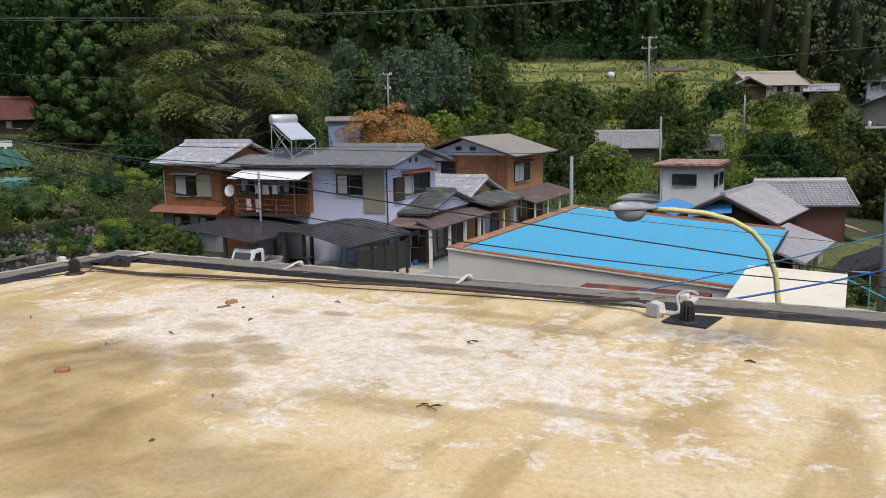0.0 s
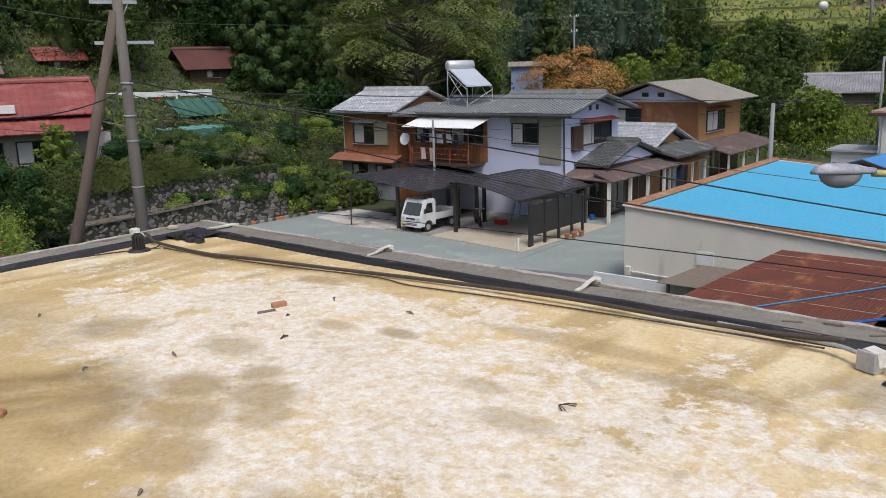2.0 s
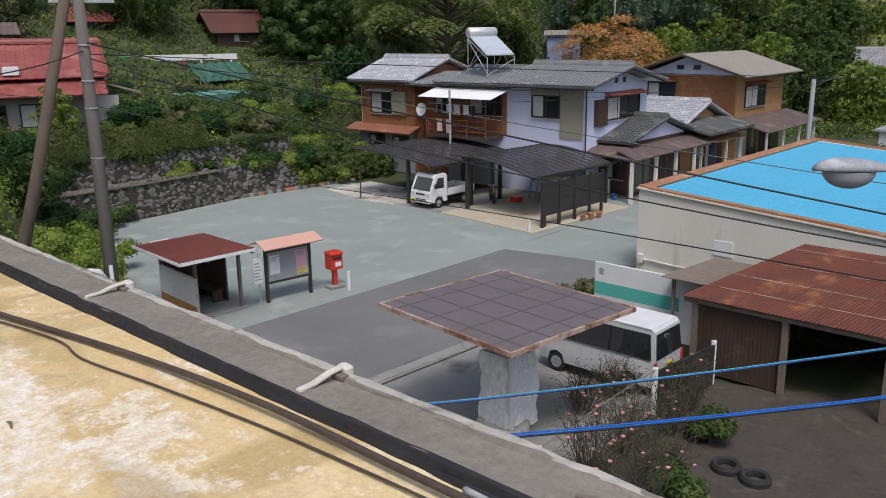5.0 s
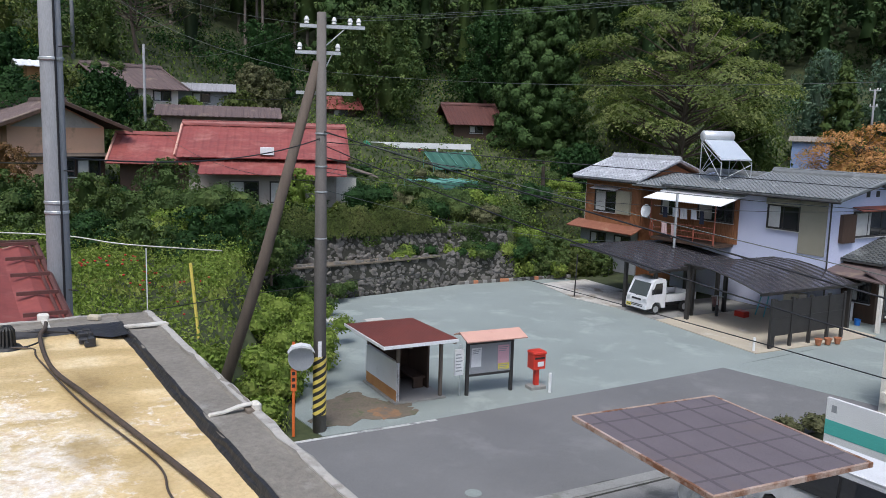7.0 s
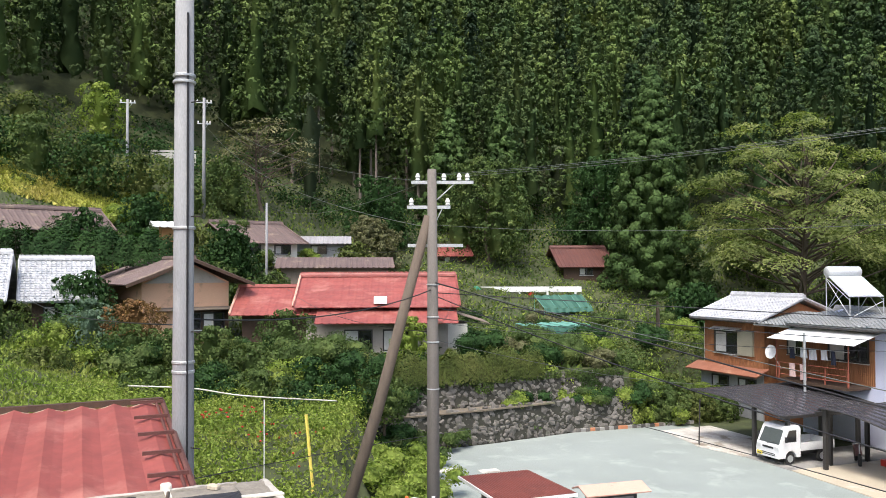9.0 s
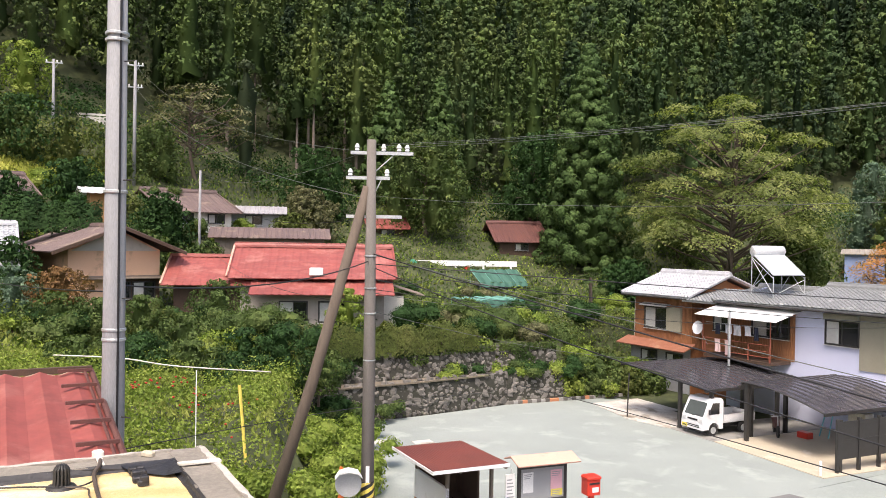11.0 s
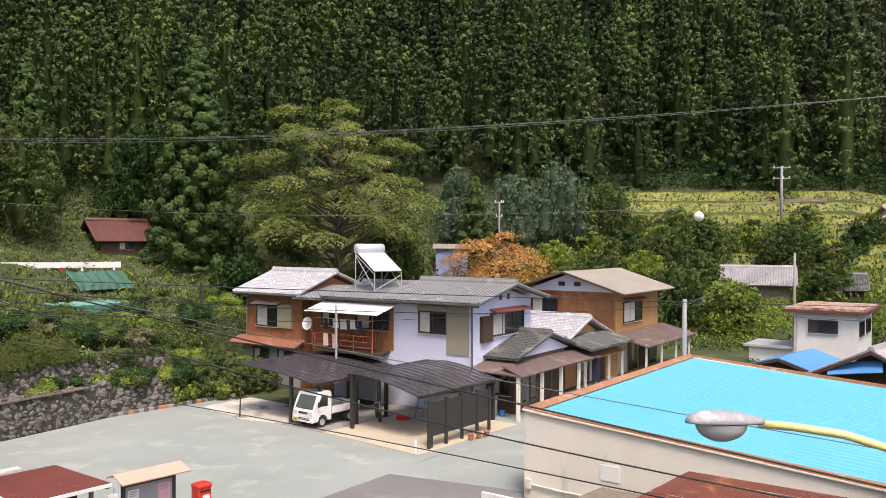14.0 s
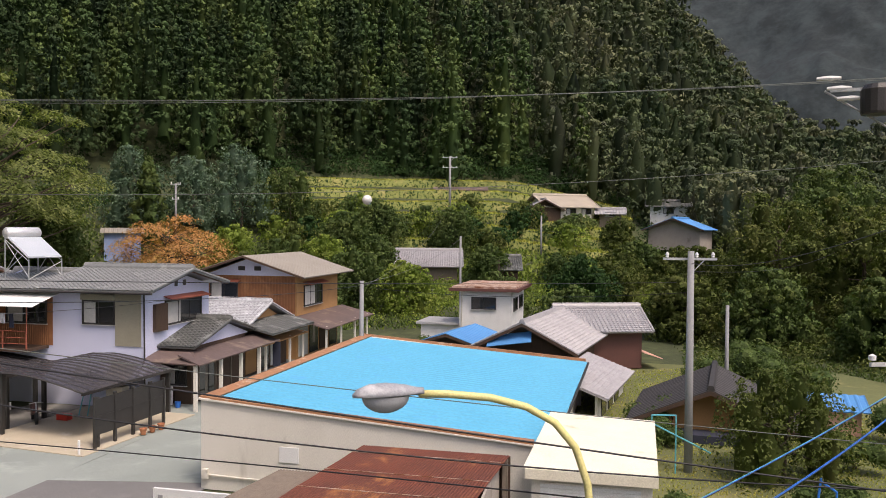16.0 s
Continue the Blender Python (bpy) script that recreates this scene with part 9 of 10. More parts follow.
def palm(at, h, seed):
    rng = np.random.default_rng(seed)
    t = thing("palm", "fan palm with a shaggy trunk in the garden", "palm", at)
    part("trunk", Geo().tube([(0, 0, -0.4), (0.05, 0, h * 0.5), (0, 0, h)], [0.14, 0.15, 0.12], 8), M["bark"], t)
    for k in range(17):
        a = k * 2.4
        el = rng.uniform(-0.5, 1.1)
        d = Vector((math.cos(a) * math.cos(el), math.sin(a) * math.cos(el), math.sin(el)))
        c = Vector((0, 0, h)) + d * 0.65
        side = d.cross(Vector((0, 0, 1))).normalized()
        up = side.cross(d)
        g = Geo()
        g.tube([(0, 0, h), tuple(c)], 0.015, 4)
        for j in range(13):
            b = (j - 6) / 6 * 1.35
            tip = c + (d * math.cos(b) + side * math.sin(b)) * 0.55 + Vector((0, 0, -0.16))
            m = (c + tip) * 0.5
            q = side * math.cos(b) - d * math.sin(b)
            g.add([c, m + q * 0.05 + up * 0.02, tip, m - q * 0.05 + up * 0.02], [(0, 1, 2, 3)])
        part("frond", g, M["leaf_mid"], t)
    return t


palm(g_at(-18.7, 62.8), 3.4, 1), palm(g_at(37.0, 88.0), 4.2, 3)


def bush_patch(name, spots, material, label, leaf=0.22, per=240, seed=1, category="bush", flat=0.8, group="bushes", sit=0.0):
    """Single bushes, each a thing of its own with stems and leaves."""
    rng = np.random.default_rng(seed)
    for x, y, r in spots:
        z = lift1(x, y) + (sit or 0.0)
        lob = max(3, int(4 + r * 2))
        cs, ds = [], []
        for k in range(lob):
            c = np.array([rng.normal() * r * 0.45, rng.normal() * r * 0.45, r * (0.35 + 0.6 * rng.random())])
            p, d = blob_leaves(rng, int(per * max(0.5, r)), (r * 0.55, r * 0.55, r * 0.5 * flat), c, 0.5)
            cs.append(p), ds.append(d)
        cores = [lump(rng, q.mean(0), (r * 0.36, r * 0.36, r * 0.32 * flat)) for q in cs]
        c = np.concatenate(cs)
        t = thing(name, label, category, (x, y, z), 0, group)
        g = Geo()
        for k in range(4):
            a = rng.random() * 6.28
            g.tube([(0, 0, -0.1), (math.cos(a) * r * 0.3, math.sin(a) * r * 0.3, r * 0.6)], [0.035, 0.012], 5)
        part("stem", g, M["bark"], t)
        o = new("leaves", leaf_mesh("leaves", c, leaf * (0.7 + 0.6 * rng.random(len(c))), material, 0.0, rng, np.concatenate(ds) + np.array([0, 0, 0.4]) + 0.3 * rng.normal(size=c.shape), 0.6, "shell", np.concatenate(cores)))
        o.parent = t


def shrub(name, at, h, rad, material, label, seed, leaf=0.14, rings=8, seg=11, per=34, category="bush", rough=0.12, tuft=0.3, group=""):
    """One rounded shrub on a short stem, dense with small leaves."""
    rng = np.random.default_rng(seed)
    t = thing(name, label, category, at, 0, group)
    part("stem", Geo().tube([(0, 0, -0.8), (0.03, 0, h * 0.6)], [0.07 * h * 0.3 + 0.03, 0.02], 6), M["bark"], t)
    core, tri = cone_crown(rng, h, rad, 0.02, 1, rings, seg, per, leaf, rough, True, tuft)
    o = new("leaves", leafy_mesh("leaves", [core], tri, material))
    o.parent = t
    return t


def hedge(pts, high, wide, material, label, seed, n=9000, leaf=0.13):
    """A long clipped hedge along a line of places, uneven on top and sides."""
    rng = np.random.default_rng(seed)
    P = np.array(pts, float)
    seg = np.linalg.norm(np.diff(P[:, :2], axis=0), axis=1)
    at = np.concatenate([[0], np.cumsum(seg)])
    q = rng.random(n) * at[-1]
    c = np.stack([np.interp(q, at, P[:, k]) for k in range(3)], 1)
    k = np.clip(np.searchsorted(at, q) - 1, 0, len(seg) - 1)
    u = np.diff(P[:, :2], axis=0)[k] / seg[k][:, None]
    side = np.stack([-u[:, 1], u[:, 0]], 1)
    a = rng.random(n) * math.pi
    bump = 1 + 0.13 * np.sin(q * 2.3) + 0.1 * np.sin(q * 5.1 + a * 2) + 0.12 * np.array([noise.noise(Vector((x * 1.4, y, seed))) for x, y in zip(q, a)])
    w = np.sign(np.cos(a)) * np.abs(np.cos(a)) ** 0.5 * wide / 2 * bump
    z = np.sin(a) ** 0.6 * high * bump * (0.25 + 0.75 * rng.random(n) ** 0.4)
    p = np.stack([c[:, 0] + side[:, 0] * w, c[:, 1] + side[:, 1] * w, c[:, 2] + z], 1)
    nr = np.stack([side[:, 0] * np.cos(a), side[:, 1] * np.cos(a), np.sin(a) * 0.9 + 0.2], 1)
    tri = spray_tris(rng, p, nr, leaf * (0.6 + 0.8 * rng.random(n)), 0.6, 0.1)
    t = thing("hedge", label, "hedge")
    o = new("leaves", faces("leaves", tri, None, material))
    o.parent = t
    for j in range(len(pts) - 1):
        for f in np.arange(0, 1, 0.8 / seg[j]):
            b = P[j] + (P[j + 1] - P[j]) * f
            part("stem", Geo().tube([(b[0], b[1], b[2] - 0.3), (b[0], b[1], b[2] + high * 0.8)], [0.04, 0.012], 4), M["bark"], t)
    return t


rb = random.Random(8)
spots = {"leaf_mid": [], "leaf_dark": [], "leaf_light": [], "leaf_dry": []}
keys = ["leaf_mid", "leaf_mid", "leaf_dark", "leaf_dark", "leaf_light", "leaf_dry"]
ledge = []
# hedge on the wall head and garden shrubs behind
hedge([(-23.9, 34.0, 2.95), (-22.6, 36.1, 2.95), (-20.5, 40.0, 2.95), (-18.7, 44.0, 2.95)], 1.6, 1.5, M["leaf_olive"], "long clipped olive green hedge on the head of the stone wall", 41, 22000)
hedge([(-53.5, 28.0, 9.6), (-46.9, 30.1, 9.3), (-44.6, 33.8, 9.2), (-42.2, 37.6, 9.0)], 2.3, 2.0, M["leaf_dark"], "tall dark evergreen hedge above the tiled house", 42, 16000, 0.2)
for k in range(64):
    a, r = math.radians(rb.uniform(-60, -17)), rb.uniform(40, 76)
    x, y = EYE[0] + r * math.sin(a), EYE[1] + r * math.cos(a)
    if float(outside(np.array([x]), np.array([y]))[0]) < 1.5 or (-33 < x < -24 and 38 < y < 49) or (-43 < x < -32 and 28 < y < 40):
        continue
    spots[keys[rb.randrange(6)]].append((x, y, rb.uniform(0.7, 1.5)))
for x, y, r in ((-28.0, 38.0, 1.7), (-30.5, 35.8, 1.6), (-32.5, 34.0, 1.3), (-26.6, 36.5, 1.2), (-35.5, 31.0, 1.5), (-33.8, 28.6, 1.4), (-37.5, 28.0, 1.6), (-26.0, 33.5, 1.8), (-24.5, 31.0, 1.4), (-23.0, 45.0, 1.5), (-24.8, 48.0, 1.3), (-22.0, 50.0, 1.5), (-19.0, 49.0, 1.6),
                (-19.6, 52.0, 1.4), (-17.0, 49.5, 1.2), (-21.0, 55.0, 1.6), (-24.0, 53.0, 1.5), (-16.5, 57.0, 1.3), (-18.5, 61.0, 1.5), (-25.5, 41.0, 0.9), (-25.0, 39.0, 1.0)):
    spots[keys[rb.randrange(5)]].append((x, y, r))
for k in range(20):
    s = rb.random()
    p = Vector((-16.9, 44.6, 0)).lerp(Vector((-13.4, 49.2, 0)), s) if k < 17 else Vector((-18.6, 41.0, 0)).lerp(Vector((-17.4, 43.4, 0)), s)
    ledge.append((p.x - rb.uniform(0.2, 0.8), p.y + rb.uniform(0.1, 0.5), rb.uniform(0.5, 1.0)))
for x, y, r in ((-14.9, 50.2, 0.9), (-15.6, 51.6, 1.0), (-16.2, 53.0, 1.1), (-16.7, 54.4, 1.0), (-17.2, 55.8, 1.1), (-17.4, 57.2, 1.1), (-14.3, 49.4, 0.8)):
    spots["leaf_light"].append((x, y, r))
for x, y, r in ((-22.6, 36.0, 1.5), (-22.9, 37.6, 1.4), (-22.2, 34.8, 1.4), (-23.8, 35.0, 1.6), (-21.2, 34.6, 1.2)):
    spots["leaf_dark"].append((x, y, r))
for x, y, r in ((-20.4, 35.8, 0.9), (-19.9, 36.8, 0.8), (-20.6, 34.8, 0.9), (-19.0, 33.4, 0.8)):
    spots["leaf_mid"].append((x, y, r))
for x, y, r in ((-13.5, 20.5, 1.0), (-13.0, 23.4, 1.2), (-14.5, 25.5, 1.3), (-16.5, 28.0, 1.4), (-12.2, 19.0, 0.9), (-18.5, 30.5, 1.3), (-12.6, 24.0, 0.9), (-13.8, 27.0, 1.0), (-11.6, 21.6, 0.8), (-15.6, 29.6, 1.0), (-17.6, 32.4, 1.0), (-17.6, 46.4, 0.8), (-16.6, 47.4, 0.7), (-15.4, 48.4, 0.8), (-14.2, 49.3, 0.7), (-12.6, 50.0, 0.8), (-18.9, 44.5, 0.7), (-19.4, 43.0, 0.6)):
    spots["leaf_light"].append((x, y, r))
for k, (x, y, z, h, rad, m, lab) in enumerate((
        (-25.8, 27.2, 2.5, 1.7, 1.3, "leaf_dark", "dark evergreen shrub at the head of the bank"), (-24.2, 28.6, 2.4, 1.9, 1.4, "leaf_mid", "dark green shrub at the head of the bank"), (-22.4, 29.6, 2.2, 1.6, 1.2, "leaf_dark", "dark evergreen shrub at the head of the bank"),
        (-27.6, 25.6, 2.7, 1.8, 1.3, "leaf_mid", "dark green shrub at the head of the bank"), (-36.5, 26.2, 4.3, 1.7, 1.35, "leaf_light", "bright green clipped dome shrub in the house garden"), (-33.7, 28.7, 3.6, 2.3, 1.7, "leaf_mid", "dark green clipped garden tree before the ochre house"),
        (-31.9, 29.9, 3.8, 1.9, 1.2, "leaf_mid", "dark green clipped garden tree before the ochre house"), (-28.8, 34.7, 3.9, 2.6, 1.5, "leaf_mid", "rounded glossy green garden tree before the red house"),
        (-22.6, 37.8, 3.6, 2.7, 0.75, "leaf_light", "slim yellow-green garden conifer beside the red house"), (-35.3, 30.0, 5.2, 1.9, 1.3, "leaf_rust", "russet maple shrub beside the ochre house"),
        (-36.5, 28.1, 4.5, 2.7, 1.2, "leaf_blue", "grey-green rounded garden shrub"), (-29.0, 30.0, 4.0, 2.0, 1.1, "leaf_mid", "green rounded garden shrub on the slope"),
        (-26.9, 30.9, 3.0, 2.1, 1.4, "leaf_mid", "green rounded garden shrub on the slope"), (-30.3, 31.6, 3.8, 1.6, 1.1, "leaf_olive", "olive green garden shrub on the slope"),
        (-21.9, 31.9, 2.2, 2.4, 1.3, "leaf_dark", "dark evergreen shrub at the end of the stone wall"), (-23.0, 30.8, 2.2, 2.5, 1.3, "leaf_dark", "dark evergreen shrub at the end of the stone wall"),
        (-20.9, 33.4, 2.0, 1.8, 1.0, "leaf_mid", "green shrub at the end of the stone wall"), (-39.5, 24.6, 5.2, 2.0, 1.5, "leaf_mid", "green rounded garden shrub on the slope"), (-34.3, 24.2, 3.6, 1.5, 1.3, "leaf_olive", "olive green garden shrub on the slope"))):
    shrub("garden_shrub", (x, y, z), h, rad, M[m], lab, 300 + k, 0.13, group="garden shrubs")
for k, (x, y, h, rad, m) in enumerate(((-13.4, 50.4, 1.6, 1.1, "leaf_mid"), (-12.3, 51.7, 1.4, 1.0, "leaf_olive"), (-11.3, 53.0, 1.3, 0.9, "leaf_mid"), (-13.6, 52.3, 2.0, 1.2, "leaf_mid"), (-12.6, 54.0, 1.7, 1.1, "leaf_light"), (-14.4, 53.4, 2.2, 1.3, "leaf_olive"),
                                       (-15.0, 48.6, 1.5, 1.1, "leaf_light"), (-14.2, 49.6, 1.3, 0.9, "leaf_mid"), (-11.8, 55.4, 1.6, 1.0, "leaf_mid"))):
    shrub("garden_shrub", (x, y, lift1(x, y)), h, rad, M[m], "leafy green shrub behind the edging stones", 380 + k, 0.14, group="shrubs by the edging")
for k, (x, y, z, h, rad, m) in enumerate(((-65.1, 40.6, 16.6, 5.0, 3.4, "leaf_mid"), (-62.6, 44.7, 15.6, 4.6, 3.2, "leaf_dark"), (-60.6, 47.8, 14.6, 4.0, 2.8, "leaf_olive"), (-71.6, 43.1, 20.0, 4.5, 3.6, "leaf_olive"),
                                          (-70.9, 50.4, 21.4, 5.6, 2.0, "leaf_light"), (-68.0, 38.5, 17.5, 4.0, 3.0, "leaf_dark"), (-58.2, 51.5, 13.2, 3.4, 2.4, "leaf_mid"), (-72.0, 36.5, 19.0, 5.0, 3.5, "leaf_mid"),
                                          (-55.5, 47.0, 10.8, 3.0, 2.0, "leaf_light"), (-53.0, 47.5, 9.6, 2.6, 1.7, "leaf_olive"))):
    shrub("tree", (x, y, z), h, rad, M[m], {"leaf_mid": "rounded green tree on the upper slope", "leaf_dark": "dark green tree on the upper slope", "leaf_olive": "olive green tree on the upper slope", "leaf_light": "light green tree on the upper slope"}[m], 340 + k, 0.26, 8, 10, 30, "tree", 0.2, 0.34, "trees on the upper slope")
for k, m in enumerate(("leaf_mid", "leaf_light", "leaf_dark")):
    bush_patch("bush", ledge[k::3], M[m], "green bush hanging over the stone wall", 0.15, 240, 25 + k, sit=1.3)
for m, sp in spots.items():
    bush_patch("bush", sp, M[m], {"leaf_mid": "green garden bush on the slope", "leaf_dark": "dark clipped evergreen bush", "leaf_light": "light green bush on the bank", "leaf_dry": "dull olive shrub on the slope"}[m], 0.16, 240, 5)
bush_patch("bush", [(24.2, 24.5, 0.9), (20.3, 32.5, 1.1), (23.5, 33.5, 1.0), (18.6, 25.5, 0.7), (28.5, 28.5, 1.2), (31.5, 27.5, 1.0), (33.0, 30.5, 1.4), (25.0, 36.0, 1.2), (35.5, 38.0, 1.6), (36.5, 44.0, 1.8), (39.0, 47.0, 1.8), (33.5, 44.5, 1.3), (27.0, 57.0, 1.2), (19.5, 58.5, 1.2)], M["leaf_mid"], "green bush on rough grass", 0.16, 240, 15)


# rose bed by the fence
def twiggy(at, r, h, seed, label):
    rng = np.random.default_rng(seed)
    t = thing("rose_bush", label, "shrub", at, 0, "roses by the fence")
    g = Geo()
    tips = []
    for k in range(46):
        a = rng.random() * 6.28
        q = rng.random() ** 0.6
        tip = (math.cos(a) * r * q, math.sin(a) * r * q, h * (0.6 + 0.5 * rng.random()))
        g.tube(limb_curve((math.cos(a) * 0.12, math.sin(a) * 0.12, 0), tip, 0.1, rng, 4), [0.014, 0.011, 0.008, 0.004], 4)
        tips.append(tip)
        for j in range(3):
            s = 0.5 + 0.4 * rng.random()
            b = np.array(tip) * s
            e = b + rng.normal(size=3) * 0.2 + np.array([0, 0, 0.12])
            g.tube([tuple(b), tuple(e)], [0.006, 0.003], 3)
            tips.append(tuple(e))
    part("twig_mass", g, M["bark"], t)
    c = np.array(tips)
    c = np.concatenate([c + rng.normal(size=c.shape) * 0.07 for _ in range(2)])
    o = new("leaves", leaf_mesh("leaves", c, 0.06, M["leaf_mid"], 0.1, rng))
    o.parent = t
    for k in range(7):
        p = tips[int(rng.integers(len(tips)))]
        part("flower", Geo().lathe([(0.0, -0.02), (0.035, 0.0), (0.045, 0.03), (0.0, 0.04)], 7, p), M["petal_pink"], t)
    return t


for k, (x, y, r, h) in enumerate(((3.3, 17.6, 0.8, 1.5), (4.0, 18.8, 0.8, 1.4), (3.0, 20.6, 0.7, 1.0), (4.9, 19.9, 0.7, 1.3), (4.5, 17.6, 0.9, 1.3), (3.7, 21.7, 0.6, 0.9), (5.4, 21.2, 0.6, 1.2), (4.0, 16.4, 0.8, 1.5))):
    twiggy((x, y, 0.02), r, h, 200 + k, "leggy rose bush with few leaves and pink flowers")
bush_patch("bush", [(4.9, 17.1, 0.7), (5.7, 19.6, 0.6)], M["leaf_mid"], "dense green bush among the roses", 0.1, 900, 31)
bush_patch("bush", [(1.9, 29.0, 0.55), (2.4, 29.6, 0.5), (2.9, 30.0, 0.4)], M["leaf_dry"], "small thin shrub beside the hoarding", 0.1, 200, 33)


# ---- grass and weeds: too many to count ----
def cover(name, pts, size, material, label, seed, up=1.0):
    rng = np.random.default_rng(seed)
    pts = np.asarray(pts, float)
    out = rng.normal(size=pts.shape) * 0.6
    out[:, 2] = up + 0.5 * rng.random(len(pts))
    ob = new(name, leaf_mesh(name, pts, size * (0.6 + 0.8 * rng.random(len(pts))), material, 0.0, rng, out, 0.5))
    return tagged(ob, label, "grass", kind="stuff")


def scatter(rng, n, az0, az1, r0, r1, keep):
    a = np.radians(rng.uniform(az0, az1, n))
    r = np.sqrt(rng.uniform(r0 * r0, r1 * r1, n))
    x, y = EYE[0] + r * np.sin(a), EYE[1] + r * np.cos(a)
    d = outside(x, y)
    az = np.degrees(a)
    k = keep(x, y, d, az)
    x, y = x[k], y[k]
    return np.stack([x, y, lift(x, y)], 1)


def scrub(name, pts, rng, material, label, leaf, n=46, size=(0.6, 1.5)):
    """Low uneven undergrowth: many rounded tufts of leaves."""
    cs, ds, ls = [], [], []
    for q in pts:
        r = rng.uniform(*size)
        p, d = blob_leaves(rng, n, (r, r, r * 0.75), q + np.array([0, 0, r * 0.3]), 0.6)
        cs.append(p), ds.append(d + np.array([0, 0, 0.45])), ls.append(np.full(n, leaf * (0.6 + 0.35 * r)))
    ob = new(name, leaf_mesh(name, np.concatenate(cs), np.concatenate(ls), material, 0.0, rng, np.concatenate(ds), 0.6, "shell"))
    return tagged(ob, label, "undergrowth", kind="stuff")


p = scatter(RN, 62000, -74, -33, 14, 48, lambda x, y, d, az: d > 0.2)
cover("bank_weeds", p + np.array([0, 0, 0.08]), 0.2, M["grass"], "dense light green weeds covering the bank", 2)
p = scatter(RN, 56000, -74, 50, 42, 118, lambda x, y, d, az: (d > 0.6) & (d < 60))
cover("slope_weeds", p + np.array([0, 0, 0.12]), 0.42, M["leaf_mid"], "green weeds and low scrub on the slope", 3)
p = scatter(RN, 36000, -74, 50, 42, 118, lambda x, y, d, az: (d > 0.6) & (d < 60))
cover("slope_grass", p + np.array([0, 0, 0.12]), 0.38, M["grass"], "light grass on the slope", 4)
xx, yy = RN.uniform(16.5, 38, 42000), RN.uniform(21.5, 50, 42000)
k = (yy < 64 - 0.6 * xx + 12) & ~((xx < 22) & (yy > 37))
aa, rr2 = np.radians(RN.uniform(34, 54, 15000)), RN.uniform(40, 84, 15000)
xx2, yy2 = EYE[0] + rr2 * np.sin(aa), EYE[1] + rr2 * np.cos(aa)
k2 = (outside(xx2, yy2) < 1) & ~((xx2 < 44) & (yy2 < 46))
p = np.stack([xx2, yy2, np.zeros(15000)], 1)[k2]
cover("valley_weeds", p, 0.42, M["leaf_mid"], "green weeds under the valley trees", 8)
scrub("valley_scrub", p[:150], RN, M["leaf_olive"], "olive green scrub under the valley trees", 0.26, 70, (0.6, 1.5))
flat_patch("rough_ground", [(16.2, 21.0), (44.0, 21.0), (44.0, 46.0), (26.0, 58.0), (22.2, 52.0), (22.2, 37.0), (16.2, 36.0)], 0.012, M["meadow"], "mown yellow-green ground around the pole")
cover("rough_grass", np.stack([xx[k], yy[k], np.zeros(k.sum())], 1), 0.17, M["grass_field"], "rough yellow-green grass around the pole", 5)
flow = RN.uniform(0, 1, (46, 2)) ** (2.2, 1.0)
g = Geo()
for s, q in flow:
    x, y = -21.5 + 5.5 * s, 22.8 + 3.6 * q
    z = lift1(x, y) + 0.5
    g.lathe([(0.0, 0.0), (0.035, 0.015), (0.05, 0.05), (0.02, 0.065), (0.0, 0.045)], 6, (x, y, z - 0.1))
tagged(solo("spider_lilies", g, M["petal_red"], "scattered red flowers on the bank", "flowers"), kind="stuff")


p = scatter(RN, 6000, -64, 48, 60, 150, lambda x, y, d, az: (d > np.interp(az, [-64, -50, -44, -30, -18, -8, 5, 6, 30, 31, 50], [44, 46, 42, 38, 38, 44, 46, 58.5, 58.5, 40, 30])) & (d < np.interp(az, [-64, -44, -18, -8, 6, 30, 50], [62, 57, 56, 62, 68, 68, 50])))
scrub("wood_edge_scrub", p[:640], RN, M["leaf_dark"], "dark green scrub along the edge of the woods", 0.34, 110, (0.9, 2.0))
p = scatter(RN, 3000, 5, 31, 100, 150, lambda x, y, d, az: (d > 58.8) & (d < 66))
scrub("wood_edge_scrub", p[:300], RN, M["leaf_dark"], "dark green scrub between the fields and the woods", 0.36, 100, (1.0, 2.2))
p = scatter(RN, 4200, -60, 30, 42, 112, lambda x, y, d, az: (d > 1.2) & (d < 36))
scrub("slope_scrub", p[:900:2], RN, M["leaf_mid"], "green low scrub on the slope", 0.3, 60, (0.5, 1.3))
scrub("slope_scrub", p[1:900:2], RN, M["leaf_light"], "light green low scrub on the slope", 0.3, 60, (0.4, 1.1))
xx = RN.random(260)
p = np.stack([RN.uniform(-5.5, 0.0, 320), RN.uniform(50.5, 71, 320), np.zeros(320)], 1)
p[:, 0] += -15.4 + np.maximum(0, p[:, 1] - 56.5) * 0.5
p[:, 2] = lift(p[:, 0], p[:, 1])
scrub("garden_scrub", p[::2], RN, M["leaf_mid"], "dense green garden shrubs beside the house", 0.22, 90, (0.5, 1.2))
scrub("garden_scrub", p[1::2], RN, M["leaf_olive"], "dull green garden shrubs beside the house", 0.22, 90, (0.5, 1.2))
p = np.array([(-13.4 - 3.6 * min(1, 2 * q) + 5.5 * max(0, 2 * q - 1) - e, 49.2 + 9 * min(1, 2 * q) + 8 * max(0, 2 * q - 1), 0) for q, e in zip(xx, RN.uniform(-0.3, 3.0, 260))])
p[:, 2] = np.minimum(lift(p[:, 0], p[:, 1]), 2.6) * RN.random(260)
scrub("garden_scrub", p, RN, M["leaf_mid"], "overgrown green bank beside the house", 0.24, 70, (0.4, 0.9))
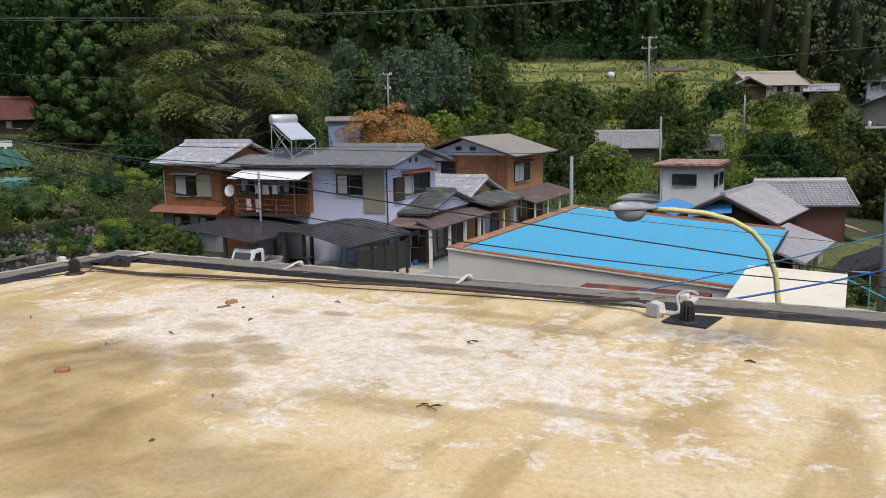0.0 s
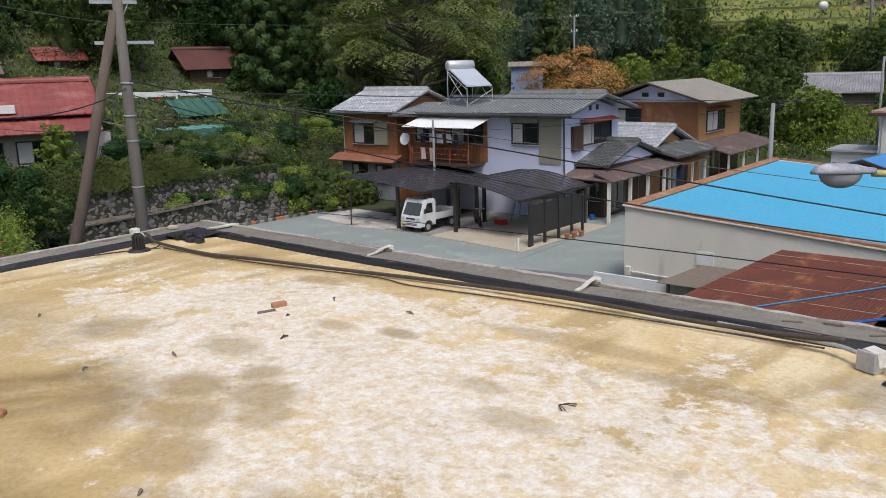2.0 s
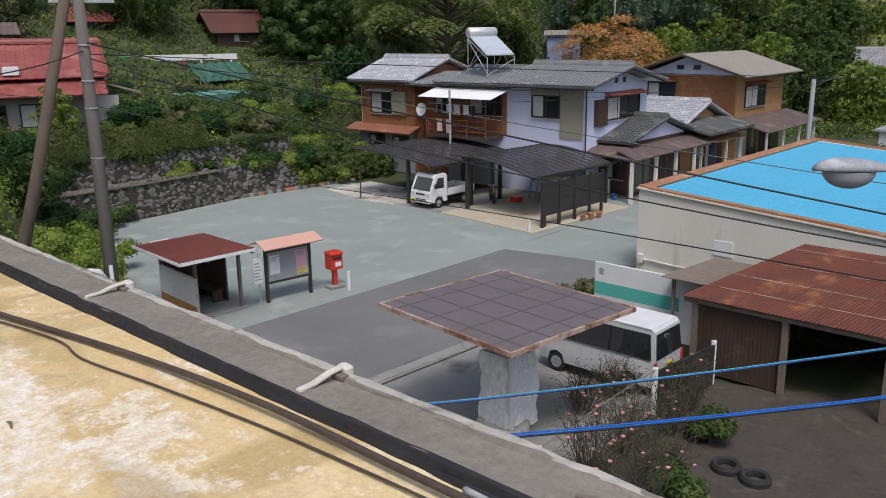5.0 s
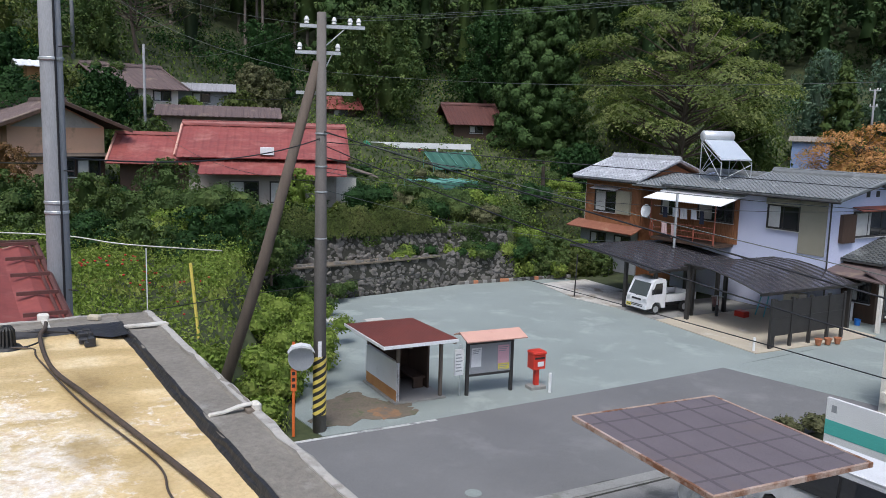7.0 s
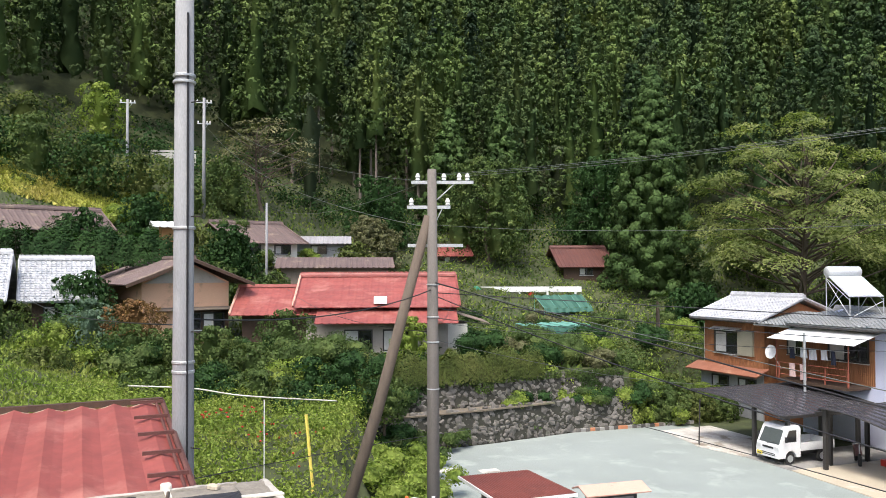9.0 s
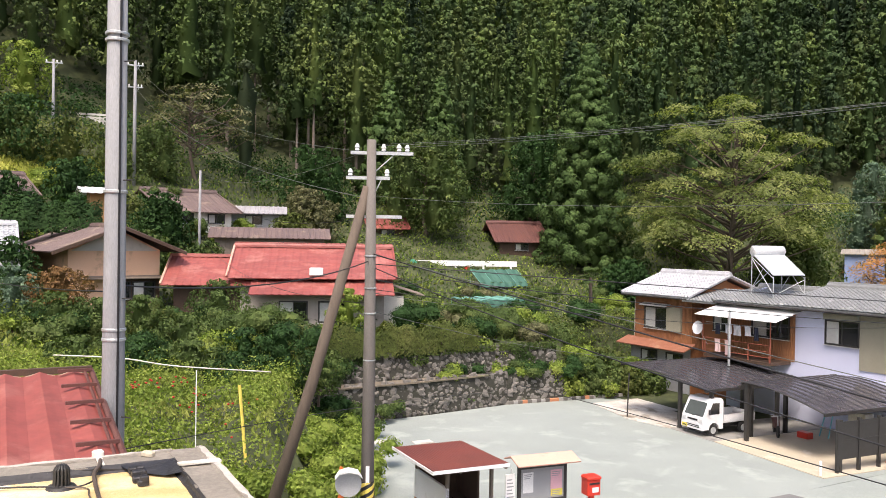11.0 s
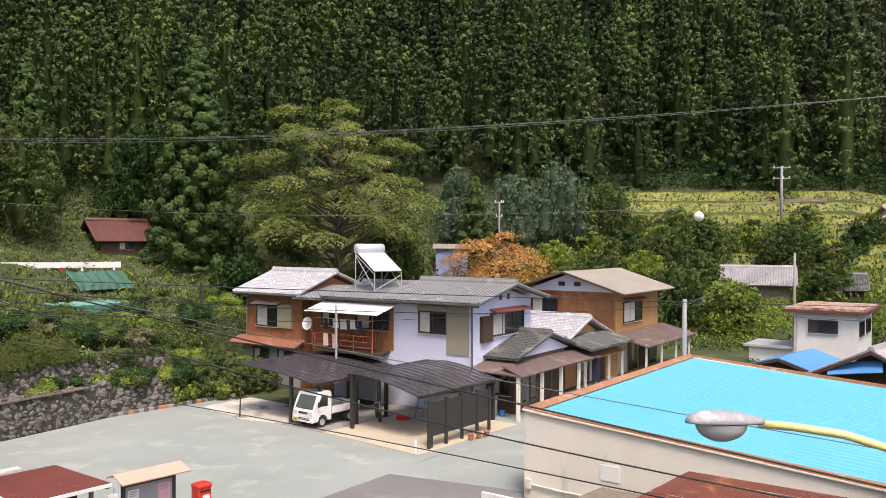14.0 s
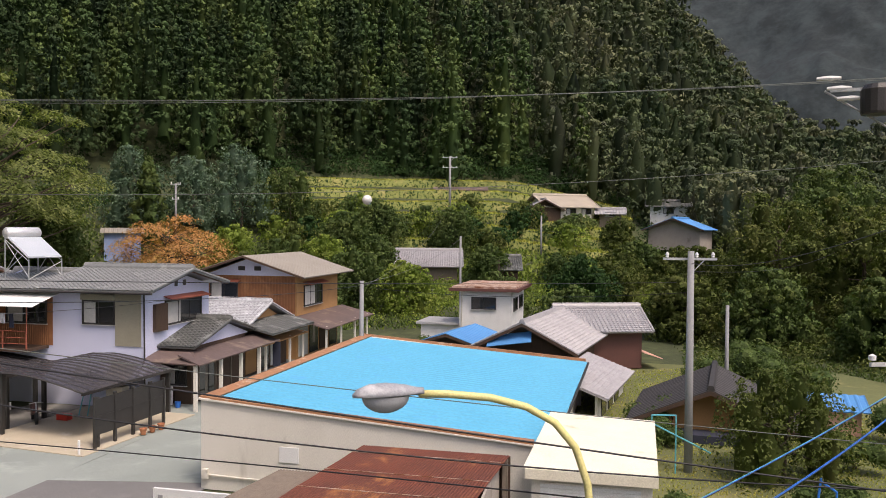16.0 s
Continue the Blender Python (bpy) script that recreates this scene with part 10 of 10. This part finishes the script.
p = scatter(RN, 2600, -72, -36, 14, 40, lambda x, y, d, az: (d > 0.1) & (d < 14))
scrub("bank_scrub", p[:520:2], RN, M["leaf_light"], "leafy light green weeds on the bank", 0.16, 110, (0.35, 0.8))
scrub("bank_scrub", p[1:520:2], RN, M["leaf_light"], "leafy green weeds on the bank", 0.16, 110, (0.35, 0.9))


# ---- terraced fields ----
def reach(az, d):
    """The place on a bearing that lies d beyond the valley floor."""
    lo, hi = 60.0, 170.0
    c, s = math.cos(math.radians(az)), math.sin(math.radians(az))
    for _ in range(13):
        r = (lo + hi) / 2
        if float(outside(np.array([EYE[0] + r * s]), np.array([EYE[1] + r * c]))[0]) < d:
            lo = r
        else:
            hi = r
    return EYE[0] + r * s, EYE[1] + r * c


def terrace(k, d0, d1, seed):
    """One level field held by a grassy bank."""
    rng = np.random.default_rng(seed)
    g, rows = Geo(), []
    for i in range(17):
        az = 5.5 + 1.56 * i
        (ax, ay), (bx, by), (cx, cy) = reach(az, d0 - 0.5), reach(az, d0 + 0.15), reach(az, d1)
        top = lift1(bx, by) + 0.85 + 0.08 * math.sin(i * 1.3 + k)
        rows.append(((ax, ay, lift1(ax, ay) - 0.1), (bx, by, top), (cx, cy, top + 0.25)))
    vs = [p for row in rows for p in row]
    g.add(vs, [(3 * i + j, 3 * i + 3 + j, 3 * i + 4 + j, 3 * i + 1 + j) for i in range(16) for j in (0, 1)])
    t = solo("terraced_field", g, M["field"], "level grassy terrace above a low earth bank", "field", kind="structure")
    pts, bank = [], []
    for _ in range(3600):
        i = int(rng.integers(16))
        f, q = rng.random(), rng.random()
        a, b = [np.array(p) for p in rows[i]], [np.array(p) for p in rows[i + 1]]
        pts.append((a[1] + (b[1] - a[1]) * f) * (1 - q) + (a[2] + (b[2] - a[2]) * f) * q)
        if _ % 3 == 0:
            bank.append((a[0] + (b[0] - a[0]) * f) * (1 - q) + (a[1] + (b[1] - a[1]) * f) * q)
    cover("field_grass", np.array(pts), 0.5, M["grass_field"], "yellow-green grass of a terraced field", seed)
    cover("bank_grass", np.array(bank), 0.5, M["leaf_dark"], "dark weeds on the terrace bank", seed + 20)
    return t


for k in range(6):
    terrace(k, 34 + 4.2 * k, 37.9 + 4.2 * k, 50 + k)
rt = random.Random(5)
for k in range(30):
    az, dd = rt.uniform(6, 27), rt.choice((33.0, 34.5, 38.2, 42.4))
    x, y = reach(az, dd)
    m = rt.choice(("leaf_mid", "leaf_light", "leaf_olive", "leaf_dark"))
    shrub("bush", (x, y, lift1(x, y) + 0.2), rt.uniform(1.6, 3.4), rt.uniform(1.3, 2.4), M[m], {"leaf_mid": "green bush on the terrace bank", "leaf_light": "light green bush on the terrace bank", "leaf_olive": "olive green bush on the terrace bank", "leaf_dark": "dark green bush on the terrace bank"}[m], 400 + k, 0.32, 6, 8, 22, "bush", 0.2, 0.36, "bushes on the terraces")
p = scatter(RN, 9000, -66, -52, 73, 80, lambda x, y, d, az: d > 20)
cover("field_grass", p + np.array([0, 0, 0.15]), 0.5, M["grass_field"], "yellow-green grass patch on the upper slope", 60)
p = scatter(RN, 11000, 17, 33, 84, 110, lambda x, y, d, az: d > 14)
cover("field_grass", p + np.array([0, 0, 0.2]), 0.6, M["grass"], "grass patch between shrubs", 61)


# ---- cedar woods ----
def woods():
    rng = np.random.default_rng(77)
    step = 5.0
    gx, gy = np.meshgrid(np.arange(-215, 215, step), np.arange(-10, 275, step * 0.88))
    gx[::2] += step / 2
    x = (gx + rng.uniform(-1.7, 1.7, gx.shape)).ravel()
    y = (gy + rng.uniform(-1.7, 1.7, gy.shape)).ravel()
    d = outside(x, y)
    az = np.degrees(np.arctan2(x - EYE[0], y - EYE[1]))
    r = np.hypot(x - EYE[0], y - EYE[1])
    edge = np.interp(az, [-64, -50, -44, -30, -18, -8, 6, 26, 34, 50], [52, 55, 47, 44, 46, 52, 57, 58, 46, 36])
    keep = (d > edge + rng.normal(size=d.shape) * 1.5) & (np.abs(az + 7) < 58) & (r < 250) & (d < 175)
    x, y, d, az, r, edge = (v[keep] for v in (x, y, d, az, r, edge))
    z = lift(x, y)
    mixed = ((az > 9) & (d > 100 - np.maximum(az - 14, 0) * 3.2 + rng.normal(size=d.shape) * 8)) | ((az > 27) & (rng.random(d.shape) < 0.5)) | (rng.random(d.shape) < 0.03)
    # leftward trees mostly take the copy with sunlight in its colour
    sort = np.where(mixed, "mixed", np.where(az < -24 + rng.normal(size=az.shape) * 16, "cedar_sunlit", "cedar"))
    C, T = ({k: [] for k in ("mixed", "cedar", "cedar_sunlit")} for _ in range(2))
    trunks = []
    for i in range(len(x)):
        o = np.array([x[i], y[i], z[i]])
        near = r[i] < 150
        leaf = min(0.85, 0.004 * r[i])
        if mixed[i]:
            h = rng.uniform(8, 13)
            core, tri = cone_crown(rng, h, rng.uniform(2.6, 4.0), 0.1, 1, *((5, 7, 16) if near else (4, 6, 10)), leaf, 0.2, True, 0.36)
        else:
            h = rng.uniform(15.0, 25.0)
            rad = h * rng.uniform(0.115, 0.16)
            inner = d[i] > edge[i] + 16
            lw = rng.uniform(0.3, 0.42) if inner else rng.uniform(0.1, 0.3) if az[i] < 8 else rng.uniform(0.0, 0.08)
            if -45 < az[i] < -37 and d[i] < edge[i] + 8:
                lw = 0.42
            core, tri = cone_crown(rng, h, rad, lw, 0.85, *((13, 7, 13) if near else (9, 6, 10)), leaf, 0.16, False, 0.25)
        C[sort[i]].append(core + o)
        T[sort[i]].append(shift(tri, o))
        if -46 < az[i] < -36 and d[i] < edge[i] + 14:
            trunks.append((x[i], y[i], z[i], h))
    for flag, lab in (("cedar", "dense dark green cedar plantation covering the mountainside"), ("cedar_sunlit", "cedar plantation on the mountainside, sunlight put into its lighter green"), ("mixed", "olive broadleaf woodland high on the mountainside")):
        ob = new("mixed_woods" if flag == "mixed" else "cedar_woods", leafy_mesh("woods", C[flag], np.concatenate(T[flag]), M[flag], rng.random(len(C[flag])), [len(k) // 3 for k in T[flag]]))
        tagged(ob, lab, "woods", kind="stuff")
    g = Geo()
    for a, b, c, h in trunks:
        g.cyl((a, b, c - 0.5), (a, b, c + h * 0.8), 0.2, 0.07, 6, False)
    tagged(solo("wood_trunks", g, M["bark_pale"], "straight pale cedar trunks at the edge of the woods", "trunks"), kind="stuff")
    return len(x)


woods()


# ---- far mountain ----
def mountain():
    m, nt, b, tc = blank("far_mountain_haze_tint")
    # distance haze put into the blue-green base colour
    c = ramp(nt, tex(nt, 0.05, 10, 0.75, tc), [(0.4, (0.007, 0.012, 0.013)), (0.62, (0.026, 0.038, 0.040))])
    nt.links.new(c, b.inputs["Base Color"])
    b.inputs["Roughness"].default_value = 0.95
    # faint bluish glow adds to the painted haze; the mountain is no light source
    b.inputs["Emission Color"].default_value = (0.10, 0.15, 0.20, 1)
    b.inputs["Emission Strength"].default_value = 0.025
    n, k = 150, 60
    vs = []
    for j in range(k + 1):
        for i in range(n + 1):
            a = math.radians(18 + 54 * i / n)
            r = 560 + 420 * j / k
            x, y = EYE[0] + r * math.sin(a), EYE[1] + r * math.cos(a)
            z = -20 + 400 * (j / k) ** 0.9 + 26 * noise.noise(Vector((x * 0.012, y * 0.012, 0))) + 7 * noise.noise(Vector((x * 0.07, y * 0.07, 4)))
            vs.append((x, y, z))
    w = n + 1
    g = Geo().add(vs, [(j * w + i, j * w + i + 1, (j + 1) * w + i + 1, (j + 1) * w + i) for j in range(k) for i in range(n)])
    return solo("backdrop", g, m, "wooded mountain across the valley, haze put into its colour and glow", "mountain", kind="structure", smooth=True)


mountain()
